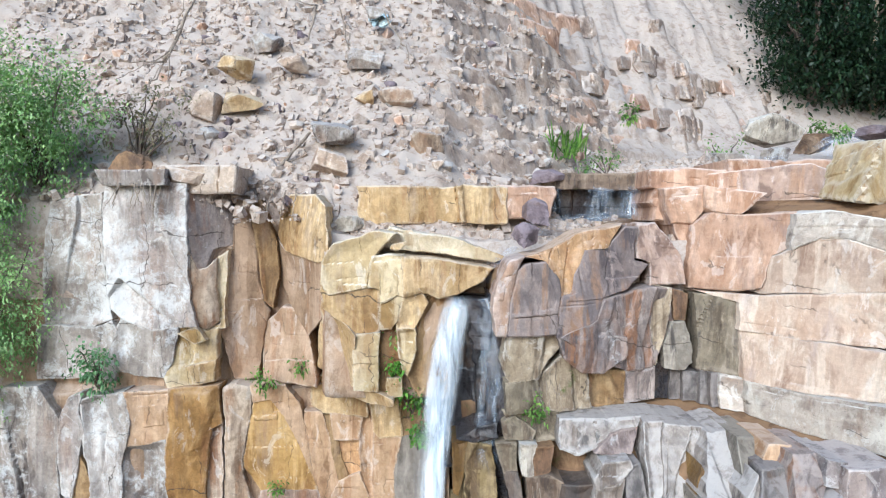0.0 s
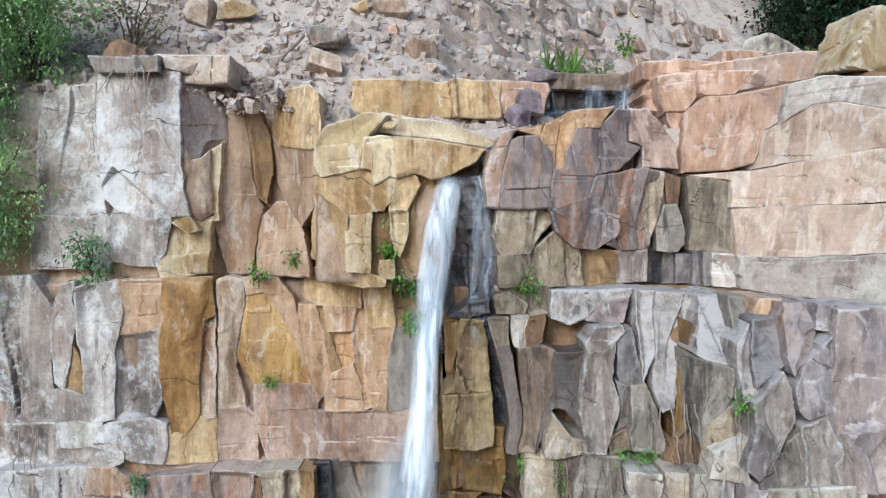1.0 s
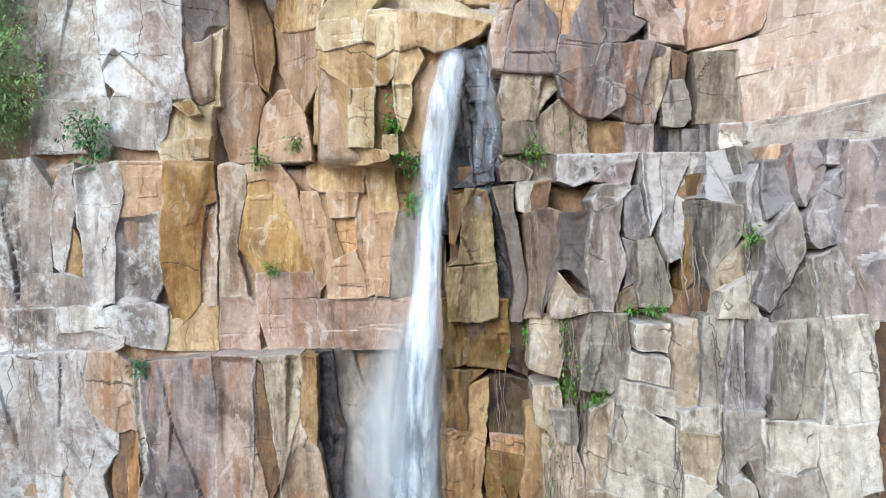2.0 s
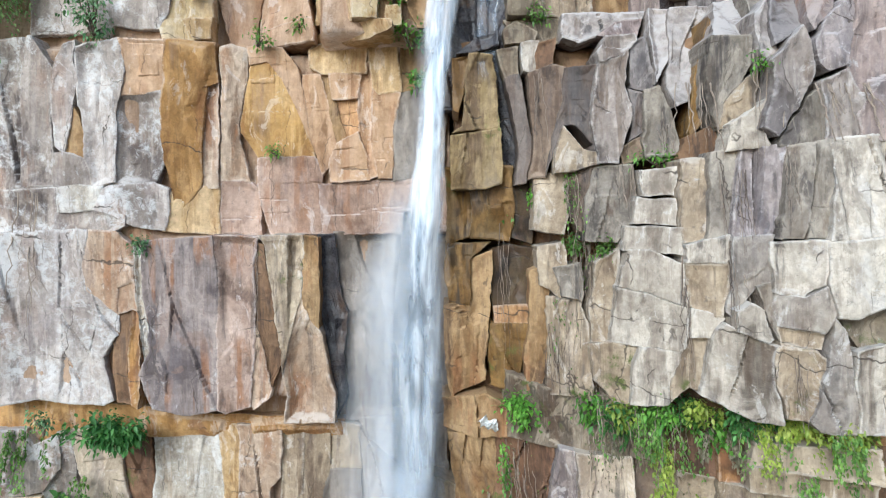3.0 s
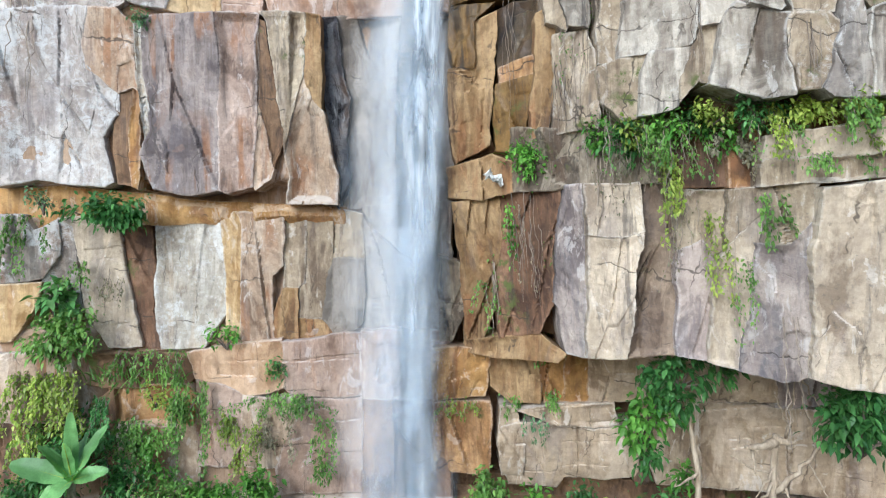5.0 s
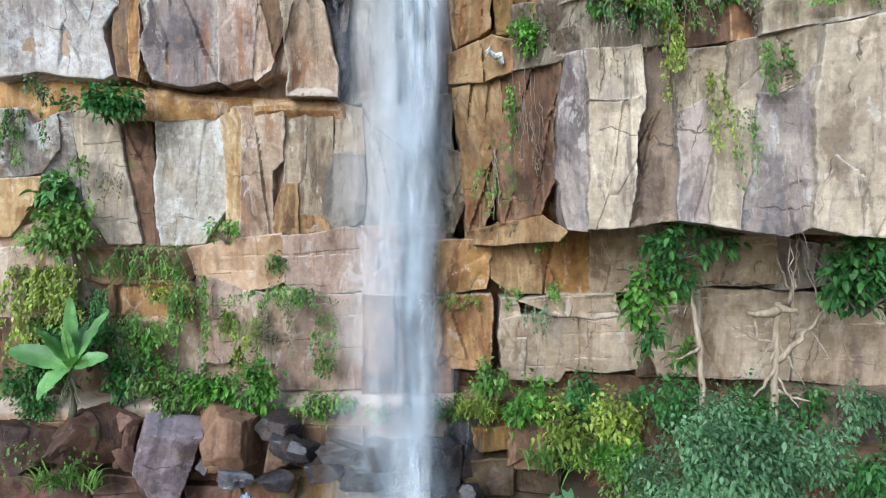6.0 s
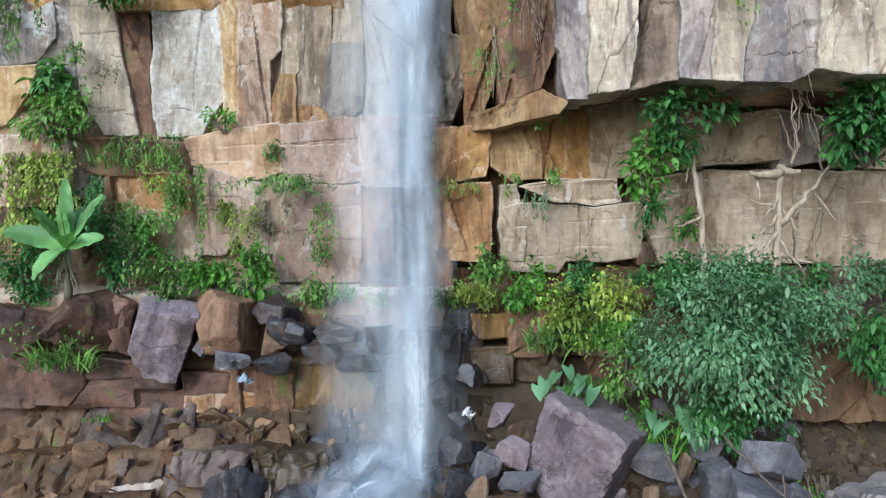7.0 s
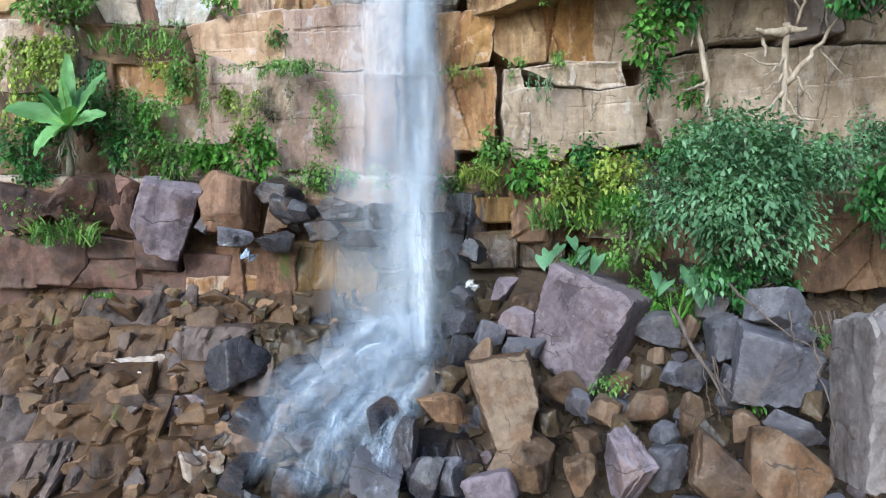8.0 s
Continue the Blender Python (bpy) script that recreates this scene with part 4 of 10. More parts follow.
def spread(lo, hi, near_lo, near_hi, step, far_steps):
    a = lo + (near_lo - lo) * (1 - np.linspace(1, 0, far_steps, endpoint=False) ** 3)
    b = np.arange(near_lo, near_hi, step)
    c = near_hi + (hi - near_hi) * np.linspace(0, 1, far_steps) ** 3
    return np.concatenate([a, b, c])


gx, gy = spread(-900, 900, -11, 11, 0.14, 14), spread(-1500, 60, 5, 16, 0.14, 14)
GX, GY = np.meshgrid(gx, gy)
GZ = ground_height(GX, GY)
ground = new("ground", mesh_of("ground", np.stack([GX, GY, GZ], -1).reshape(-1, 3), sheet_faces(len(gx), len(gy)), ROCK["soil"]))
tagged(ground, "damp brown earth and gravel bank below the cliff", "ground", kind="structure")

# ---- the cliff: bedded sandstone in tiers, stepping out beside the fall ----
# from z, to z, and how far back the wall stands along x at one or more heights: west of the fall, east of it
TIERS = [
    (16.2, 20.5, [(18, [(-9, 14.4), (-6.4, 14.25), (-6.2, 14.15), (-4.75, 14.15), (-4.6, 14.45), (-4.32, 14.6), (-4.25, 15.0), (-2.6, 15.05), (-2.4, 14.95), (-2.25, 13.45), (-2.08, 13.25), (0.3, 13.2), (1.2, 13.3)])], [(19.4, [(0.2, 14.1), (0.75, 13.9), (0.88, 12.6), (0.9, 12.5), (2.3, 13.0), (3.75, 13.79), (4.5, 14.4), (4.9, 13.6), (5.56, 12.64), (6.24, 11.56), (6.9, 10.6)]), (18.3, [(0.2, 14.1), (0.75, 13.9), (0.88, 12.6), (0.9, 12.1), (1.07, 12.2), (2.3, 12.58), (3.3, 12.95), (3.75, 13.5), (4.4, 13.6), (5.0, 13.3), (5.4, 12.67), (5.85, 12.03), (6.2, 11.2), (6.7, 10.2)]), (16.8, [(0.2, 14.1), (0.75, 13.9), (0.88, 12.6), (0.9, 12.3), (2.3, 12.6), (3.3, 12.95), (3.7, 13.3), (4.3, 13.5), (4.7, 13.0), (5.36, 12.13), (5.96, 10.7), (6.6, 9.2)])]),
    (13.7, 16.2, [(15, [(-9, 14.2), (-7, 13.95), (-5.8, 13.85), (-5.2, 14.03), (-4.05, 14.55), (-2.43, 14.6), (-1.98, 14.35), (-0.84, 14.2), (0.3, 14.2)])], [(16.2, [(0.2, 13.6), (0.3, 13.0), (0.9, 12.6), (1.6, 12.4), (3.24, 12.28), (4.35, 11.95), (5.43, 9.8), (7, 9.5)]), (15.6, [(0.2, 13.6), (0.3, 13.0), (0.95, 12.5), (2.0, 11.7), (2.36, 11.54), (2.82, 11.55), (3.38, 11.13), (4.0, 10.2), (4.3, 9.8), (5.4, 9.6), (7, 9.4)]), (13, [(0.2, 13.6), (0.3, 13.0), (1.0, 12.5), (1.7, 11.6), (2.5, 11.4), (3.5, 10.9), (4.1, 9.6), (4.7, 9.4), (5.4, 9.4), (7, 9.3)])]),
    (12.6, 13.7, [(15, [(-9, 14.2), (-7, 13.95), (-5.8, 13.85), (-5.2, 14.03), (-4.05, 14.55), (-2.43, 14.6), (-1.98, 14.35), (-0.84, 14.2), (0.3, 14.2)])], [(13.6, [(0.2, 12.9), (1.0, 12.7), (1.6, 12.1), (2.0, 11.7), (2.8, 11.3), (3.4, 10.7), (4.1, 9.8), (4.8, 9.5), (6, 9.3)]), (12.5, [(0, 13.2), (1.15, 12.9), (1.47, 12.2), (1.9, 11.5), (2.4, 11.1), (2.67, 10.9), (3.29, 9.97), (4.13, 9.35), (4.7, 9.0), (6, 8.8)]), (10.3, [(0, 13.3), (1.18, 13.0), (1.47, 12.2), (2.0, 11.6), (2.43, 11.17), (2.6, 10.9), (3.47, 10.0), (4.34, 9.36), (6, 8.9)])]),
    (10.2, 12.6, [(11, [(-9, 13.8), (-7.2, 13.75), (-6, 13.95), (-5.7, 13.85), (-3, 13.9), (-2.62, 14.0), (-2.5, 14.45), (0.3, 14.45)])], [(13.6, [(0.2, 12.9), (1.0, 12.7), (1.6, 12.1), (2.0, 11.7), (2.8, 11.3), (3.4, 10.7), (4.1, 9.8), (4.8, 9.5), (6, 9.3)]), (12.5, [(0, 13.2), (1.15, 12.9), (1.47, 12.2), (1.9, 11.5), (2.4, 11.1), (2.67, 10.9), (3.29, 9.97), (4.13, 9.35), (4.7, 9.0), (6, 8.8)]), (10.3, [(0, 13.3), (1.18, 13.0), (1.47, 12.2), (2.0, 11.6), (2.43, 11.17), (2.6, 10.9), (3.47, 10.0), (4.34, 9.36), (6, 8.9)])]),
    (9.45, 10.2, [(11, [(-9, 13.8), (-7.2, 13.75), (-6, 13.95), (-5.7, 13.85), (-3, 13.9), (-2.62, 14.0), (-2.5, 14.45), (0.3, 14.45)])], [(10, [(0, 13.4), (0.87, 12.7), (2.1, 11.5), (3.0, 11.0), (4.2, 10.1), (5.2, 9.2), (6, 8.9)])]),
    (9.3, 9.45, [(9.1, [(-9, 14.3), (0.3, 14.6)])], [(10, [(0, 13.4), (0.87, 12.7), (2.1, 11.5), (3.0, 11.0), (4.2, 10.1), (5.2, 9.2), (6, 8.9)])]),
    (8.9, 9.3, [(9.1, [(-9, 14.3), (0.3, 14.6)])], [(9.4, [(0, 13.4), (0.87, 12.9), (2.1, 11.5), (3.0, 11.2), (4.17, 10.24), (5.2, 9.2), (6, 8.9)]), (8.4, [(0, 13.6), (0.6, 13.4), (2.0, 11.6), (2.27, 11.1), (3.64, 10.92), (4.81, 9.55), (6, 9.1)]), (6.6, [(0, 13.9), (0.53, 13.8), (1.87, 12.3), (2.75, 11.4), (3.93, 10.95), (4.91, 10.1), (6, 9.6)])]),
    (6.75, 8.9, [(8, [(-9, 14.1), (-7.9, 14.05), (-6.4, 14.45), (-5.58, 14.41), (-3, 14.35), (-2, 14.45), (0.3, 14.3)])], [(9.4, [(0, 13.4), (0.87, 12.9), (2.1, 11.5), (3.0, 11.2), (4.17, 10.24), (5.2, 9.2), (6, 8.9)]), (8.4, [(0, 13.6), (0.6, 13.4), (2.0, 11.6), (2.27, 11.1), (3.64, 10.92), (4.81, 9.55), (6, 9.1)]), (6.6, [(0, 13.9), (0.53, 13.8), (1.87, 12.3), (2.75, 11.4), (3.93, 10.95), (4.91, 10.1), (6, 9.6)])]),
    (3.3, 6.75, [(5, [(-9, 13.95), (-7, 13.9), (-6.5, 14.35), (-5, 14.35), (-3.5, 14.1), (-1.5, 14.3), (0.3, 14.3)])], [(6.6, [(0, 14.1), (0.84, 13.75), (1.6, 13.7), (3, 13.4), (5, 12.8), (8, 12)]), (5.3, [(0, 14.2), (1.6, 13.62), (2.6, 13.9), (4, 13.6), (6, 13), (8, 12.5)]), (4, [(0, 14.3), (2.23, 14.2), (3.58, 13.85), (5, 13.5), (8, 12.8)])]),
    (-3, 3.3, [(0, [(-9, 12.9), (-5, 13.5), (0, 13.6)])], [(0, [(0, 13.6), (3, 13.9), (6, 12.6), (10, 11)])]),
]


def tier_depth(levels, x, z):
    lines = [np.interp(x, [p[0] for p in line], [p[1] for p in line]) for _, line in levels]
    y = lines[0]
    for k in range(len(levels) - 1):
        s = np.clip((levels[k][0] - z) / (levels[k][0] - levels[k + 1][0]), 0, 1)
        y = np.where(s > 0, y * (1 - s) + lines[k + 1] * s, y)
    return y


def wall_depth(x, z):
    y = np.zeros_like(x)
    for low, high, left, right in TIERS:
        inside = (z >= low) & (z < high)
        y = np.where(inside & (x < 0.2), tier_depth(left, x, z), y)
        y = np.where(inside & (x >= 0.2), tier_depth(right, x, z), y)
    return y


def backing(name, x0, x1, label):
    xs, zs = np.arange(x0, x1 + 0.01, 0.12), np.arange(-2.6, 19.9, 0.12)
    x, z = np.meshgrid(xs, zs)
    crest = np.interp(x, [-12, -7.4, -4.7, -4.4, -2.5, -2.2, 0.2, 0.9, 3.0, 4.4, 5.5, 11], [19.5, 19.6, 19.9, 19.6, 19.4, 18.9, 18.4, 18.5, 19.0, 19.3, 19.6, 19.8])
    y = np.minimum(wall_depth(x, z) + 5.0 * np.maximum(0, z - crest), 17.5) + np.where(x < 0.2, 0.26, 0.80) + 0.06 * rough3(x * 0.9, z * 0.9, 0.0, 21, 4) + 0.05 * rough3(x * 4, z * 1.2, 0.0, 22, 3)
    n = x.size
    front = np.stack([x, y, z], -1).reshape(-1, 3)
    idx = np.arange(n).reshape(x.shape)
    rear = np.array([[x0, 19, -2.6], [x1, 19, -2.6], [x1, 19, 19.8], [x0, 19, 19.8]])
    faces = sheet_faces(len(xs), len(zs)).tolist()
    faces += [[n + 3, n + 2] + idx[-1, ::-1].tolist(), [n + 1, n] + idx[0, :].tolist(), [n + 0, n + 3] + idx[::-1, 0].tolist(), [n + 2, n + 1] + idx[:, -1].tolist(), [n, n + 1, n + 2, n + 3]]
    flags = [True] * (len(faces) - 5) + [False] * 5
    # dark brown behind the east slabs: shade in open joints put into the colour
    ob = new(name, mesh_of(name, np.concatenate([front, rear]), faces, ROCK["brown_tan" if x1 < 1 else "brown"], flags))
    return tagged(ob, label, "cliff", kind="structure")


west = backing("cliff_west", -12.0, 0.2, "ochre and lichen-grey bedded sandstone cliff beside the fall")
east = backing("cliff_east", 0.2, 11.0, "pale grey and pink jointed sandstone cliff beside the fall")

# ---- the slope of broken rock above the cliff ----
def slope_height(x, y):
    foot = np.interp(x, [-12, -4, 0, 1.5, 3.5, 5.75, 8, 14, 30], [14.5, 14.9, 15.4, 17.2, 20.0, 23.3, 25.0, 29.0, 34.0])
    base = np.interp(x, [-12, -4, 0, 3.5, 6, 14], [20.1, 19.9, 19.7, 20.5, 21.1, 22.5])
    back = y - foot
    shelf = np.interp(x, [-12, -4.6, -4.2, -2.4, -2.0, 0.3, 12], [20.0, 19.9, 19.5, 19.5, 19.2, 19.1, 19.1])
    low = shelf + (base - shelf) * span01((y - 14.4) / np.maximum(foot - 14.4, 0.4), 0.0, 1.0)
    lift = np.where(back > 0, 0.98 * back, 0.0)
    lift = np.where(back > 14, 0.98 * 14 + 0.35 * (back - 14), lift)
    rough = span01(back, -0.3, 1.5)
    bed = (x * 0.30 + y * 0.12 + lift) * 1.15 + 0.25 * rough3(x * 0.5, y * 0.5, 0.0, 66, 2)
    ledge = 0.5 * (bed - np.floor(bed) - 0.5) * span01(x, -1.5, 2.5) * rough
    joints = (x * 1.0 + 0.2 * y) * 1.3 + 0.4 * grain3(x * 0.6, lift, 1.0, 68)
    ledge = ledge + 0.16 * lattice(np.floor(joints), np.floor(bed), bed * 0, 67) * span01(x, -1.5, 2.5) * rough
    rills = 0.25 * rough3(x * 0.8, y * 0.45, 0.0, 61, 4) * rough + 0.06 * rough3(x * 4, y * 4, 0.0, 64, 3)
    return base * 0 + low + lift - ledge + rills


sx, rows = np.arange(-16, 40.1, 0.13), np.concatenate([[0.0], np.arange(0.04, 12, 0.10), np.arange(12, 45, 0.7)])
rim = np.interp(sx, [-16, -8, -4.8, -4.4, -2.6, -2.2, 0.2, 0.6, 12, 40], [14.6, 14.5, 14.5, 15.35, 15.35, 14.1, 14.1, 14.0, 14.0, 14.0])
SX, SY = np.meshgrid(sx, rows)
SY = SY + rim[None, :]
SZ = slope_height(SX, SY)
SZ[0] -= 2.0
SZ[:, 0] -= 6.0
hillside = new("hillside", mesh_of("hillside", np.stack([SX, SY, SZ], -1).reshape(-1, 3), sheet_faces(len(sx), len(rows)), ROCK["scree"]))
tagged(hillside, "steep pinkish scree slope of crumbling rock above the cliff", "hillside", kind="structure")

# ---- the blocks of the cliff, tier by tier ----

# stones along the crest and wet rock beside the lip
block(west, "lichen", -6.43, -5.19, -6.30, -5.21, 20.16, 20.41, 13.88, 0.00, -0.00, -0.00)
block(west, "scree_stone", -5.38, -4.00, -5.25, -4.05, 20.04, 20.51, 14.22, 0.00, -0.00, -0.00)
block(east, "wet", 0.41, 1.02, 0.55, 1.00, 17.23, 18.08, 12.95, 0.00, 0.00, 0.00)
block(east, "wet", 0.53, 1.05, 0.67, 1.03, 15.27, 17.31, 13.00, 0.00, 0.00, 0.00)

# upper left pillars
slab(west, "lichen", 14.32, -0.06, 0.00, [(-7.75, 19.09), (-7.57, 19.84), (-6.56, 20.04), (-6.51, 18.54), (-6.38, 17.57), (-6.78, 17.41), (-7.76, 17.47)])
slab(west, "lichen", 14.26, -0.07, -0.01, [(-7.86, 17.36), (-7.74, 17.46), (-6.75, 17.40), (-6.35, 17.56), (-6.25, 17.35), (-6.54, 16.70), (-6.60, 16.43), (-7.88, 16.40)])
slab(west, "lichen_white", 14.13, -0.05, 0.01, [(-6.48, 19.80), (-6.40, 20.35), (-4.85, 20.15), (-4.86, 19.04), (-4.83, 17.97), (-4.72, 17.44), (-5.07, 17.42), (-5.56, 17.39), (-6.16, 17.61), (-6.36, 17.77), (-6.45, 18.84)])
slab(west, "lichen", 14.15, -0.06, -0.01, [(-6.17, 17.61), (-5.57, 17.39), (-5.08, 17.42), (-5.18, 16.80), (-5.31, 16.48), (-6.25, 16.57), (-6.41, 16.92), (-6.38, 17.24)])
slab(west, "lichen", 14.24, -0.09, 0.01, [(-6.57, 16.92), (-6.43, 17.19), (-6.27, 16.57), (-6.39, 16.32), (-6.61, 16.40)])
slab(west, "mauve", 14.44, 1.07, 0.07, [(-4.88, 20.17), (-4.23, 20.08), (-4.22, 18.98), (-4.50, 18.90), (-4.58, 18.58), (-4.70, 18.54), (-4.82, 18.84), (-4.88, 19.37)], soft=0.036)
slab(west, "rust", 14.31, 0.65, -0.00, [(-4.87, 18.84), (-4.83, 18.84), (-4.70, 18.54), (-4.56, 18.57), (-4.43, 18.73), (-4.40, 17.50), (-4.62, 17.36), (-4.78, 17.46), (-4.86, 17.99)], soft=0.027)
slab(west, "cream_tan", 14.30, 0.41, -0.04, [(-5.10, 17.43), (-4.80, 17.46), (-4.63, 17.36), (-4.40, 17.44), (-4.41, 16.76), (-4.44, 16.32), (-4.75, 16.29), (-5.27, 16.25), (-5.31, 16.48), (-5.19, 16.81)])
slab(west, "cream_tan", 14.14, 0.20, -0.03, [(-5.07, 17.32), (-4.74, 17.42), (-4.57, 17.17), (-4.78, 17.11)])
slab(west, "tan", 14.30, 0.49, 0.02, [(-4.89, 16.68), (-4.41, 16.76), (-4.43, 16.36), (-4.71, 16.31)])

# recess between the pillar and the headland
slab(west, "brown_tan", 14.90, 0.41, 0.03, [(-4.44, 18.94), (-4.21, 18.96), (-4.15, 19.95), (-3.90, 19.83), (-3.80, 18.99), (-3.65, 17.86), (-3.55, 17.64), (-3.65, 16.95), (-3.76, 16.29), (-4.16, 16.29), (-4.36, 17.05), (-4.45, 17.38)], soft=0.045)
slab(west, "cream_tan", 14.58, 0.15, 0.06, [(-4.43, 18.75), (-4.24, 18.87), (-4.29, 17.37), (-4.40, 17.35)])
slab(west, "ochre_dark", 14.99, 0.02, -0.00, [(-3.90, 19.82), (-3.67, 19.88), (-3.36, 18.99), (-3.33, 18.31), (-3.47, 17.69), (-3.64, 17.86), (-3.79, 18.98)])
slab(west, "tan", 14.50, -1.19, 0.21, [(-3.32, 19.47), (-3.24, 19.99), (-2.46, 19.97), (-2.19, 19.72), (-2.13, 18.73), (-2.37, 18.68), (-3.14, 18.87), (-3.39, 19.19)], soft=0.072)
slab(west, "brown_tan", 14.54, -1.29, -0.06, [(-3.40, 19.15), (-3.17, 18.89), (-2.39, 18.70), (-2.23, 18.71), (-2.29, 17.64), (-2.61, 17.25), (-3.04, 17.79), (-3.35, 18.29)], soft=0.045)
slab(west, "brown_tan", 14.66, -0.61, 0.21, [(-3.64, 17.36), (-3.23, 17.74), (-2.97, 17.75), (-2.64, 17.31), (-2.40, 16.48), (-2.44, 16.27), (-3.66, 16.27)], soft=0.090)

# tan headland beside the lip
slab(west, "cream_tan", 13.26, -0.09, 0.01, [(-2.15, 18.83), (-1.99, 19.06), (-1.18, 19.30), (-0.81, 19.23), (-1.15, 18.91), (-1.29, 18.67), (-1.34, 18.27), (-1.74, 18.17), (-2.05, 18.13), (-2.19, 18.38)], soft=0.054)
slab(west, "tan_pale", 13.69, 0.02, -0.02, [(-0.97, 19.36), (0.27, 19.14), (1.20, 18.80), (0.91, 18.71), (0.06, 18.85), (-0.71, 18.95), (-1.23, 18.99)], soft=0.045)
slab(west, "cream_tan", 13.16, -0.02, -0.00, [(-1.25, 18.85), (-0.68, 18.87), (-0.71, 18.11), (-0.83, 18.16), (-1.13, 18.01), (-1.13, 18.26), (-1.31, 18.28)], soft=0.045)
slab(west, "tan", 13.16, 0.02, 0.01, [(-0.70, 18.87), (0.07, 18.77), (0.88, 18.63), (0.71, 18.38), (0.26, 18.16), (-0.08, 18.10), (-0.38, 18.20), (-0.71, 18.11)], soft=0.054)
slab(west, "tan", 13.27, -0.11, 0.03, [(-2.20, 18.39), (-1.75, 18.18), (-1.32, 18.29), (-1.14, 18.27), (-1.14, 17.55), (-1.19, 17.47), (-1.60, 17.45), (-1.70, 17.55), (-2.16, 17.90)], soft=0.027)
slab(west, "tan", 13.57, -1.35, -0.29, [(-2.29, 17.99), (-1.67, 17.54), (-1.56, 17.43), (-1.63, 16.45), (-1.92, 16.50), (-2.44, 16.60)], soft=0.027)
slab(west, "cream_tan", 13.16, -0.01, 0.00, [(-1.60, 17.44), (-1.15, 17.46), (-1.14, 16.87), (-1.18, 16.43), (-1.60, 16.46)])
slab(west, "cream_tan", 13.20, -0.01, -0.00, [(-1.13, 18.26), (-0.71, 18.11), (-0.73, 18.01), (-0.84, 17.67), (-0.92, 17.53), (-1.14, 17.53)], soft=0.027)
slab(west, "tan", 13.19, -0.01, -0.00, [(-0.71, 18.13), (-0.38, 18.20), (-0.27, 18.01), (-0.39, 17.76), (-0.52, 17.53), (-0.82, 17.53), (-0.84, 17.67)], soft=0.027)
slab(west, "cream_tan", 13.16, -0.01, 0.00, [(-0.83, 17.52), (-0.50, 17.54), (-0.49, 17.16), (-0.63, 16.71), (-0.71, 16.77), (-0.79, 17.16)])
slab(west, "ochre_dark", 13.35, -0.01, 0.00, [(-1.19, 17.50), (-0.83, 17.58), (-0.78, 17.18), (-0.71, 16.77), (-0.73, 16.32), (-1.20, 16.39)])
slab(west, "ochre_dark", 13.30, -0.02, -0.00, [(-0.41, 17.78), (-0.26, 18.18), (0.19, 18.15), (0.10, 17.57), (-0.07, 16.32), (-0.44, 16.32), (-0.64, 16.71), (-0.50, 17.17)])
slab(west, "cream_tan", 13.19, -0.01, 0.00, [(-1.02, 16.67), (-0.74, 16.67), (-0.72, 16.33), (-1.00, 16.33)])
slab(west, "tan", 13.68, -1.05, -0.50, [(-2.48, 16.40), (-2.07, 16.52), (-1.35, 16.45), (-0.87, 16.36), (-0.90, 16.23), (-1.37, 16.14), (-2.53, 16.22)], soft=0.027)

# middle left tier
slab(west, "lichen", 14.04, -0.12, 0.00, [(-8.55, 16.25), (-7.74, 16.34), (-7.30, 15.74), (-7.31, 15.20), (-7.35, 14.45), (-7.27, 13.81), (-7.33, 13.50), (-8.63, 13.43)])
slab(west, "lichen_white", 13.94, -0.08, -0.00, [(-7.28, 15.74), (-7.05, 16.18), (-6.83, 16.24), (-6.88, 15.85), (-6.78, 15.42), (-6.86, 14.99), (-7.08, 14.14), (-7.28, 14.27), (-7.33, 14.88)])
slab(west, "lichen_white", 13.88, -0.07, 0.00, [(-6.87, 16.11), (-6.60, 16.18), (-6.41, 16.18), (-6.26, 15.74), (-6.12, 15.32), (-6.08, 14.68), (-6.08, 13.59), (-6.55, 13.52), (-6.69, 14.04), (-6.74, 14.94), (-6.82, 15.53)])
slab(west, "lichen", 13.87, -0.05, 0.00, [(-6.41, 16.18), (-5.99, 16.25), (-5.90, 15.64), (-5.95, 15.21), (-6.09, 14.76), (-6.13, 15.32), (-6.29, 15.74)])
slab(west, "ochre_dark", 13.97, -0.05, -0.00, [(-6.87, 15.01), (-6.75, 14.67), (-6.66, 13.97), (-7.07, 14.00), (-7.11, 14.24)])
slab(west, "lichen", 13.96, -0.08, -0.00, [(-7.33, 14.13), (-7.08, 14.16), (-6.64, 13.98), (-6.54, 13.52), (-7.34, 13.50)])
slab(west, "tan_peach", 13.92, 0.18, 0.01, [(-6.01, 16.24), (-5.21, 16.27), (-5.27, 15.29), (-5.97, 15.19), (-5.92, 15.74)])
slab(west, "lichen", 13.95, 0.15, 0.00, [(-6.06, 15.21), (-5.27, 15.30), (-5.29, 14.61), (-5.18, 14.02), (-5.43, 13.54), (-6.12, 13.56), (-6.10, 14.78)])
slab(west, "ochre", 14.18, 0.40, 0.00, [(-5.23, 16.27), (-4.33, 16.27), (-4.34, 15.50), (-4.53, 15.40), (-4.63, 14.63), (-4.62, 13.54), (-5.03, 12.97), (-5.15, 13.69), (-5.29, 14.45), (-5.27, 15.31)])
slab(west, "rust", 14.35, 0.18, 0.01, [(-4.54, 15.42), (-4.34, 15.52), (-4.34, 13.49), (-4.64, 13.50), (-4.66, 14.63)])
slab(west, "rust", 14.51, 0.17, 0.00, [(-4.29, 16.18), (-4.08, 16.27), (-3.79, 16.18), (-3.81, 15.60), (-3.93, 15.05), (-3.96, 14.49), (-3.84, 14.04), (-3.77, 13.63), (-4.32, 13.65)])
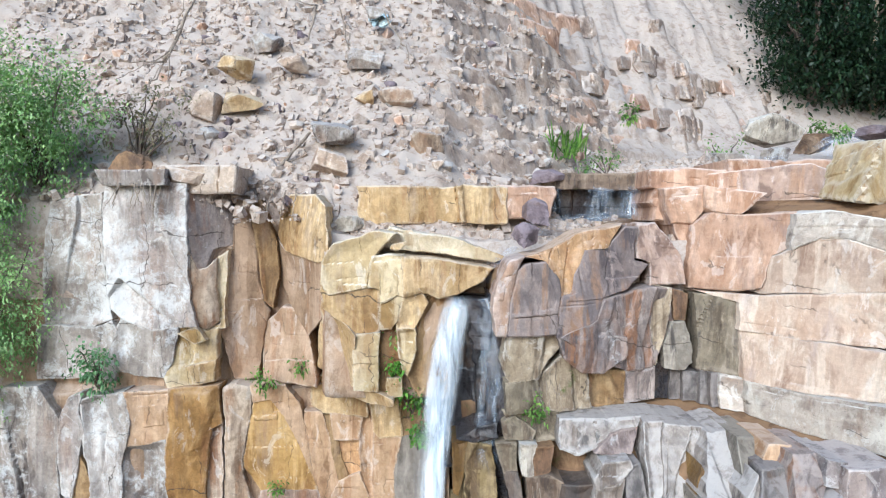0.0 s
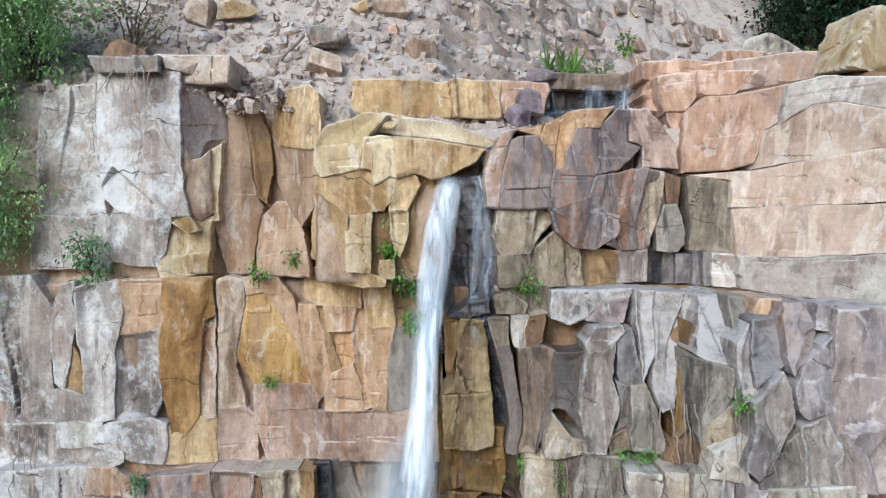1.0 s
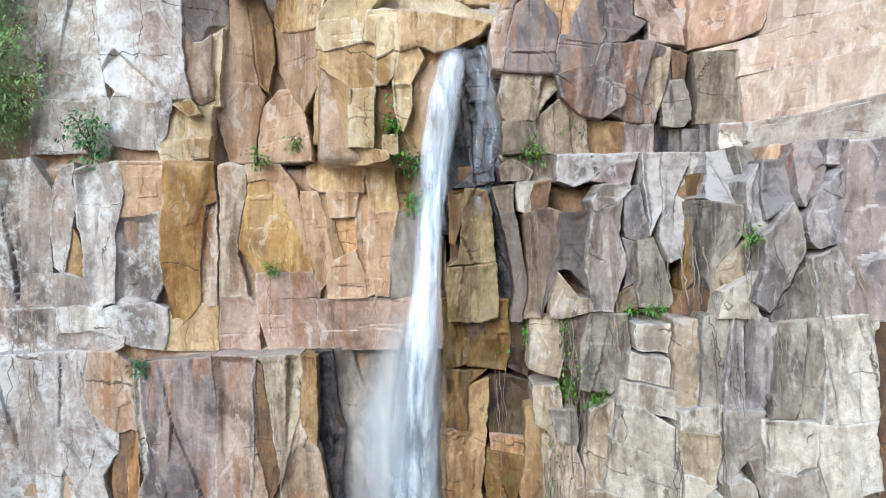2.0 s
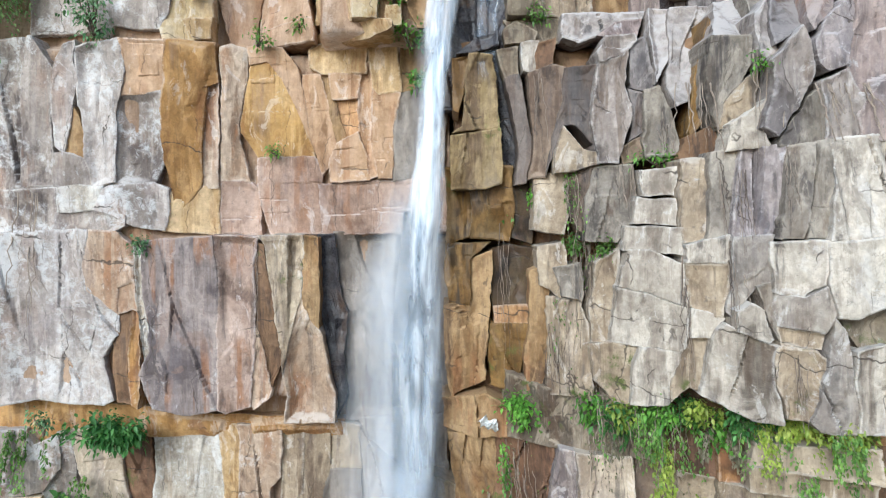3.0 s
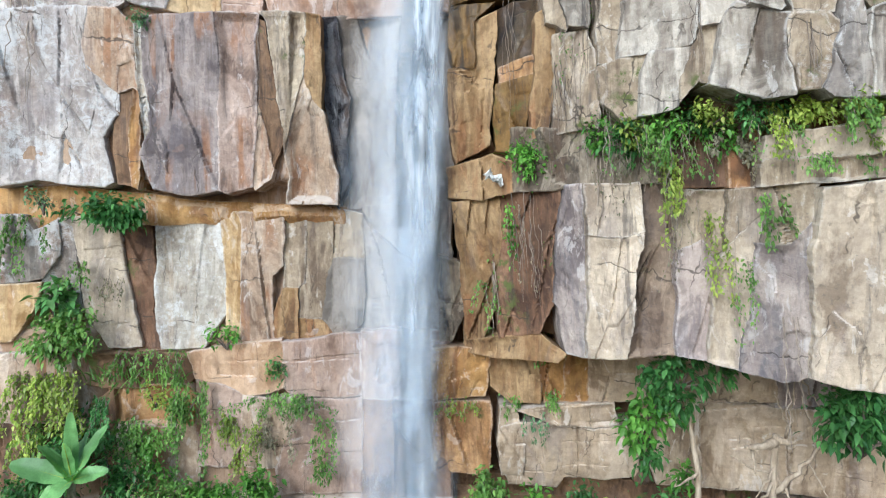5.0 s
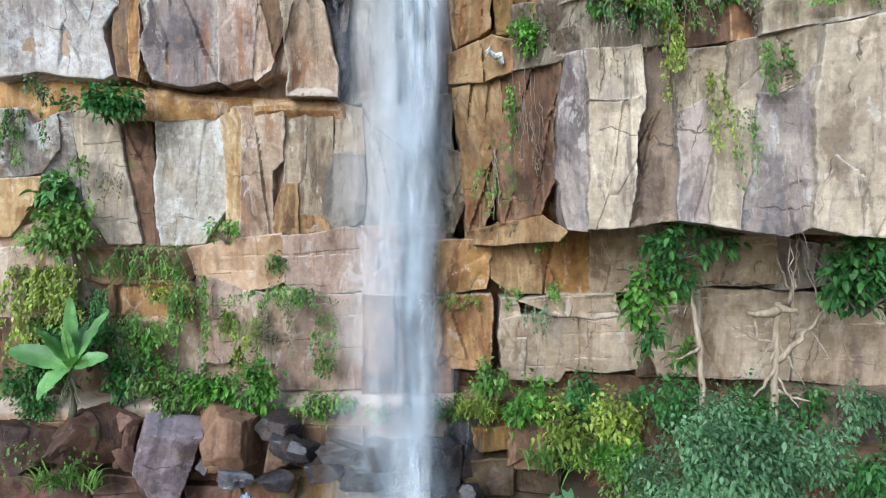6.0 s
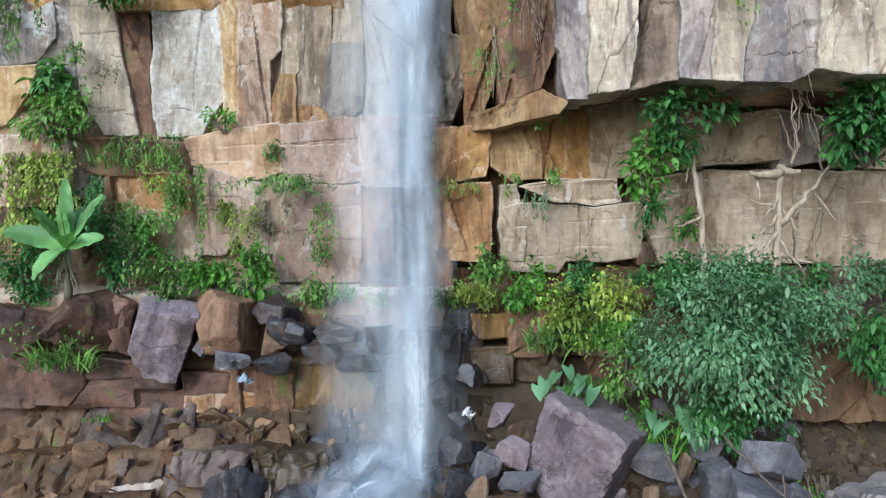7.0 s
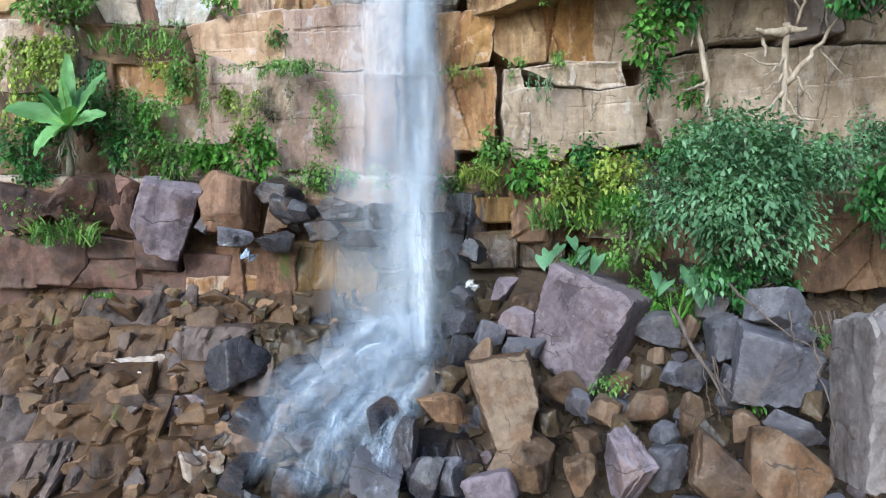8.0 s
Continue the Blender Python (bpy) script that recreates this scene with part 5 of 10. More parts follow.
slab(west, "tan_orange", 14.57, 0.03, -0.00, [(-3.75, 15.90), (-3.38, 15.96), (-3.11, 15.62), (-2.82, 15.04), (-2.56, 14.37), (-2.52, 14.12), (-3.62, 14.11), (-3.73, 14.35), (-3.95, 14.60), (-3.89, 15.16)])
slab(west, "tan_peach", 14.55, 0.03, -0.00, [(-3.81, 16.23), (-3.13, 16.23), (-2.86, 15.88), (-2.70, 15.38), (-2.54, 14.35), (-2.83, 15.02), (-3.11, 15.60), (-3.38, 15.94), (-3.75, 15.87)])
slab(west, "pink_tan", 14.55, 0.01, 0.00, [(-3.62, 14.12), (-2.54, 14.14), (-2.37, 13.82), (-2.38, 12.61), (-3.41, 12.61), (-3.62, 13.37)])
slab(west, "pink_tan", 14.50, 0.16, 0.01, [(-4.32, 13.66), (-3.76, 13.63), (-3.60, 13.48), (-3.57, 12.60), (-4.33, 12.64)])
slab(west, "tan", 14.21, 0.40, 0.00, [(-5.15, 13.41), (-4.63, 13.53), (-4.34, 13.51), (-4.34, 12.62), (-5.29, 12.67), (-5.23, 13.03)])
slab(west, "tan", 14.41, -0.26, -0.00, [(-2.62, 16.19), (-2.31, 16.32), (-1.44, 16.16), (-1.44, 15.66), (-2.35, 15.71), (-2.60, 15.82)], soft=0.027)
slab(west, "tan_peach", 14.34, -0.21, 0.02, [(-2.22, 15.72), (-1.55, 15.66), (-1.62, 15.22), (-2.14, 15.21)])
slab(west, "tan_peach", 14.52, -0.22, 0.01, [(-2.75, 15.71), (-2.38, 15.71), (-2.04, 14.39), (-2.16, 14.00), (-2.37, 13.78), (-2.56, 14.35)])
slab(west, "ochre_dark", 14.47, -0.15, 0.07, [(-2.38, 15.71), (-2.21, 15.71), (-2.08, 15.16), (-1.86, 14.40), (-2.06, 14.33)])
slab(west, "orange", 14.40, -0.15, 0.03, [(-2.15, 15.23), (-1.62, 15.24), (-1.61, 14.38), (-1.88, 14.37)])
slab(west, "tan_peach", 14.34, -0.21, -0.03, [(-2.05, 14.38), (-1.62, 14.58), (-1.45, 14.09), (-1.42, 13.64), (-2.18, 13.62), (-2.22, 13.95)])
slab(west, "tan_peach", 14.27, -0.07, 0.00, [(-1.63, 15.23), (-1.55, 15.66), (-1.40, 15.94), (-1.32, 15.40), (-1.36, 14.41), (-1.24, 13.74), (-1.44, 13.65), (-1.46, 14.08), (-1.60, 14.58)])
slab(west, "tan", 14.20, -0.10, 0.00, [(-1.46, 16.18), (-0.89, 16.33), (-0.78, 15.32), (-1.22, 15.27), (-1.33, 15.40), (-1.40, 15.94)])
slab(west, "tan_peach", 14.23, -0.09, 0.00, [(-1.33, 15.42), (-1.22, 15.29), (-0.79, 15.32), (-0.91, 14.64), (-0.97, 13.72), (-1.25, 13.68), (-1.36, 14.41)])
slab(west, "pale_damp", 14.21, -0.01, -0.00, [(-0.92, 15.31), (-0.32, 15.42), (0.06, 15.40), (0.06, 13.68), (-0.97, 13.67), (-0.91, 14.64)])
slab(west, "ochre_dark", 14.21, -0.00, -0.00, [(-0.81, 16.23), (-0.29, 16.29), (-0.32, 15.40), (-0.79, 15.31)])
slab(west, "pink_tan", 14.34, -0.15, -0.04, [(-2.43, 13.59), (-0.93, 13.66), (0.17, 13.71), (0.17, 12.67), (-2.38, 12.58)])
slab(west, "lichen", 14.06, -0.12, -0.00, [(-8.63, 13.43), (-7.29, 13.50), (-7.27, 13.05), (-7.37, 12.64), (-8.65, 12.49)])
slab(west, "white", 13.91, -0.08, -0.00, [(-7.27, 13.49), (-6.32, 13.54), (-6.49, 13.05), (-7.25, 13.02)])
slab(west, "lichen_white", 13.94, 0.11, 0.03, [(-6.35, 13.50), (-5.47, 13.59), (-5.17, 13.48), (-5.11, 13.04), (-5.24, 12.69), (-5.83, 12.76), (-6.13, 12.94), (-6.49, 13.06)])
slab(west, "lichen", 13.91, -0.09, -0.00, [(-7.26, 13.03), (-6.51, 13.06), (-5.95, 12.95), (-5.93, 12.76), (-6.58, 12.50), (-7.36, 12.65)])

# third left tier
slab(west, "lichen_white", 13.84, 0.06, -0.01, [(-8.36, 12.61), (-7.25, 12.70), (-6.62, 12.71), (-6.74, 11.97), (-6.64, 11.64), (-6.10, 11.11), (-6.11, 10.69), (-6.38, 10.29), (-6.21, 9.50), (-6.37, 9.40), (-7.06, 9.43), (-7.62, 9.49), (-8.44, 9.37)])
slab(west, "rust", 13.88, 0.07, -0.01, [(-6.64, 12.71), (-6.08, 12.66), (-5.80, 12.40), (-5.81, 11.75), (-6.09, 11.64), (-6.10, 11.11), (-6.67, 11.53), (-6.76, 11.97)])
slab(west, "brown", 13.95, -0.02, -0.00, [(-6.14, 11.13), (-5.84, 11.26), (-5.91, 10.60), (-5.95, 9.96), (-5.85, 9.41), (-6.16, 9.46), (-6.21, 10.18), (-6.20, 10.69)])
slab(west, "rust", 13.89, -0.09, 0.00, [(-6.11, 11.66), (-5.79, 11.77), (-5.73, 11.14), (-5.84, 11.22), (-6.12, 11.11)])
slab(west, "ochre", 13.88, -0.11, 0.00, [(-5.85, 11.26), (-5.71, 11.14), (-5.66, 9.98), (-5.72, 9.32), (-5.87, 9.40), (-5.91, 9.97), (-5.89, 10.61)])
slab(west, "white", 13.84, -0.02, 0.00, [(-5.79, 12.39), (-5.63, 12.39), (-5.59, 11.24), (-5.47, 10.38), (-5.56, 10.14), (-5.72, 11.14)])
slab(west, "mauve", 13.83, 0.02, 0.00, [(-5.64, 12.48), (-4.32, 12.60), (-4.18, 11.66), (-4.24, 10.61), (-4.20, 9.32), (-4.74, 9.20), (-5.47, 9.33), (-5.67, 9.98), (-5.48, 10.40), (-5.58, 11.24)])
slab(west, "streak_rust", 13.85, 0.02, 0.00, [(-4.34, 12.60), (-3.48, 12.58), (-3.55, 11.87), (-3.50, 11.03), (-3.57, 9.98), (-3.62, 9.38), (-4.06, 9.22), (-4.22, 9.32), (-4.25, 10.61), (-4.19, 11.66)])
slab(west, "brown", 13.92, 0.01, -0.00, [(-3.57, 12.48), (-3.38, 12.42), (-3.27, 11.66), (-3.09, 10.82), (-3.03, 10.18), (-3.23, 9.63), (-3.48, 10.82), (-3.53, 11.66)])
slab(west, "greytan", 13.90, 0.07, 0.01, [(-3.50, 12.60), (-2.66, 12.59), (-2.61, 12.30), (-2.67, 11.45), (-2.89, 10.61), (-3.01, 9.98), (-3.04, 10.61), (-3.20, 11.35), (-3.35, 12.40)])
slab(west, "rust", 13.88, 0.01, -0.00, [(-3.52, 11.03), (-3.46, 10.82), (-3.20, 9.64), (-3.26, 9.53), (-3.59, 9.32), (-3.64, 9.53), (-3.57, 10.19)])
slab(west, "rust", 13.94, 0.10, 0.01, [(-2.68, 11.47), (-2.52, 11.03), (-2.26, 10.71), (-2.15, 10.18), (-2.05, 9.54), (-2.05, 9.06), (-3.01, 9.04), (-2.90, 9.55), (-3.01, 9.98), (-2.89, 10.61)])
slab(west, "ochre_dark", 13.98, 0.07, -0.00, [(-2.64, 12.59), (-2.35, 12.55), (-2.31, 11.35), (-2.36, 10.80), (-2.53, 11.03), (-2.68, 11.45), (-2.61, 12.30)])
slab(west, "wet", 14.30, 0.01, -0.00, [(-2.43, 12.61), (-2.08, 12.63), (-1.98, 11.66), (-1.83, 11.12), (-1.90, 10.36), (-1.84, 9.49), (-2.10, 8.96), (-2.10, 9.49), (-2.28, 10.58), (-2.38, 11.34)])
slab(west, "pale_damp", 14.45, -0.00, -0.00, [(-2.15, 12.67), (-0.93, 12.75), (-0.93, 10.79), (-0.93, 8.97), (-1.90, 8.97), (-1.95, 10.35), (-1.87, 11.12), (-2.00, 11.66)])
slab(west, "pale_damp", 14.40, -0.00, -0.00, [(-0.95, 12.75), (0.16, 12.75), (0.16, 10.79), (0.17, 8.98), (-0.95, 8.98)])
slab(west, "ochre", 14.38, 0.03, -0.01, [(-8.76, 9.37), (-7.31, 9.41), (-5.96, 9.30), (-4.93, 9.14), (-3.13, 9.07), (-1.93, 9.02), (-1.93, 8.66), (-5.32, 8.68), (-8.78, 8.58)])

# fourth left tier
slab(west, "lichen", 14.10, 0.06, -0.00, [(-8.66, 8.87), (-7.99, 8.84), (-7.84, 8.57), (-7.41, 8.78), (-7.41, 8.11), (-7.70, 7.66), (-8.17, 7.55), (-8.70, 7.49)])
slab(west, "tan", 14.05, -0.00, 0.01, [(-8.69, 7.51), (-7.70, 7.58), (-7.82, 7.04), (-8.26, 6.46), (-8.71, 6.46)])
slab(west, "streak_cream", 14.29, 0.18, 0.00, [(-7.43, 8.80), (-6.36, 8.85), (-6.27, 8.08), (-6.13, 7.42), (-5.93, 6.31), (-6.57, 6.30), (-6.96, 7.01), (-7.03, 7.88), (-7.12, 8.10), (-7.18, 8.64)])
slab(west, "lichen", 14.20, 0.22, -0.00, [(-7.44, 8.78), (-7.19, 8.64), (-7.14, 8.10), (-7.05, 7.44), (-7.00, 6.98), (-7.47, 6.97), (-7.75, 7.44), (-7.70, 7.68), (-7.43, 8.11)])
slab(west, "rust_dark", 14.52, -0.03, -0.00, [(-6.48, 8.84), (-5.76, 8.81), (-5.70, 7.85), (-5.74, 6.96), (-5.58, 6.25), (-6.00, 6.28), (-6.20, 7.40), (-6.36, 8.07)])
slab(west, "white", 14.36, -0.02, 0.00, [(-5.62, 8.82), (-4.40, 8.89), (-4.30, 8.09), (-4.24, 6.99), (-4.70, 6.29), (-5.55, 6.26), (-5.68, 6.98), (-5.64, 7.86)])
slab(west, "tan", 14.35, -0.01, 0.00, [(-4.41, 8.88), (-3.95, 8.92), (-3.98, 6.29), (-4.28, 6.27), (-4.26, 6.99), (-4.30, 8.09)])
slab(west, "rust", 14.31, -0.02, -0.00, [(-3.97, 8.92), (-3.12, 8.97), (-3.13, 7.87), (-3.36, 7.66), (-3.37, 7.00), (-3.31, 6.25), (-3.99, 6.24)])
slab(west, "greytan", 14.36, 0.04, 0.00, [(-3.16, 8.97), (-2.70, 8.92), (-2.71, 7.51), (-2.89, 7.41), (-3.17, 7.41), (-3.15, 7.87)])
slab(west, "ochre_dark", 14.32, 0.01, -0.00, [(-3.17, 7.43), (-2.87, 7.43), (-2.88, 6.25), (-3.33, 6.25), (-3.36, 7.00)])
slab(west, "greytan", 14.40, 0.05, 0.00, [(-2.73, 8.92), (-2.08, 8.97), (-1.62, 8.87), (-1.62, 8.00), (-2.19, 8.00), (-2.29, 7.75), (-2.40, 6.85), (-2.90, 6.85), (-2.90, 7.40), (-2.72, 7.54)])
slab(west, "pale_damp", 14.39, 0.01, -0.00, [(-2.20, 8.02), (-1.62, 8.02), (-1.57, 7.42), (-1.62, 6.74), (-2.07, 6.41), (-2.41, 6.85), (-2.30, 7.75)])
slab(west, "pale_damp", 14.41, -0.06, -0.00, [(-1.64, 9.01), (0.11, 9.18), (0.11, 6.28), (-1.65, 6.25), (-1.59, 7.41)])
slab(west, "ochre_dark", 14.41, 0.08, -0.00, [(-2.92, 6.87), (-2.41, 6.87), (-2.07, 6.42), (-2.18, 6.25), (-2.92, 6.27)])

# fifth left tier
slab(west, "tan_peach", 14.16, -0.11, 0.02, [(-5.04, 6.22), (-3.16, 6.49), (-3.10, 6.20), (-3.11, 5.54), (-3.90, 5.37), (-4.40, 5.64), (-4.88, 5.69)])
slab(west, "pink_tan", 14.16, 0.10, 0.00, [(-3.14, 6.44), (-1.62, 6.62), (-1.63, 5.36), (-2.93, 5.34), (-3.14, 5.53)])
slab(west, "brown", 14.29, 0.17, -0.11, [(-7.20, 6.23), (-5.04, 6.17), (-4.92, 5.69), (-5.08, 5.50), (-6.43, 5.52), (-7.13, 5.60)])
slab(west, "orange_brown", 14.33, 0.01, -0.02, [(-6.58, 5.55), (-5.03, 5.54), (-4.87, 5.32), (-4.88, 4.75), (-6.49, 4.75)])
slab(west, "pink_tan", 14.23, -0.15, 0.00, [(-4.87, 5.66), (-4.40, 5.65), (-3.89, 5.38), (-3.91, 4.45), (-4.24, 4.00), (-4.84, 3.99), (-4.89, 4.78)])
slab(west, "rust", 14.15, -0.01, 0.02, [(-3.92, 5.39), (-2.92, 5.35), (-2.64, 5.23), (-3.14, 4.45), (-3.26, 4.01), (-3.92, 4.01)])
slab(west, "pink_tan", 14.19, 0.10, 0.00, [(-3.16, 4.47), (-2.64, 5.31), (-1.63, 5.32), (-1.65, 3.46), (-3.28, 3.44), (-3.27, 4.02)])
slab(west, "rust", 14.36, -0.00, 0.00, [(-6.51, 4.77), (-4.88, 4.77), (-4.84, 3.99), (-4.91, 3.33), (-6.53, 3.33)])
slab(west, "rust", 13.92, -0.02, -0.00, [(-8.63, 6.24), (-7.12, 6.24), (-7.00, 5.60), (-7.24, 4.92), (-8.67, 4.92)])
slab(west, "brown", 14.10, 0.17, -0.04, [(-8.64, 4.95), (-7.34, 4.91), (-6.41, 5.55), (-6.49, 3.34), (-8.70, 3.43)])
slab(west, "streak_rust", 14.29, 0.01, 0.00, [(-1.65, 6.65), (0.09, 6.64), (0.08, 5.29), (-1.66, 5.30)])
slab(west, "rust_dark", 14.29, 0.01, 0.00, [(-1.66, 5.32), (0.08, 5.31), (0.08, 3.34), (-1.67, 3.34)])

# pink and mauve head beside the lip
slab(east, "nose", 12.18, 0.31, 0.08, [(0.88, 18.42), (1.07, 18.83), (1.34, 18.90), (1.25, 18.67), (1.19, 18.39), (1.04, 17.55), (0.86, 17.58), (0.82, 18.05)], soft=0.054)
slab(east, "grey_stain", 12.31, 0.25, 0.08, [(1.22, 18.67), (1.37, 18.76), (1.73, 18.80), (1.92, 18.52), (2.01, 18.19), (1.91, 17.57), (1.03, 17.55), (1.18, 18.39)], soft=0.036)
slab(east, "orange", 12.64, 0.42, 0.34, [(1.31, 18.87), (1.77, 18.97), (2.30, 19.25), (3.22, 19.40), (2.88, 18.98), (2.44, 18.96), (2.26, 18.55), (2.16, 18.22), (1.98, 18.17), (1.90, 18.52), (1.71, 18.80)], soft=0.045)
slab(east, "grey_stain", 12.85, 0.49, 0.25, [(2.24, 18.55), (2.43, 18.97), (2.88, 19.00), (3.26, 19.35), (3.50, 19.35), (3.46, 18.77), (3.72, 18.67), (3.24, 18.26), (2.80, 18.14), (2.62, 17.79), (2.33, 17.56), (1.88, 17.54), (2.00, 18.19), (2.15, 18.25)], soft=0.036)
slab(east, "nose", 13.57, 0.39, 0.33, [(3.54, 19.41), (3.91, 19.44), (4.41, 18.86), (4.48, 18.30), (3.69, 18.30), (3.73, 18.70), (3.49, 18.79)], soft=0.036)
slab(east, "mauve", 12.95, 0.48, 0.05, [(1.93, 17.55), (2.60, 17.79), (2.78, 18.14), (3.64, 18.29), (4.44, 18.20), (4.25, 17.68), (4.01, 17.27), (3.77, 16.84), (3.19, 16.83), (2.76, 17.01)], soft=0.027)
slab(east, "pink", 14.09, -0.34, 0.22, [(4.37, 19.41), (4.70, 19.43), (4.68, 18.99), (4.49, 19.06)])
slab(east, "greytan", 12.35, 0.22, -0.05, [(1.04, 17.56), (1.88, 17.58), (2.01, 17.38), (1.78, 17.11), (1.59, 16.81), (1.09, 16.76), (1.00, 17.10)])
slab(east, "mauve", 12.55, 0.31, 0.00, [(1.90, 17.55), (2.76, 17.52), (3.17, 17.46), (3.18, 17.11), (2.77, 16.87), (2.34, 16.91), (1.99, 17.18)], soft=0.027)
slab(east, "greytan_dark", 12.37, 0.16, -0.00, [(1.02, 16.78), (1.60, 16.82), (1.69, 16.25), (1.06, 16.25)])
slab(east, "greytan", 12.52, 0.21, -0.02, [(1.58, 16.82), (2.01, 17.19), (2.48, 16.88), (2.54, 16.24), (1.68, 16.25)])
slab(east, "ochre_dark", 12.88, 0.27, -0.00, [(2.53, 16.87), (3.19, 16.85), (3.19, 16.24), (2.55, 16.24)])
slab(east, "pink_grey", 13.07, 0.52, 0.00, [(3.14, 16.85), (3.81, 16.85), (3.81, 16.24), (3.15, 16.24)])
slab(east, "greytan", 13.36, 0.19, 0.08, [(3.71, 18.31), (4.16, 18.24), (4.10, 17.79), (3.93, 17.27), (3.82, 16.85), (3.70, 17.55)])
slab(east, "slate_pale", 13.30, -0.06, 0.12, [(3.95, 17.25), (4.11, 17.66), (4.37, 17.68), (4.47, 17.27), (4.49, 16.95), (4.35, 16.79), (3.98, 16.79)])
slab(east, "brown", 13.52, -0.05, 0.04, [(4.16, 18.23), (4.50, 18.16), (4.43, 17.67), (4.20, 17.68)])
slab(east, "greytan_dark", 13.08, -0.81, 0.29, [(4.57, 18.17), (5.18, 18.12), (5.16, 16.77), (4.53, 16.83), (4.57, 17.57)])
slab(east, "wet", 13.50, 0.13, 0.00, [(3.85, 16.84), (4.13, 16.84), (4.11, 16.22), (3.86, 16.22)])
slab(east, "slate", 13.45, 0.01, 0.00, [(4.13, 16.78), (4.33, 16.78), (4.34, 16.22), (4.13, 16.22)])
slab(east, "slate", 13.27, -0.30, -0.00, [(4.32, 16.76), (4.58, 16.75), (4.56, 16.22), (4.33, 16.22)])
slab(east, "slate", 13.08, -0.13, 0.01, [(4.56, 16.82), (4.72, 16.82), (4.73, 16.22), (4.56, 16.22)])
slab(east, "slate", 12.89, -0.14, 0.01, [(4.68, 16.81), (4.85, 16.81), (4.86, 16.22), (4.69, 16.22)])
slab(east, "white_pink", 12.59, -0.65, 0.01, [(4.80, 16.80), (5.22, 16.79), (5.22, 16.21), (4.81, 16.22)])
slab(east, "pink", 14.00, -0.48, -0.23, [(4.15, 20.08), (4.84, 20.15), (4.88, 19.70), (4.68, 19.40), (4.34, 19.39), (4.18, 19.68)], soft=0.045)
slab(east, "pink", 13.38, -1.13, 0.05, [(4.80, 20.13), (5.57, 19.94), (5.24, 19.57), (4.91, 19.61), (4.80, 19.70)], soft=0.045)
slab(east, "pink", 13.07, -1.29, 0.24, [(4.58, 18.94), (4.61, 19.38), (4.91, 19.63), (5.23, 19.58), (5.82, 19.63), (5.78, 19.04), (5.57, 18.91), (5.38, 18.34), (5.08, 18.26), (4.54, 18.23)], soft=0.045)
slab(east, "white_pink", 11.59, -1.42, 0.18, [(5.74, 19.59), (6.09, 19.64), (6.70, 19.49), (6.67, 18.99), (6.22, 19.18), (5.96, 19.17), (5.71, 18.99)], soft=0.045)
slab(east, "cream_pink", 11.70, -1.63, 0.27, [(5.73, 19.01), (5.98, 19.19), (6.22, 19.19), (6.63, 18.98), (6.59, 18.43), (6.05, 18.34), (5.36, 18.25), (5.55, 18.90)], soft=0.036)
slab(east, "cream_pink", 12.01, -1.59, 0.34, [(4.60, 18.20), (5.37, 18.23), (6.04, 18.34), (6.58, 18.42), (6.50, 17.62), (5.63, 17.59), (5.09, 17.59), (5.12, 18.07)], soft=0.023)
slab(east, "cream_pink", 11.54, -1.93, 0.41, [(5.12, 17.60), (5.62, 17.59), (6.40, 17.60), (6.33, 16.91), (5.77, 16.80), (5.30, 16.77), (5.11, 16.76)], soft=0.023)
slab(east, "white_pink", 11.08, -1.94, 0.04, [(5.12, 16.77), (5.73, 16.79), (6.27, 16.89), (6.27, 16.17), (5.94, 16.18), (5.13, 16.21)], soft=0.027)
slab(east, "pink", 14.53, -0.26, -0.03, [(4.25, 20.34), (5.69, 20.43), (5.67, 19.74), (4.46, 19.55), (4.27, 19.79)], soft=0.036)
slab(east, "nose", 14.11, -0.16, 0.01, [(5.66, 20.43), (6.96, 20.57), (7.24, 20.45), (7.25, 19.86), (6.08, 19.73), (5.62, 19.73)], soft=0.036)

# ledge and columns
slab(east, "wet", 12.57, -0.30, -0.00, [(0.24, 15.69), (0.55, 15.94), (0.94, 16.04), (0.94, 15.77), (0.50, 15.65)])
slab(east, "greytan_dark", 12.39, -0.36, 0.15, [(1.02, 16.02), (1.20, 16.19), (1.54, 15.95), (1.49, 15.78), (1.05, 15.77)])
slab(east, "ochre_wet", 12.73, -0.06, -0.02, [(0.16, 15.63), (0.44, 15.66), (0.39, 15.20), (0.27, 14.69), (0.16, 14.76)])
slab(east, "columns_tan", 12.55, -0.35, 0.01, [(0.43, 15.68), (0.85, 15.63), (0.93, 14.84), (0.97, 14.42), (0.16, 14.36), (0.32, 14.48), (0.37, 15.21)])
slab(east, "columns_tan", 12.53, -0.32, -0.01, [(0.14, 14.34), (0.97, 14.42), (1.03, 13.49), (0.74, 13.39), (0.16, 13.40)])
# gap beside the column: wet rock set back, its shade put into the colour
slab(east, "wet", 12.86, -0.46, 0.04, [(0.88, 15.61), (1.03, 15.48), (1.31, 14.21), (1.31, 13.30), (1.05, 13.27), (0.99, 14.19)])
slab(east, "greytan_dark", 12.34, -0.30, 0.04, [(0.90, 15.68), (1.26, 15.73), (1.25, 15.27), (1.01, 15.21)])
slab(east, "black_stain", 12.20, -0.38, 0.08, [(1.01, 15.23), (1.25, 15.28), (1.34, 14.68), (1.43, 14.22), (1.38, 13.46), (1.23, 13.45), (1.24, 14.30)])
slab(east, "cream", 12.08, -0.21, 0.11, [(1.28, 15.76), (1.56, 15.77), (1.50, 15.24), (1.30, 15.28)])
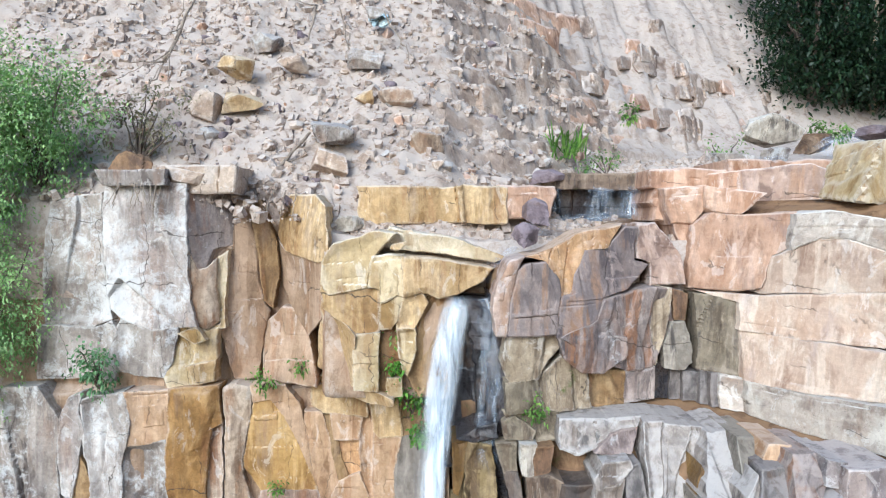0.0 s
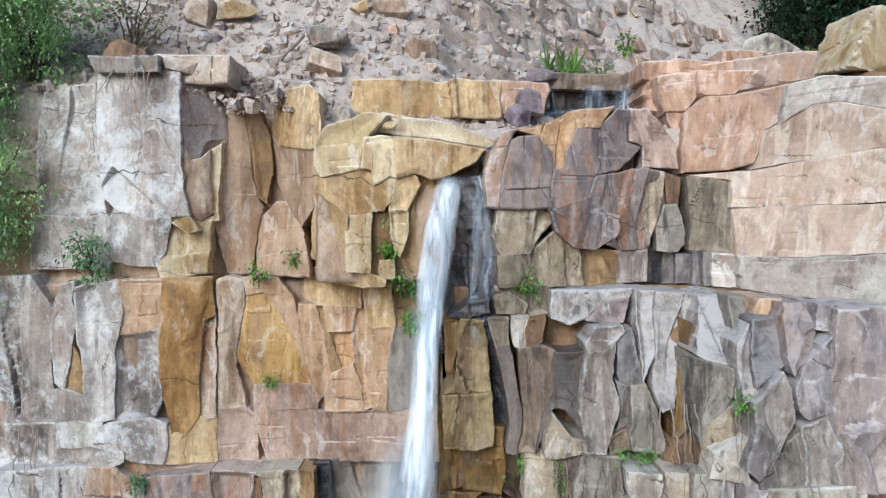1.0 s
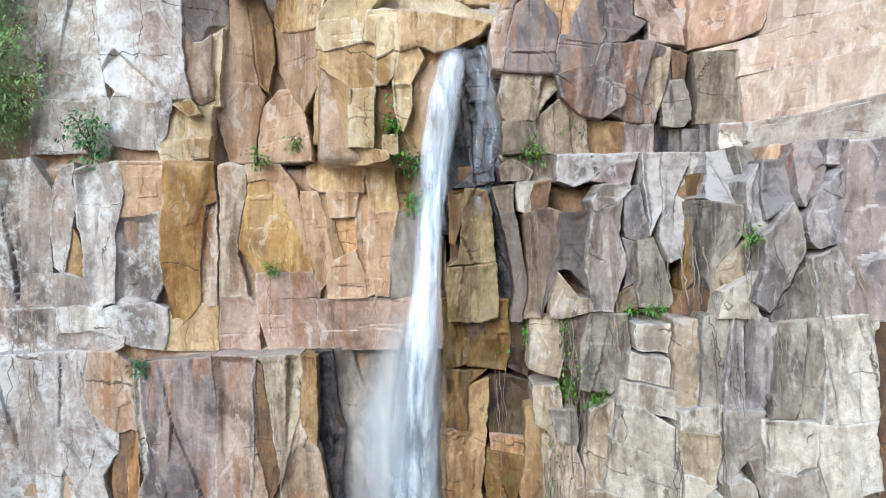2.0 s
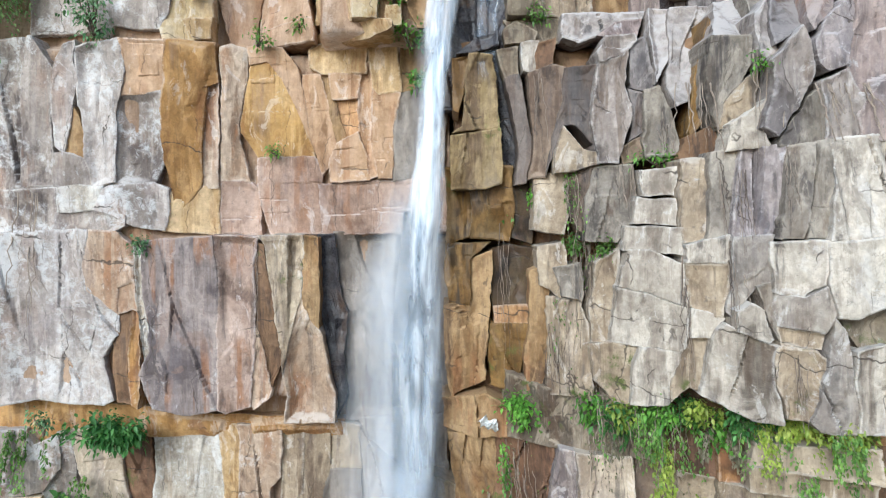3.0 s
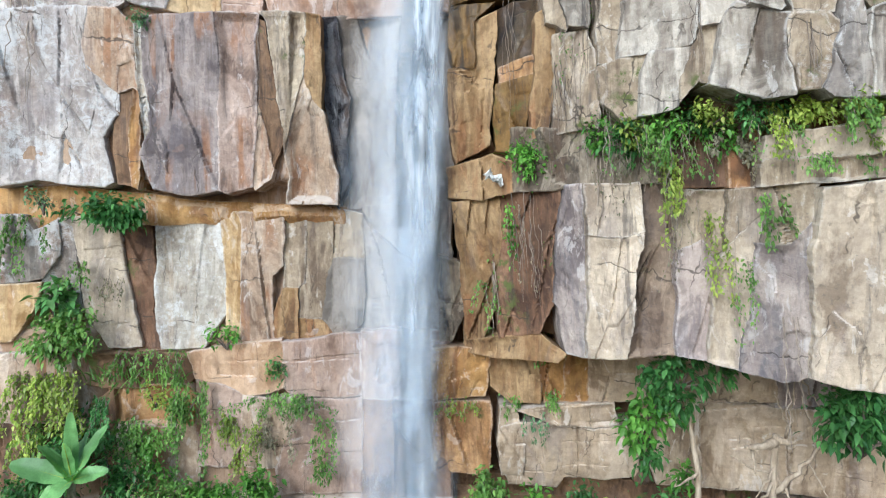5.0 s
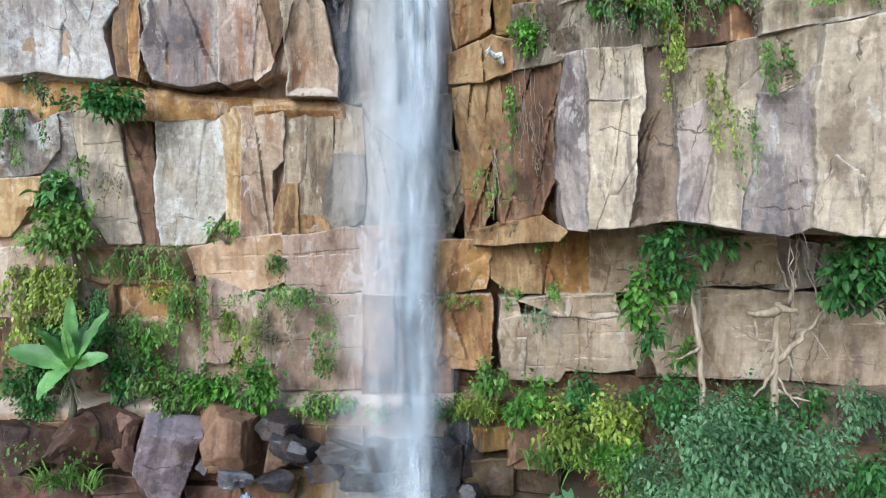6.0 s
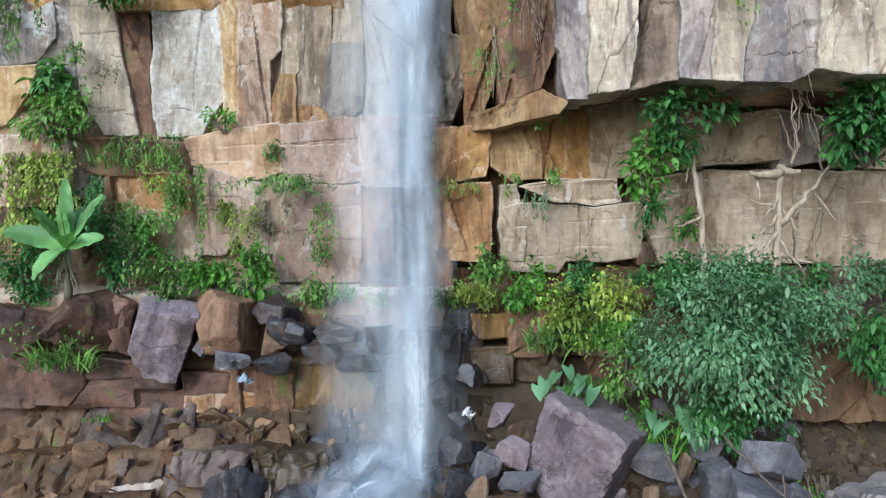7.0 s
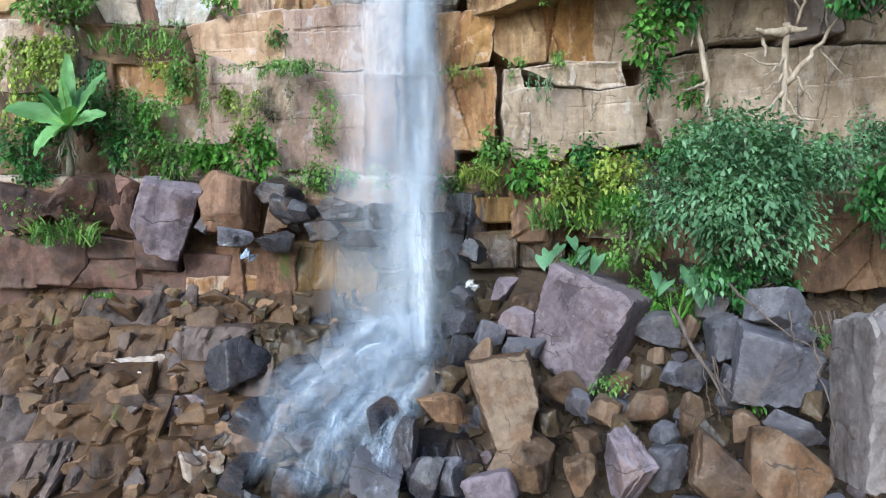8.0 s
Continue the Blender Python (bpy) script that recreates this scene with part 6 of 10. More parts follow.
slab(east, "brown", 12.00, -0.19, 0.10, [(1.54, 15.73), (1.82, 15.81), (1.77, 15.39), (1.49, 15.24)])
slab(east, "greybrown", 11.86, -0.59, 0.07, [(1.36, 15.25), (1.72, 15.36), (1.93, 15.28), (1.88, 14.74), (1.71, 14.19), (1.67, 13.54), (1.39, 13.50), (1.44, 14.25)])
slab(east, "black_stain", 11.65, -0.34, 0.04, [(1.89, 15.25), (2.38, 15.31), (2.34, 14.76), (2.30, 14.06), (2.03, 14.36), (1.86, 14.35), (1.77, 14.00), (1.64, 13.55), (1.70, 14.20), (1.86, 14.74)])
slab(east, "greytan", 11.45, -0.28, 0.06, [(1.73, 13.95), (1.84, 14.35), (2.15, 13.99), (2.35, 13.91), (2.39, 13.72), (1.75, 13.61)])
slab(east, "warm_grey", 11.99, -0.02, 0.60, [(1.92, 16.23), (3.30, 16.25), (3.21, 16.08), (2.73, 16.04), (2.44, 15.78), (2.12, 15.67), (1.88, 15.76)], soft=0.036)
slab(east, "mauve_dark", 11.86, 0.07, 0.48, [(2.40, 15.77), (2.71, 16.05), (3.19, 16.10), (3.06, 15.71), (2.58, 15.73)])
slab(east, "greytan_dark", 12.47, -0.28, 0.38, [(1.02, 16.25), (1.98, 16.25), (1.92, 15.78), (1.58, 15.74), (1.25, 15.79)])
slab(east, "warm_grey", 11.41, -0.08, 0.14, [(2.32, 15.46), (2.47, 15.70), (2.96, 15.74), (3.00, 15.59), (2.73, 15.38), (2.37, 15.29)])
slab(east, "warm_grey", 11.33, -0.12, 0.07, [(2.37, 15.31), (2.72, 15.39), (2.82, 15.48), (2.79, 14.97), (2.84, 14.45), (2.68, 13.74), (2.37, 13.73), (2.24, 14.34), (2.29, 14.79)])
slab(east, "slate", 11.37, -0.26, 0.18, [(2.86, 15.56), (3.09, 15.70), (3.17, 15.31), (3.23, 14.87), (3.05, 14.82), (2.88, 14.90)])
slab(east, "slate", 11.39, -0.18, 0.06, [(2.84, 14.90), (3.08, 14.83), (3.06, 14.26), (2.86, 14.07), (2.86, 14.43)])
slab(east, "slate_pale", 11.08, -0.42, 0.10, [(3.02, 14.85), (3.23, 14.90), (3.38, 14.49), (3.45, 14.16), (3.46, 13.83), (3.05, 13.83), (3.00, 14.29)])
slab(east, "warm_grey", 11.49, 0.17, 0.70, [(3.23, 16.23), (3.62, 16.23), (3.52, 15.91), (3.40, 15.32), (3.17, 14.91), (3.20, 15.32), (3.17, 15.69)])
slab(east, "warm_grey", 11.26, -0.14, 0.60, [(3.56, 16.23), (4.17, 16.20), (4.04, 15.83), (3.78, 15.16), (3.56, 14.61), (3.37, 14.52), (3.30, 14.82), (3.48, 15.91)])
slab(east, "ochre_wet", 10.86, 0.06, 0.08, [(3.84, 15.86), (3.90, 15.51), (3.80, 15.02), (3.79, 14.34), (3.55, 14.10), (3.59, 14.60), (3.69, 15.18)])
slab(east, "warm_grey", 10.78, -0.14, 1.40, [(4.10, 16.19), (4.60, 16.23), (4.41, 15.77), (4.17, 15.31), (3.86, 15.38), (3.74, 15.45), (3.90, 15.84)])
slab(east, "slate_pale", 10.21, -0.95, 0.01, [(3.70, 15.44), (4.10, 15.34), (4.13, 14.97), (3.99, 14.70), (3.85, 14.46), (3.79, 14.12), (3.66, 14.49), (3.66, 14.83)])
slab(east, "greytan", 10.13, -0.60, -0.13, [(3.79, 14.11), (3.84, 14.46), (3.98, 14.71), (4.20, 14.89), (4.23, 14.33), (3.92, 14.13)])
slab(east, "slate_pale", 10.79, 0.64, 0.81, [(4.41, 16.23), (4.82, 16.19), (4.61, 15.85), (4.27, 15.61), (4.32, 15.86)])
slab(east, "warm_grey", 9.97, 0.35, 0.51, [(4.15, 15.65), (4.42, 15.89), (4.38, 15.42), (4.38, 15.08), (4.16, 14.91), (4.11, 15.28)])
slab(east, "slate", 9.99, 0.15, 0.75, [(4.50, 15.95), (4.92, 15.99), (4.78, 15.43), (4.60, 15.32), (4.28, 15.14), (4.30, 15.50)])
slab(east, "tan_peach", 10.63, -0.21, 0.29, [(4.72, 16.23), (5.05, 16.23), (5.01, 15.98), (4.64, 15.93)])
slab(east, "mauve", 10.01, -0.27, 0.77, [(4.91, 16.21), (5.39, 16.23), (5.24, 15.88), (4.95, 15.51), (4.75, 15.32), (4.71, 15.44), (4.83, 15.99)])
slab(east, "greymauve", 9.90, -0.20, 0.12, [(5.23, 16.23), (5.48, 16.23), (5.43, 15.87), (5.18, 15.88)])
slab(east, "warm_grey", 9.54, -0.23, 0.09, [(4.23, 14.94), (4.60, 15.38), (4.69, 15.17), (4.77, 14.72), (4.62, 14.43), (4.39, 14.13), (4.29, 13.94), (4.12, 14.04), (4.23, 14.56)])
slab(east, "slate_pale", 9.56, -0.12, 0.05, [(4.41, 14.09), (4.70, 14.49), (4.89, 14.61), (4.92, 13.89), (4.30, 13.84)])
slab(east, "greymauve", 9.61, -0.03, 0.15, [(4.75, 15.18), (4.94, 15.52), (5.14, 15.74), (5.34, 15.86), (5.28, 15.45), (5.18, 14.86), (4.91, 14.78), (4.79, 14.87)])
slab(east, "warm_grey", 9.45, -0.06, 0.08, [(4.84, 14.66), (5.14, 14.81), (5.31, 14.43), (5.30, 13.85), (4.87, 13.88)])
slab(east, "pink_grey", 9.51, -0.10, 0.14, [(5.38, 16.20), (6.01, 16.23), (5.87, 13.87), (5.26, 13.86), (5.13, 14.72), (5.29, 15.82)])
slab(east, "brown", 10.73, -0.80, -0.10, [(3.47, 14.10), (3.82, 14.24), (3.87, 13.79), (3.42, 13.71)])
slab(east, "cream", 9.84, -0.80, -0.06, [(3.84, 14.17), (4.14, 14.38), (4.28, 14.56), (4.21, 14.00), (4.27, 13.84), (3.80, 13.79)])
slab(east, "greybrown", 11.30, -0.20, -0.00, [(2.71, 13.99), (3.02, 14.15), (3.07, 13.83), (2.75, 13.72)])

# broken beds under the columns
slab(east, "ochre_wet", 12.99, -0.13, -0.18, [(0.05, 13.80), (0.50, 13.79), (0.51, 12.61), (0.05, 12.44)])
slab(east, "ochre_wet", 12.74, -0.37, -0.18, [(0.47, 13.84), (1.20, 13.83), (1.23, 13.10), (1.18, 12.52), (0.49, 12.58)])
slab(east, "wet_brown", 12.58, -0.68, -0.05, [(1.20, 13.82), (1.56, 13.86), (1.54, 12.99), (1.49, 12.49), (1.21, 12.59)])
slab(east, "greytan", 11.78, -0.85, 0.14, [(1.49, 13.62), (1.92, 13.66), (2.02, 12.98), (1.90, 12.66), (1.44, 12.73)])
slab(east, "greybrown", 11.52, -0.30, 0.20, [(1.93, 13.73), (2.41, 13.77), (2.27, 13.14), (2.13, 12.68), (2.00, 12.96)])
slab(east, "slate_pale", 11.18, -0.56, 0.29, [(2.35, 13.70), (2.87, 13.74), (2.86, 12.91), (2.57, 12.56), (2.16, 12.58), (2.19, 13.13)])
slab(east, "cream", 10.75, -0.61, 0.28, [(2.87, 13.62), (3.34, 13.65), (3.32, 13.22), (2.89, 13.25)])
slab(east, "cream", 10.55, -0.77, 0.29, [(2.80, 13.23), (3.27, 13.19), (3.24, 12.80), (2.74, 12.84)])
slab(east, "cream", 10.44, -1.04, 0.22, [(2.64, 12.81), (3.27, 12.78), (3.28, 12.41), (2.60, 12.46)])
slab(east, "greytan", 10.20, -0.47, 0.45, [(3.32, 13.74), (3.75, 13.76), (3.62, 12.97), (3.54, 12.60), (3.23, 12.57)])
slab(east, "slate_pale", 9.95, -0.47, 0.32, [(3.66, 13.82), (4.04, 13.87), (3.92, 13.32), (3.83, 12.66), (3.53, 12.59), (3.58, 13.19)])
slab(east, "greymauve", 9.65, -0.50, 0.28, [(3.96, 13.83), (4.46, 13.90), (4.38, 13.33), (4.26, 12.67), (3.77, 12.62), (3.87, 13.30)])
slab(east, "slate_pale", 9.35, -0.32, 0.30, [(4.41, 13.87), (4.96, 13.91), (4.85, 13.29), (4.78, 12.66), (4.22, 12.63), (4.33, 13.32)])
slab(east, "cream", 9.16, -0.12, 0.29, [(4.90, 13.91), (5.60, 14.01), (5.41, 12.67), (4.74, 12.63)])

# third right tier
slab(east, "cream", 10.34, -1.07, 0.07, [(2.67, 12.48), (2.89, 12.48), (3.28, 12.28), (3.32, 11.80), (3.33, 11.71), (2.89, 11.87), (2.57, 11.92)])
slab(east, "cream", 10.38, -1.05, -0.01, [(2.56, 11.91), (2.89, 11.87), (3.34, 11.70), (3.36, 11.39), (3.29, 11.08), (2.84, 11.07), (2.50, 11.09)])
slab(east, "cream", 10.41, -0.80, -0.07, [(2.83, 11.08), (3.32, 11.09), (3.21, 10.68), (3.18, 10.29), (2.92, 10.22), (2.71, 10.23), (2.74, 10.73)])
slab(east, "greytan", 10.88, -0.84, -0.00, [(2.24, 11.01), (2.52, 11.10), (2.87, 11.07), (2.78, 10.71), (2.74, 10.21), (2.54, 10.18), (2.28, 10.49)])
slab(east, "greytan", 9.80, -0.49, -0.05, [(3.26, 12.31), (3.78, 12.32), (3.75, 12.06), (3.70, 11.60), (3.54, 11.57), (3.33, 11.72)])
slab(east, "cream", 9.81, -0.49, 0.05, [(3.23, 12.55), (3.78, 12.70), (3.79, 12.32), (3.27, 12.31)])
slab(east, "cream", 9.87, -0.36, -0.02, [(3.34, 11.70), (3.73, 11.60), (3.67, 11.39), (3.60, 11.30), (3.34, 11.29)])
slab(east, "greytan", 10.06, -0.49, -0.14, [(3.29, 11.08), (3.37, 11.30), (3.62, 11.32), (3.57, 10.94), (3.53, 10.54), (3.38, 10.60), (3.19, 10.36), (3.19, 10.69)])
slab(east, "grey", 9.56, -0.48, -0.01, [(3.77, 12.67), (4.20, 12.69), (4.20, 12.08), (4.03, 12.04), (3.88, 11.79), (3.80, 11.61), (3.72, 11.68), (3.75, 12.27)])
slab(east, "cream", 9.35, -0.35, 0.03, [(3.77, 11.72), (3.93, 11.83), (4.06, 11.76), (4.19, 11.41), (4.12, 11.35), (3.78, 11.47)])
slab(east, "slate_pale", 9.39, -0.10, 0.03, [(3.98, 12.04), (4.18, 12.09), (4.24, 11.40), (4.09, 11.75)])
slab(east, "cream", 9.52, -0.65, -0.06, [(3.57, 11.32), (3.69, 11.55), (3.83, 11.48), (4.14, 11.36), (4.24, 11.33), (4.21, 10.99), (4.26, 10.57), (4.30, 10.30), (4.04, 10.27), (3.78, 10.36), (3.46, 10.54), (3.53, 10.95)])
slab(east, "cream", 9.13, -0.42, 0.01, [(4.12, 12.60), (4.73, 12.64), (4.74, 12.10), (4.56, 11.99), (4.51, 11.92), (4.16, 11.96)])
slab(east, "grey", 9.19, -0.40, -0.06, [(4.18, 11.97), (4.53, 11.93), (4.76, 12.10), (4.83, 11.75), (4.73, 11.48), (4.23, 11.57), (4.17, 11.83)])
slab(east, "greytan", 9.25, -0.29, 0.01, [(4.23, 11.58), (4.76, 11.48), (4.74, 11.27), (4.27, 11.31)])
slab(east, "greytan", 9.21, -0.31, -0.06, [(4.21, 11.32), (4.68, 11.27), (4.81, 11.15), (4.71, 10.64), (4.63, 10.36), (4.35, 10.37), (4.24, 10.85)])
slab(east, "cream", 8.96, -0.12, -0.00, [(4.71, 12.63), (5.39, 12.68), (5.41, 11.86), (5.04, 11.68), (4.82, 11.68), (4.75, 12.03)])
slab(east, "greytan_dark", 9.13, -0.15, -0.05, [(4.91, 11.70), (5.14, 11.68), (5.51, 11.87), (5.53, 11.38), (5.16, 11.27), (5.02, 11.48)])
slab(east, "grey", 9.08, -0.18, -0.10, [(4.77, 11.15), (4.80, 11.70), (4.94, 11.49), (5.07, 11.02), (5.16, 10.23), (4.70, 10.25), (4.60, 10.37), (4.68, 10.66)])
slab(east, "cream", 8.98, -0.14, -0.06, [(5.06, 11.28), (5.43, 11.39), (5.49, 10.24), (5.12, 10.24), (5.07, 10.88)])
slab(east, "greytan", 11.10, -0.49, -0.05, [(2.30, 12.27), (2.63, 12.50), (2.62, 11.92), (2.55, 11.08), (2.25, 11.03), (2.24, 11.68)])
slab(east, "ochre_wet", 13.13, -0.21, -0.05, [(0.03, 12.49), (0.86, 12.51), (0.51, 12.21), (0.47, 11.40), (0.16, 11.33), (0.02, 11.97)])
slab(east, "ochre_dark", 13.14, -0.22, -0.04, [(0.04, 11.37), (0.45, 11.42), (0.49, 12.22), (0.88, 12.36), (0.85, 11.18), (0.75, 10.06), (0.16, 9.74), (0.03, 10.26)])
slab(east, "wet_brown", 12.84, -1.10, 0.03, [(0.84, 12.37), (1.12, 12.47), (1.56, 12.44), (1.53, 11.47), (0.90, 11.36), (0.86, 11.87)])
slab(east, "orange_brown", 12.66, -0.99, -0.11, [(0.91, 11.38), (1.47, 11.49), (1.44, 11.14), (0.93, 11.09)])
slab(east, "ochre_wet", 12.81, -0.85, -0.16, [(0.87, 11.09), (1.44, 11.14), (1.36, 10.63), (1.33, 10.12), (1.13, 9.93), (0.84, 9.96), (0.82, 10.69)])
slab(east, "ochre_dark", 12.07, -0.86, -0.07, [(1.45, 12.09), (1.68, 12.18), (1.74, 11.41), (1.71, 10.59), (1.63, 10.20), (1.40, 10.08), (1.35, 10.56), (1.43, 11.31)])
slab(east, "greytan", 11.71, -0.80, -0.02, [(1.52, 12.48), (1.90, 12.56), (1.95, 12.16), (1.87, 11.66), (1.58, 11.84)])
slab(east, "slate_pale", 11.43, -0.48, 0.02, [(1.74, 12.16), (2.13, 12.25), (2.17, 11.66), (1.87, 11.71)])
slab(east, "greytan", 11.61, -0.86, -0.04, [(1.67, 11.66), (2.18, 11.67), (2.29, 11.00), (2.30, 10.12), (1.68, 10.11), (1.70, 11.05)])

# earthy ledge below the third tier
slab(east, "greytan_dark", 11.17, -0.55, 0.00, [(2.16, 10.20), (3.23, 10.26), (3.31, 9.64), (3.24, 9.28), (2.17, 9.25)])
slab(east, "rust_dark", 10.69, -0.66, -0.01, [(3.22, 10.26), (4.23, 10.25), (3.98, 9.64), (3.98, 9.22), (3.36, 9.20), (3.31, 9.64)])
slab(east, "orange_brown", 10.33, -0.35, -0.04, [(3.90, 9.63), (4.26, 10.11), (4.29, 9.20), (3.92, 9.19)])
slab(east, "ochre_dark", 9.96, -0.69, 0.00, [(4.25, 10.31), (5.65, 10.25), (5.66, 10.03), (4.38, 9.87), (4.27, 10.03)])
slab(east, "streak_cream", 9.56, -0.73, 0.01, [(4.25, 9.87), (5.48, 10.04), (5.49, 9.58), (4.89, 9.55), (4.19, 9.56)])
slab(east, "greytan", 9.57, -0.73, 0.01, [(4.19, 9.56), (5.48, 9.58), (5.48, 9.29), (4.79, 9.22), (4.19, 9.20)])
slab(east, "ochre_dark", 12.90, -0.76, -0.01, [(-0.02, 9.70), (0.78, 9.89), (1.11, 9.74), (1.11, 9.21), (0.59, 9.10), (0.00, 9.16)])
slab(east, "greytan_dark", 11.94, -0.87, -0.01, [(1.07, 10.30), (1.80, 10.20), (2.17, 10.20), (2.18, 9.25), (1.07, 9.21)])

# fourth right tier
slab(east, "ochre_dark", 13.39, -0.61, -0.22, [(0.07, 9.11), (0.90, 9.20), (0.96, 8.44), (0.89, 7.19), (0.65, 6.57), (0.32, 6.52), (0.25, 7.97), (0.15, 8.60)])
slab(east, "greytan_dark", 13.80, -0.09, -0.15, [(-0.17, 8.11), (0.26, 7.98), (0.35, 7.10), (0.13, 6.48), (-0.16, 6.47)])
slab(east, "rust_dark", 12.51, -1.11, -0.19, [(0.88, 9.20), (1.57, 9.36), (1.81, 9.29), (1.81, 8.73), (1.72, 8.16), (1.75, 7.40), (1.58, 6.82), (0.92, 6.64), (0.87, 7.20), (0.95, 8.45)])
slab(east, "ochre_dark", 13.13, -0.98, -0.07, [(0.32, 6.53), (0.64, 6.61), (1.59, 6.83), (1.98, 6.54), (1.85, 6.38), (0.82, 6.27), (0.32, 6.29)])
slab(east, "streak_grey", 11.77, -0.91, -0.21, [(1.78, 8.74), (1.84, 9.30), (2.09, 9.31), (2.19, 8.51), (2.22, 7.88), (2.23, 6.54), (1.94, 6.56), (1.79, 7.34), (1.71, 7.42)])
slab(east, "streak_cream", 11.13, -0.33, 0.19, [(2.07, 9.31), (2.87, 9.32), (2.92, 8.57), (2.52, 8.49), (2.13, 8.52)])
slab(east, "streak_cream", 11.21, -0.50, -0.23, [(2.14, 8.52), (2.52, 8.49), (2.89, 8.58), (2.82, 7.97), (2.82, 7.26), (2.79, 6.61), (2.19, 6.58), (2.17, 7.91)])
slab(east, "greybrown", 11.22, -0.30, -0.07, [(2.94, 9.30), (3.33, 9.31), (3.38, 8.80), (3.49, 7.61), (3.48, 6.70), (2.79, 6.59), (2.85, 7.22), (2.88, 7.93)])
slab(east, "pink_grey", 10.88, -0.32, -0.11, [(3.38, 8.32), (3.68, 8.50), (3.85, 8.26), (3.88, 7.67), (3.89, 6.65), (3.45, 6.71)])
slab(east, "greytan", 10.78, -0.58, -0.10, [(3.30, 9.21), (4.00, 9.18), (4.04, 8.34), (3.83, 8.24), (3.69, 8.48), (3.37, 8.29)])
slab(east, "streak_cream", 10.50, -0.65, -0.21, [(3.79, 8.03), (3.96, 8.38), (4.30, 8.88), (4.31, 8.09), (4.25, 7.25), (4.24, 6.56), (3.87, 6.64)])
slab(east, "greytan", 10.05, -0.91, -0.07, [(3.93, 9.19), (4.81, 9.26), (4.78, 8.77), (4.58, 8.44), (4.30, 8.41), (4.29, 8.87), (3.96, 8.38)])
slab(east, "streak_grey", 10.09, -0.76, -0.27, [(4.24, 8.43), (4.56, 8.46), (4.75, 8.71), (4.89, 7.72), (4.98, 6.64), (4.70, 6.49), (4.22, 6.56), (4.23, 7.36)])
slab(east, "streak_cream", 9.60, -0.41, -0.23, [(4.77, 8.20), (4.76, 9.16), (5.48, 9.27), (5.85, 6.48), (5.31, 6.52), (4.92, 6.64), (4.85, 7.58)])

# hollow under the overhang
slab(east, "ochre", 13.97, -0.26, -0.09, [(-0.29, 6.36), (0.79, 6.42), (0.82, 6.10), (0.74, 5.44), (-0.26, 5.29)])
slab(east, "ochre_dark", 13.74, -0.16, -0.02, [(0.80, 6.57), (1.56, 6.57), (1.71, 5.89), (1.71, 5.37), (1.18, 5.37), (0.80, 5.66)])
slab(east, "ochre", 13.66, -0.01, -0.05, [(1.53, 6.57), (2.17, 6.57), (2.18, 5.37), (1.72, 5.37), (1.70, 5.89)])
slab(east, "ochre", 13.64, 0.02, -0.19, [(2.13, 6.62), (2.56, 6.62), (2.66, 5.36), (2.17, 5.36)])
slab(east, "tan_shade", 13.53, -0.20, -0.28, [(2.53, 6.67), (3.41, 6.67), (3.51, 5.41), (2.65, 5.36)])
slab(east, "tan_shade", 13.30, -0.26, -0.30, [(3.39, 6.67), (4.43, 6.57), (4.54, 5.53), (3.49, 5.41)])
slab(east, "tan_shade", 12.74, -0.27, -0.29, [(4.34, 6.38), (5.47, 6.48), (5.66, 5.64), (4.42, 5.55)])
slab(east, "pink_grey", 12.46, -0.22, -0.27, [(5.44, 6.48), (6.41, 6.29), (6.50, 5.65), (5.64, 5.53)])
slab(east, "tan_shade", 12.42, -0.21, -0.29, [(6.45, 6.38), (7.36, 6.39), (7.52, 5.44), (6.58, 5.53)])
slab(east, "orange_brown", 14.13, -0.15, -0.15, [(-0.28, 5.29), (0.83, 5.36), (0.87, 4.91), (0.82, 3.86), (-0.27, 3.82)])
slab(east, "tan_shade", 13.98, -0.10, -0.29, [(0.98, 5.29), (1.30, 5.34), (1.49, 4.49), (1.45, 3.85), (1.03, 3.84), (0.94, 4.48)])
slab(east, "tan_shade", 13.61, 0.02, -0.15, [(1.30, 5.26), (2.14, 5.39), (3.09, 5.39), (3.22, 4.93), (2.68, 4.87), (1.95, 4.98)])
slab(east, "tan_shade", 13.95, -0.10, -0.23, [(0.97, 4.90), (1.35, 4.97), (1.97, 4.96), (2.70, 4.85), (3.55, 4.95), (3.64, 3.92), (2.85, 3.85), (2.22, 3.84), (2.07, 3.61), (1.16, 3.65), (1.04, 4.01)])
slab(east, "tan_shade", 13.58, -0.25, -0.13, [(3.52, 5.39), (4.55, 5.51), (4.60, 4.67), (4.73, 3.84), (3.90, 3.80), (3.73, 4.30), (3.60, 4.53)])
slab(east, "brown", 13.90, -0.12, -0.01, [(3.53, 4.30), (3.96, 4.06), (3.96, 3.76), (3.54, 3.79)])
slab(east, "tan_shade", 13.25, -0.25, -0.17, [(4.52, 5.53), (5.98, 5.50), (6.05, 4.63), (6.07, 3.86), (4.66, 3.81), (4.58, 4.67)])
slab(east, "tan_shade", 12.87, -0.23, -0.19, [(5.95, 5.50), (7.67, 5.43), (7.87, 3.79), (6.11, 3.86)])
slab(east, "brown", 14.05, -0.18, 0.06, [(-0.37, 3.66), (3.34, 3.74), (6.34, 3.77), (8.21, 3.66), (8.19, 2.55), (-0.38, 2.07)])

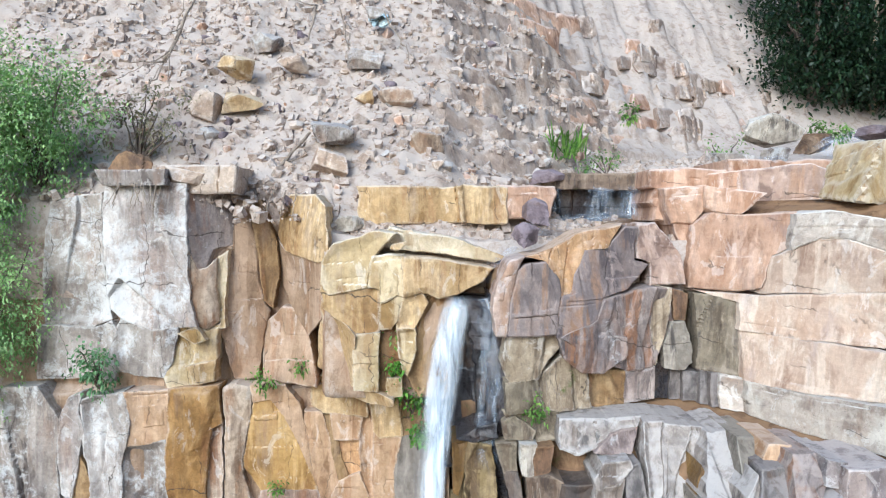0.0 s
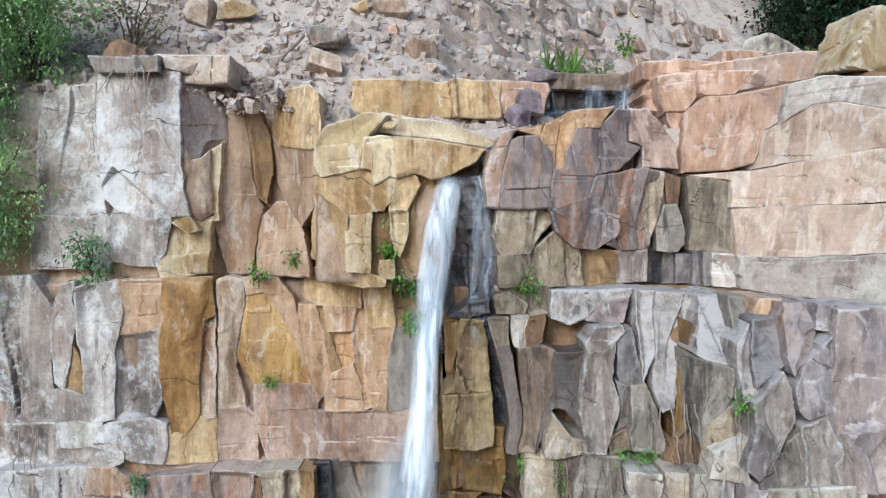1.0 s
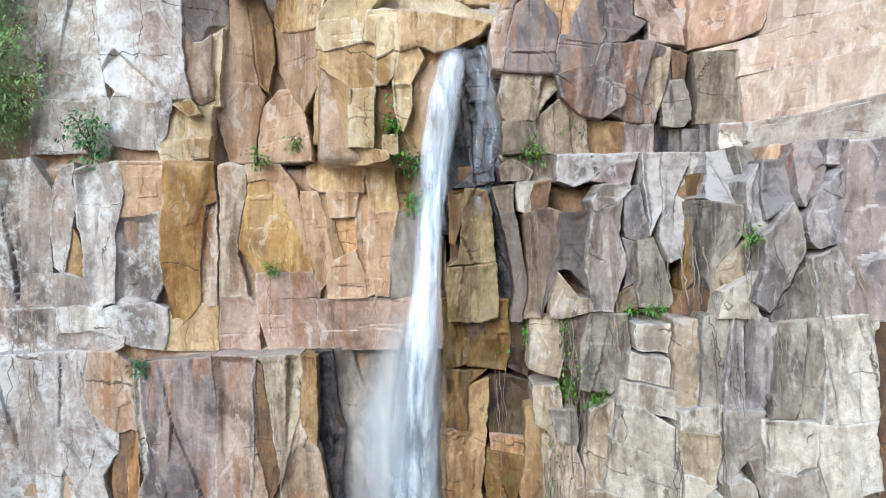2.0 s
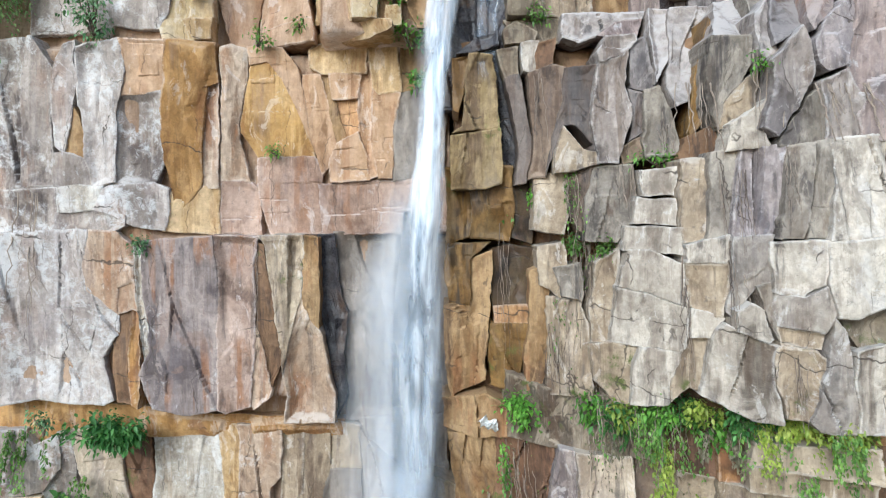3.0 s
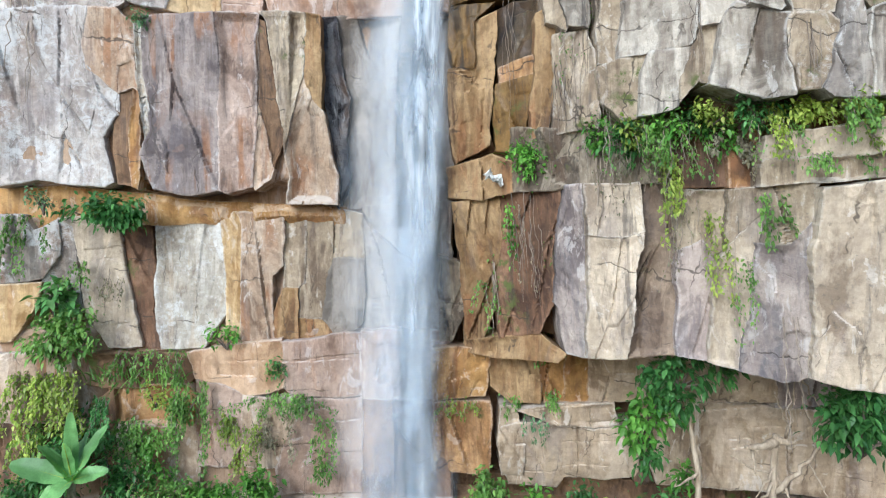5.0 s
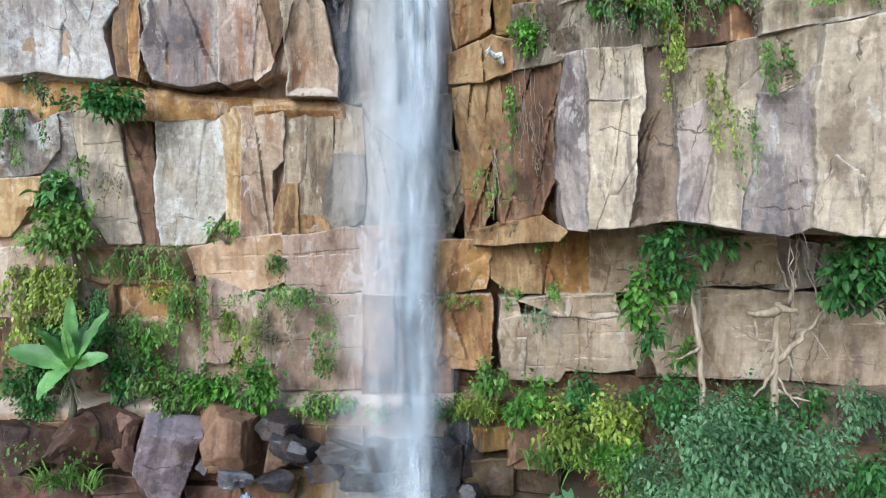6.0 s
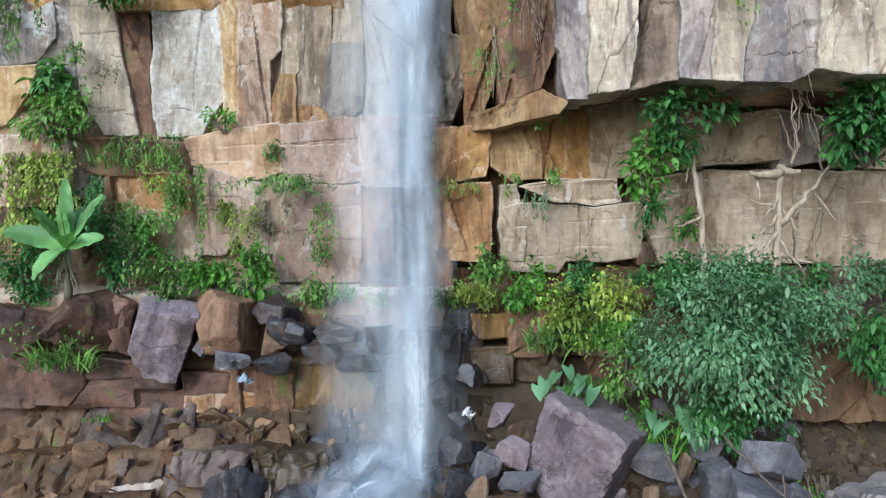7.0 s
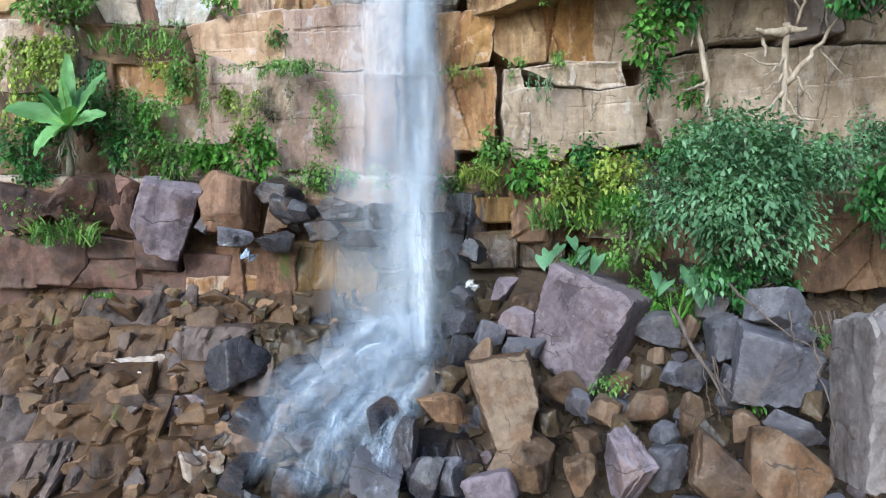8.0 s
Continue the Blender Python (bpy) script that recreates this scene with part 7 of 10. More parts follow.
# layered rock shelf under the boulders
slab(west, "shelf", 12.99, 0.04, 0.00, [(-8.05, 2.18), (-7.39, 2.30), (-7.29, 1.37), (-8.08, 1.33)])
slab(west, "shelf", 12.95, 0.05, -0.00, [(-7.37, 2.19), (-6.89, 2.31), (-6.35, 2.18), (-6.39, 1.68), (-6.67, 1.36), (-7.27, 1.41)], soft=0.04)
slab(west, "shelf", 13.03, 0.12, -0.00, [(-6.36, 2.26), (-5.60, 2.16), (-5.56, 1.88), (-6.37, 1.86)], soft=0.03)
slab(west, "shelf", 13.11, 0.11, -0.01, [(-6.43, 1.84), (-5.59, 1.86), (-5.56, 1.29), (-6.69, 1.34)])
slab(west, "shelf", 13.13, 0.12, -0.01, [(-5.59, 2.20), (-4.76, 2.06), (-4.85, 1.63), (-5.56, 1.65)], soft=0.04)
slab(west, "shelf", 13.24, 0.12, -0.00, [(-5.60, 1.63), (-4.69, 1.62), (-4.74, 1.24), (-5.57, 1.28)])
slab(west, "shelf", 13.31, 0.09, -0.00, [(-4.80, 1.97), (-3.89, 1.88), (-3.91, 1.49), (-4.73, 1.51)], soft=0.03)
slab(west, "orange_brown", 13.33, 0.10, -0.00, [(-4.71, 1.51), (-3.78, 1.51), (-2.79, 1.41), (-2.83, 1.08), (-3.99, 1.04), (-4.72, 1.25)], soft=0.03)
slab(west, "shelf", 13.46, 0.09, -0.00, [(-3.93, 1.86), (-3.00, 1.78), (-2.80, 1.38), (-3.81, 1.47)])
slab(west, "shelf", 13.33, 0.10, 0.03, [(-8.13, 1.51), (-4.73, 1.29), (-2.62, 1.11), (-2.62, 0.67), (-6.02, 0.74), (-8.13, 0.86)])
slab(west, "brown", 13.46, 0.09, -0.00, [(-8.15, 3.11), (-5.03, 3.03), (-1.58, 2.86), (-1.59, 1.81), (-5.05, 1.93), (-8.18, 2.09)])

# bank below the boulder shelf
block(west, "rust_dark", -4.26, -2.82, -4.21, -2.87, 1.15, 2.01, 13.38, 0.00, -0.00, -0.00)
block(west, "ochre_wet", -2.91, -1.40, -2.92, -1.40, 1.13, 2.11, 13.44, 0.00, -0.00, -0.00)
block(east, "wet_brown", 0.03, 2.08, 0.44, 2.08, 1.65, 2.31, 13.52, 0.06, -0.01, -0.01)
block(east, "ochre_wet", 0.43, 1.35, 0.53, 1.24, 2.49, 2.92, 13.39, 0.06, -0.00, -0.00)
block(east, "wet", 0.03, 0.64, 0.03, 0.64, 2.00, 3.02, 13.53, 0.06, -0.00, -0.00)
block(east, "wet", -1.59, 0.23, -1.60, 0.13, 1.70, 2.62, 13.39, 0.02, -0.00, -0.00)
block(east, "greytan", 2.54, 3.43, 2.44, 3.23, 2.21, 2.61, 13.29, -0.07, 0.00, -0.00)
block(east, "greybrown", 5.72, 7.66, 5.65, 7.68, 2.79, 3.82, 12.22, -0.24, 0.12, 0.07)
block(east, "brown", 5.54, 7.42, 5.48, 7.45, 1.44, 2.99, 11.80, -0.25, 0.18, 0.10)
block(east, "brown", 2.63, 6.05, 2.64, 6.08, 0.98, 3.19, 13.09, -0.21, 0.27, 0.13)
block(east, "brown", 1.11, 2.89, 1.11, 2.89, 2.13, 3.29, 13.70, 0.06, -0.03, -0.02)

# terrace along the stream above the lip
block(east, "tan", -1.65, 1.29, -1.61, 1.25, 19.43, 20.15, 14.70, 0.00, 0.00, 0.00)
block(east, "pink", 1.14, 2.28, 1.21, 2.17, 19.54, 20.16, 15.00, 0.00, 0.00, 0.00)
block(east, "pink", 4.07, 5.66, 4.15, 5.63, 19.52, 20.46, 14.40, 0.00, 0.00, 0.00)
block(east, "pink", 5.53, 7.57, 5.56, 7.59, 19.81, 20.65, 14.40, 0.00, 0.00, 0.00)
block(east, "greybrown", 2.03, 4.64, 2.09, 4.59, 20.12, 20.47, 15.70, 0.00, 0.00, 0.00)
block(east, "wet", 2.08, 4.76, 2.09, 4.77, 19.35, 20.21, 16.10, 0.00, 0.00, 0.00)
block(east, "wet", 0.74, 1.17, 0.80, 1.18, 15.43, 18.18, 12.66, -0.50, 0.03, -0.01)
block(west, "wet", -0.08, 1.14, -0.16, 1.15, 14.94, 18.08, 13.75, 0.00, 0.00, 0.00)


# ---- the fall ----
def fall_line(s):
    """Centre of the falling water from the lip (0) to the pool (1)."""
    z = 18.15 - 18.3 * s
    x = np.interp(s, [0, 0.03, 0.06, 0.1, 0.17, 0.24, 0.3, 0.36, 0.5, 0.8, 1.0], [0.36, 0.22, 0.10, -0.02, -0.14, -0.22, -0.32, -0.40, -0.47, -0.50, -0.42])
    y = 12.95 - 0.75 * s ** 0.5
    return x, y, z


def water_sheet(name, me_name, width, off, material, s0, s1, seed, power=1.0, fade=((0, 1), (1, 1))):
    n_u, n_v = 25, 160
    u, s = np.meshgrid(np.linspace(-1, 1, n_u), np.linspace(s0, s1, n_v))
    x, y, z = fall_line(s)
    half = np.interp(s, [p[0] for p in width], [p[1] for p in width])
    x = x + off[0] + half * u + 0.10 * half * rough3(s * 9, u * 1.5, 0.0, seed, 3)
    y = y + off[1] + 0.35 * half * (u * u) + 0.12 * half * rough3(s * 14, u * 2.5, 3.0, seed, 3)
    me = mesh_of(me_name, np.stack([x, y, z], -1).reshape(-1, 3), sheet_faces(n_u, n_v), material)
    ends = span01(s, s0, s0 + (0.015 if s0 < 0.02 else 0.09)) * (1 - span01(s, s1 - 0.05, s1))
    ragged = u + 0.25 * rough3(s * 22, u * 0.5, 8.0, seed, 3)
    thin = np.clip(1 - np.abs(ragged) ** 2, 0, 1) ** power * ends * np.interp(s, [f[0] for f in fade], [f[1] for f in fade])
    layer = me.attributes.new("thin", "FLOAT", "POINT")
    layer.data.foreach_set("value", thin.reshape(-1).astype(np.float32))
    return part(name, me, waterfall)


waterfall = new("waterfall")
waterfall.location = (0, 0, 0)
tagged(waterfall, "tall white waterfall in free fall over the sandstone lip", "waterfall")
weak = [(0.0, 0.8), (0.06, 0.95), (0.24, 1.0), (0.36, 0.72), (0.5, 0.42), (0.62, 0.32), (0.8, 0.30), (0.93, 0.4), (1.0, 0.7)]
core = [(0.0, 0.24), (0.05, 0.30), (0.15, 0.25), (0.235, 0.24), (0.27, 0.36), (0.36, 0.42), (0.5, 0.38), (0.65, 0.28), (0.8, 0.24), (1.0, 0.26)]
body = [(0.0, 0.26), (0.08, 0.30), (0.2, 0.26), (0.235, 0.34), (0.265, 0.50), (0.36, 0.60), (0.5, 0.66), (0.8, 0.58), (1.0, 0.56)]
veil = [(0.0, 0.3), (0.25, 0.4), (0.34, 0.7), (0.5, 0.95), (0.8, 1.05), (1.0, 1.4)]
water_sheet("water_sheet", "water_sheet", core, (0, 0), WATER, 0.0, 1.0, 3, 1.0, weak)
water_sheet("water_sheet", "water_sheet", core, (-0.05, 0.18), WATER, 0.0, 1.0, 4, 1.0, weak)
water_sheet("water_veil", "water_veil", body, (-0.12, 0.05), VEIL, 0.0, 1.0, 5)
water_sheet("water_veil", "water_veil", body, (-0.30, 0.3), VEIL, 0.24, 1.0, 6)
burst = [(0.0, 0.2), (0.23, 0.22), (0.27, 0.52), (0.34, 0.62), (1.0, 0.62)]
water_sheet("water_veil", "water_veil", burst, (-0.42, 0.0), VEIL, 0.232, 0.46, 12, 1.0, ((0.23, 1), (0.34, 1), (0.46, 0)))
water_sheet("water_veil", "water_veil", burst, (-0.30, 0.12), VEIL, 0.24, 0.52, 13, 1.0, ((0.23, 1), (0.36, 1), (0.52, 0)))
water_sheet("spray", "spray", veil, (-0.45, 0.45), MIST, 0.26, 1.0, 7, 1.3)
water_sheet("spray", "spray", veil, (-0.5, -0.2), MIST, 0.28, 1.0, 8, 1.3)
water_sheet("spray", "spray", veil, (-0.4, 0.7), MIST, 0.24, 1.0, 9, 1.3)


def run_of_water(owner, name, points, widths, material, seed, power=1.0):
    """Water sliding or leaping along a line of points."""
    pts = np.array(points, float)
    n_u, n_v = 19, 70
    s = np.linspace(0, 1, n_v)
    knots = np.linspace(0, 1, len(pts))
    line = np.stack([np.interp(s, knots, pts[:, k]) for k in range(3)], -1)
    for _ in range(6):
        line[1:-1] = (line[:-2] + line[1:-1] * 2 + line[2:]) / 4
    way = np.gradient(line, axis=0)
    way /= np.linalg.norm(way, axis=1)[:, None]
    across = np.cross(way, np.array([0, -0.8, 0.6]))
    across /= np.linalg.norm(across, axis=1)[:, None]
    half = np.interp(s, np.linspace(0, 1, len(widths)), widths)
    u, ss = np.meshgrid(np.linspace(-1, 1, n_u), s)
    p = line[:, None, :] + across[:, None, :] * (half[:, None] * np.linspace(-1, 1, n_u)[None, :])[..., None]
    p = p + 0.05 * np.stack([rough3(p[..., 0] * 3, p[..., 1] * 3, p[..., 2] * 3, seed + k, 3) for k in range(3)], -1)
    p[..., 1] += 0.25 * half[:, None] * u * u
    me = mesh_of(name, p.reshape(-1, 3), sheet_faces(n_u, n_v), material)
    ragged = u + 0.3 * rough3(ss * 12, u, 8.0, seed, 3)
    thin = np.clip(1 - np.abs(ragged) ** 2, 0, 1) ** power * span01(ss, 0.0, 0.06) * (1 - span01(ss, 0.85, 1.0))
    layer = me.attributes.new("thin", "FLOAT", "POINT")
    layer.data.foreach_set("value", thin.reshape(-1).astype(np.float32))
    length = np.concatenate([[0], np.cumsum(np.linalg.norm(np.diff(line, axis=0), axis=1))])
    flow = np.stack([u * half[:, None], length[:, None] + 0 * u, seed * 3.7 + 0 * u], -1)
    me.attributes.new("flow", "FLOAT_VECTOR", "POINT").data.foreach_set("vector", flow.reshape(-1).astype(np.float32))
    return part(name, me, owner)


run_of_water(waterfall, "splash", [(-0.42, 11.20, 0.38), (-0.61, 10.70, -0.06), (-0.92, 10.20, -0.53), (-1.06, 9.50, -1.13)], (0.2, 0.3, 0.3, 0.3), STREAKS, 21, 1.0)
run_of_water(waterfall, "splash", [(-0.49, 10.80, 0.04), (-0.78, 10.50, -0.13), (-0.99, 10.00, -0.54), (-1.15, 9.50, -1.13)], (0.14, 0.22, 0.24, 0.26), STREAKS, 27, 1.0)
run_of_water(waterfall, "splash", [(-0.55, 11.50, 0.33), (-1.15, 11.00, -0.00), (-1.59, 10.50, -0.45), (-1.79, 9.80, -1.25)], (0.18, 0.3, 0.4, 0.5), FILM, 22, 1.0)
run_of_water(waterfall, "splash", [(-0.69, 11.80, 0.63), (-1.37, 11.40, 0.26), (-2.00, 11.00, -0.09), (-2.42, 10.60, -0.73)], (0.2, 0.32, 0.42, 0.5), FILM, 23, 1.0)
run_of_water(waterfall, "splash", [(-0.89, 12.00, 0.96), (-1.67, 11.70, 0.65), (-2.42, 11.40, 0.08), (-3.02, 11.00, -0.77)], (0.15, 0.25, 0.35, 0.4), HAZE, 24, 1.0)
run_of_water(waterfall, "splash", [(-0.45, 11.40, 1.04), (-0.88, 10.80, 0.13), (-1.39, 10.20, -0.69)], (0.5, 0.8, 0.8), HAZE, 25, 1.0)
run_of_water(waterfall, "splash", [(-0.50, 11.60, 1.19), (-1.33, 11.10, 0.40), (-2.11, 10.70, -0.35)], (0.6, 0.9, 0.9), HAZE, 26, 1.0)
run_of_water(waterfall, "splash", [(-0.61, 11.10, 0.32), (-1.21, 10.80, 0.06), (-1.58, 10.50, -0.18), (-1.84, 10.10, -0.65)], (0.1, 0.18, 0.22, 0.25), STREAKS, 41, 1.0)
run_of_water(waterfall, "splash", [(-0.85, 11.50, 0.77), (-1.43, 11.20, 0.47), (-1.82, 11.00, 0.34), (-2.17, 10.60, -0.16)], (0.1, 0.18, 0.22, 0.25), STREAKS, 42, 1.0)
run_of_water(waterfall, "splash", [(-1.31, 10.90, 0.02), (-1.68, 10.60, -0.32), (-1.86, 10.20, -0.77), (-1.94, 9.80, -1.25)], (0.1, 0.18, 0.22, 0.25), STREAKS, 43, 1.0)
run_of_water(waterfall, "splash", [(-2.08, 11.50, 0.33), (-2.44, 11.10, -0.11), (-2.60, 10.70, -0.59), (-2.83, 10.30, -1.20)], (0.05, 0.08, 0.1, 0.12), FILM, 44, 1.0)
run_of_water(waterfall, "splash", [(-0.49, 11.20, 1.07), (-1.29, 10.80, 0.29), (-2.05, 10.40, -0.43), (-2.52, 10.00, -1.09)], (0.5, 0.9, 1.1, 1.0), HAZE, 45, 1.0)
run_of_water(waterfall, "splash", [(-0.97, 11.90, 0.98), (-1.39, 11.60, 0.75), (-1.70, 11.30, 0.36), (-1.83, 11.00, -0.00)], (0.05, 0.08, 0.1, 0.1), FILM, 46, 1.0)
run_of_water(waterfall, "splash", [(-0.62, 10.50, -0.13), (-0.84, 10.20, -0.37), (-0.95, 9.80, -0.71), (-1.03, 9.40, -1.09)], (0.1, 0.14, 0.14, 0.16), STREAKS, 47, 1.0)
run_of_water(waterfall, "trickle", [(0.74, 12.85, 18.15), (0.79, 12.70, 17.75), (0.79, 12.65, 17.54)], (0.16, 0.2, 0.2), STREAKS, 51, 0.8)
run_of_water(waterfall, "trickle", [(0.77, 12.65, 17.58), (0.83, 12.60, 17.08), (0.79, 12.60, 16.11), (0.73, 12.60, 15.14)], (0.14, 0.2, 0.22, 0.22), FILM, 52, 0.8)
run_of_water(waterfall, "trickle", [(0.92, 12.60, 17.54), (0.92, 12.60, 16.98), (0.89, 12.60, 16.31), (0.83, 12.60, 15.53)], (0.03, 0.05, 0.05, 0.05), STREAKS, 53, 0.8)
run_of_water(waterfall, "trickle", [(0.65, 12.60, 17.54), (0.69, 12.60, 16.98), (0.66, 12.60, 16.31), (0.62, 12.60, 15.53)], (0.05, 0.06, 0.06, 0.06), STREAKS, 54, 0.8)
brook = new("brook")
tagged(brook, "thin clear brook sliding over dark ledges above the fall", "stream")
run_of_water(brook, "water", [(2.36, 15.50, 20.16), (2.35, 15.35, 19.94), (2.34, 15.30, 19.66)], (0.1, 0.12, 0.14), STREAKS, 31, 0.7)
run_of_water(brook, "water", [(3.33, 15.50, 20.18), (3.25, 15.35, 19.94), (3.18, 15.20, 19.52)], (0.28, 0.3, 0.34), STREAKS, 32, 0.7)
run_of_water(brook, "water", [(3.94, 15.50, 20.18), (3.88, 15.35, 19.94), (3.81, 15.20, 19.52)], (0.3, 0.3, 0.3), FILM, 33, 0.7)
run_of_water(brook, "water", [(4.38, 15.40, 20.00), (4.31, 15.30, 19.77), (4.22, 15.20, 19.52)], (0.06, 0.08, 0.1), STREAKS, 34, 0.7)
run_of_water(brook, "water", [(4.19, 15.10, 19.57), (3.02, 15.00, 19.52), (1.95, 14.60, 19.37), (1.23, 14.00, 18.95), (0.88, 13.40, 18.57), (0.66, 13.10, 18.34)], (0.12, 0.15, 0.15, 0.15, 0.2, 0.25), STREAKS, 35, 0.7)
run_of_water(brook, "water", [(10.84, 18.50, 21.57), (9.73, 18.00, 21.40), (8.67, 17.50, 21.03)], (0.3, 0.3, 0.2), STREAKS, 36, 0.7)
run_of_water(brook, "water", [(8.01, 17.20, 20.84), (6.48, 16.60, 20.61), (4.79, 16.00, 20.42)], (0.2, 0.3, 0.3), FILM, 37, 0.7)


# ---- the earthy bank of small broken beds under the boulder shelf ----
dice = random.Random(77)
z = 1.30
BEDS = []
while z > -3.0:
    high = dice.uniform(0.45, 0.7)
    x = -9.4
    while x < -0.9:
        wide = dice.uniform(0.9, 2.2)
        face = 13.45 - (1.25 - z + high / 2) * 1.12 - 0.35 * math.exp(-(((x + 6.5) / 1.5) ** 2)) + dice.uniform(-0.10, 0.10)
        kind = dice.choice(["bank", "bank", "bank", "bank_pale"]) if x < -3.8 else dice.choice(["wet", "wet_brown", "wet_brown"])
        bed = block(ground, kind, x, x + wide, x + dice.uniform(-0.2, 0.2), x + wide + dice.uniform(-0.2, 0.2), z - high - 0.1, z + 0.05, face, 0.0, dice.uniform(-0.1, 0.1), dice.uniform(-0.1, 0.1), 0.3, 0.8, 1.9, "rock_bed", 0.032, 0.085)
        BEDS.append((bed, kind, x, wide, z, high, face))
        x += wide
    z -= high


# ---- boulders and talus ----
ROCK_SEED = [500]
STONE_LABEL = {
    "talus_grey": "broken grey sandstone boulder among the talus",
    "talus_pink": "mauve-grey sandstone boulder with a flat broken face",
    "talus_tan": "tan and brown angular sandstone boulder in the talus",
    "cream": "pale weathered sandstone boulder with rough faces",
    "cream_pink": "tall pale pinkish sandstone slab standing in the talus",
    "rust": "rust-brown sandstone boulder on the rock shelf",
    "ochre": "ochre-stained sandstone boulder on the rock shelf",
    "wet": "dark wet boulder glistening beside the plunge pool",
    "brown": "dark brown sandstone boulder on the rock shelf",
    "cream_grey": "tall pale sandstone slab standing in the talus",
    "scree_stone": "pinkish tan loose stone resting on the slope",
    "wet_brown": "dark damp brown stone wedged in the talus",
    "ochre_dark": "dark ochre-stained sandstone boulder on the rock shelf",
    "rust_dark": "rust-brown boulder with olive moss on the rock shelf",
    "shelf": "red-brown layered sandstone boulder on the rock shelf",
    "orange_brown": "burnt orange-brown sandstone boulder on the rock shelf",
    "cream_tan": "large bleached sandstone boulder on the cliff edge",
    "lichen": "lichen-grey loose stone resting on the slope",
    "tan": "yellowish tan loose stone resting on the slope",
}


def boulder(kind, x, y, z, w, h, tilt=0.0, turn=0.0, planes=12, skew=0.26, deep=0.85, sharp=48.0):
    """A boulder that spans w by h seen from the valley, centred at x, y, z."""
    ROCK_SEED[0] += 1
    me = rock_mesh("boulder", (w / 2, min(w, h) / 2 * deep + 0.1 * max(w, h), h / 2), ROCK[kind], ROCK_SEED[0], 4 if max(w, h) < 0.9 else 5, sharp, planes, skew)
    ob = new("boulder", me)
    ob.matrix_world = pose(x, y, z, 0, tilt, turn)
    return tagged(ob, STONE_LABEL[kind], "boulder", "boulders below the fall")


STONES = {}


def stone(owner, kind, x, y, z, size, turn, flat=0.7):
    key = (kind, turn % 6)
    if key not in STONES:
        STONES[key] = rock_mesh("stone", (0.5, 0.42, 0.5 * flat), ROCK[kind], 900 + turn % 6, 3, 30.0, 11)
    ob = part("stone", STONES[key], owner)
    ob.matrix_world = pose(x, y, z, (turn * 37) % 60 - 30, (turn * 53) % 60 - 30, (turn * 71) % 360) @ Matrix.Diagonal((size, size * (0.7 + 0.05 * (turn % 7)), size, 1))
    return ob

boulder("shelf", -7.59, 13.10, 2.85, 1.33, 1.05, 5, 15, 11, 0.28)
boulder("shelf", -6.36, 13.00, 2.89, 1.23, 1.12, 12, 20, 11, 0.28)
boulder("shelf", -5.72, 13.20, 2.77, 0.42, 0.94, 12)
boulder("talus_pink", -4.98, 13.00, 2.66, 1.27, 1.46, 200, -12, 9, 0.24)
boulder("rust_dark", -3.91, 13.15, 2.84, 1.28, 1.27, -10, 25, 11, 0.3)
boulder("wet", -3.05, 13.30, 3.00, 0.85, 0.60, 6)
boulder("talus_grey", -4.21, 13.10, 2.60, 0.37, 0.59, -20)
boulder("talus_tan", -3.09, 13.20, 2.53, 0.49, 0.54, 0)
boulder("wet", -2.58, 13.00, 2.65, 0.70, 0.53, 10)
boulder("wet", -1.81, 13.00, 2.64, 0.93, 0.64, -5)
boulder("talus_grey", -3.70, 12.90, 2.18, 0.59, 0.29, 8)
boulder("wet", -3.01, 12.90, 2.15, 0.79, 0.44, -6)
boulder("wet", -1.15, 13.00, 2.55, 0.79, 0.67, 5)
boulder("talus_pink", 2.26, 12.20, 0.77, 1.69, 1.97, 16, -34, 7, 0.07)
boulder("talus_grey", 3.24, 11.80, 0.82, 0.74, 0.59, 4)
boulder("talus_grey", 3.94, 10.70, 0.81, 0.59, 0.72, -12, 10, 8, 0.1)
boulder("talus_grey", 4.37, 10.10, 0.57, 1.17, 1.19, 14, -22, 7, 0.08)
boulder("talus_grey", 4.59, 10.40, 1.27, 1.01, 0.66, 10, 5, 8, 0.12)
boulder("talus_grey", 4.66, 9.90, 0.98, 0.46, 0.36, 4)
boulder("talus_grey", 3.90, 11.20, 1.19, 0.43, 0.49, 20)
boulder("talus_grey", 3.91, 10.30, 0.17, 0.54, 0.61, 18)
boulder("cream_grey", 5.13, 8.80, 0.51, 1.17, 2.38, 2, -8, 7, 0.06)
boulder("talus_tan", 0.81, 10.60, -0.02, 1.19, 1.32, -16, -30, 8, 0.12)
boulder("talus_tan", 0.98, 10.10, -0.82, 1.02, 0.97, 10)
boulder("talus_pink", 0.56, 9.60, -1.00, 0.76, 0.63, -20)
boulder("talus_tan", 1.70, 11.10, 0.00, 0.72, 0.60, 6)
boulder("talus_tan", 2.22, 10.70, -0.26, 0.55, 0.49, 30)
boulder("talus_tan", 2.87, 10.50, -0.08, 0.79, 0.58, -8)
boulder("talus_pink", 2.24, 9.60, -0.71, 0.77, 1.00, 8)
boulder("talus_tan", 1.82, 10.20, -0.53, 0.54, 0.39, -5)
boulder("talus_tan", 1.74, 9.80, -0.84, 0.52, 0.58, 4)
boulder("talus_grey", 2.77, 9.50, -0.67, 0.48, 0.69, 6)
boulder("talus_tan", 3.31, 9.00, -0.63, 1.03, 0.86, 24)
boulder("talus_tan", 4.03, 9.00, -0.40, 0.94, 0.92, 30)
boulder("talus_grey", 3.27, 10.90, 0.27, 0.42, 0.40, 0)
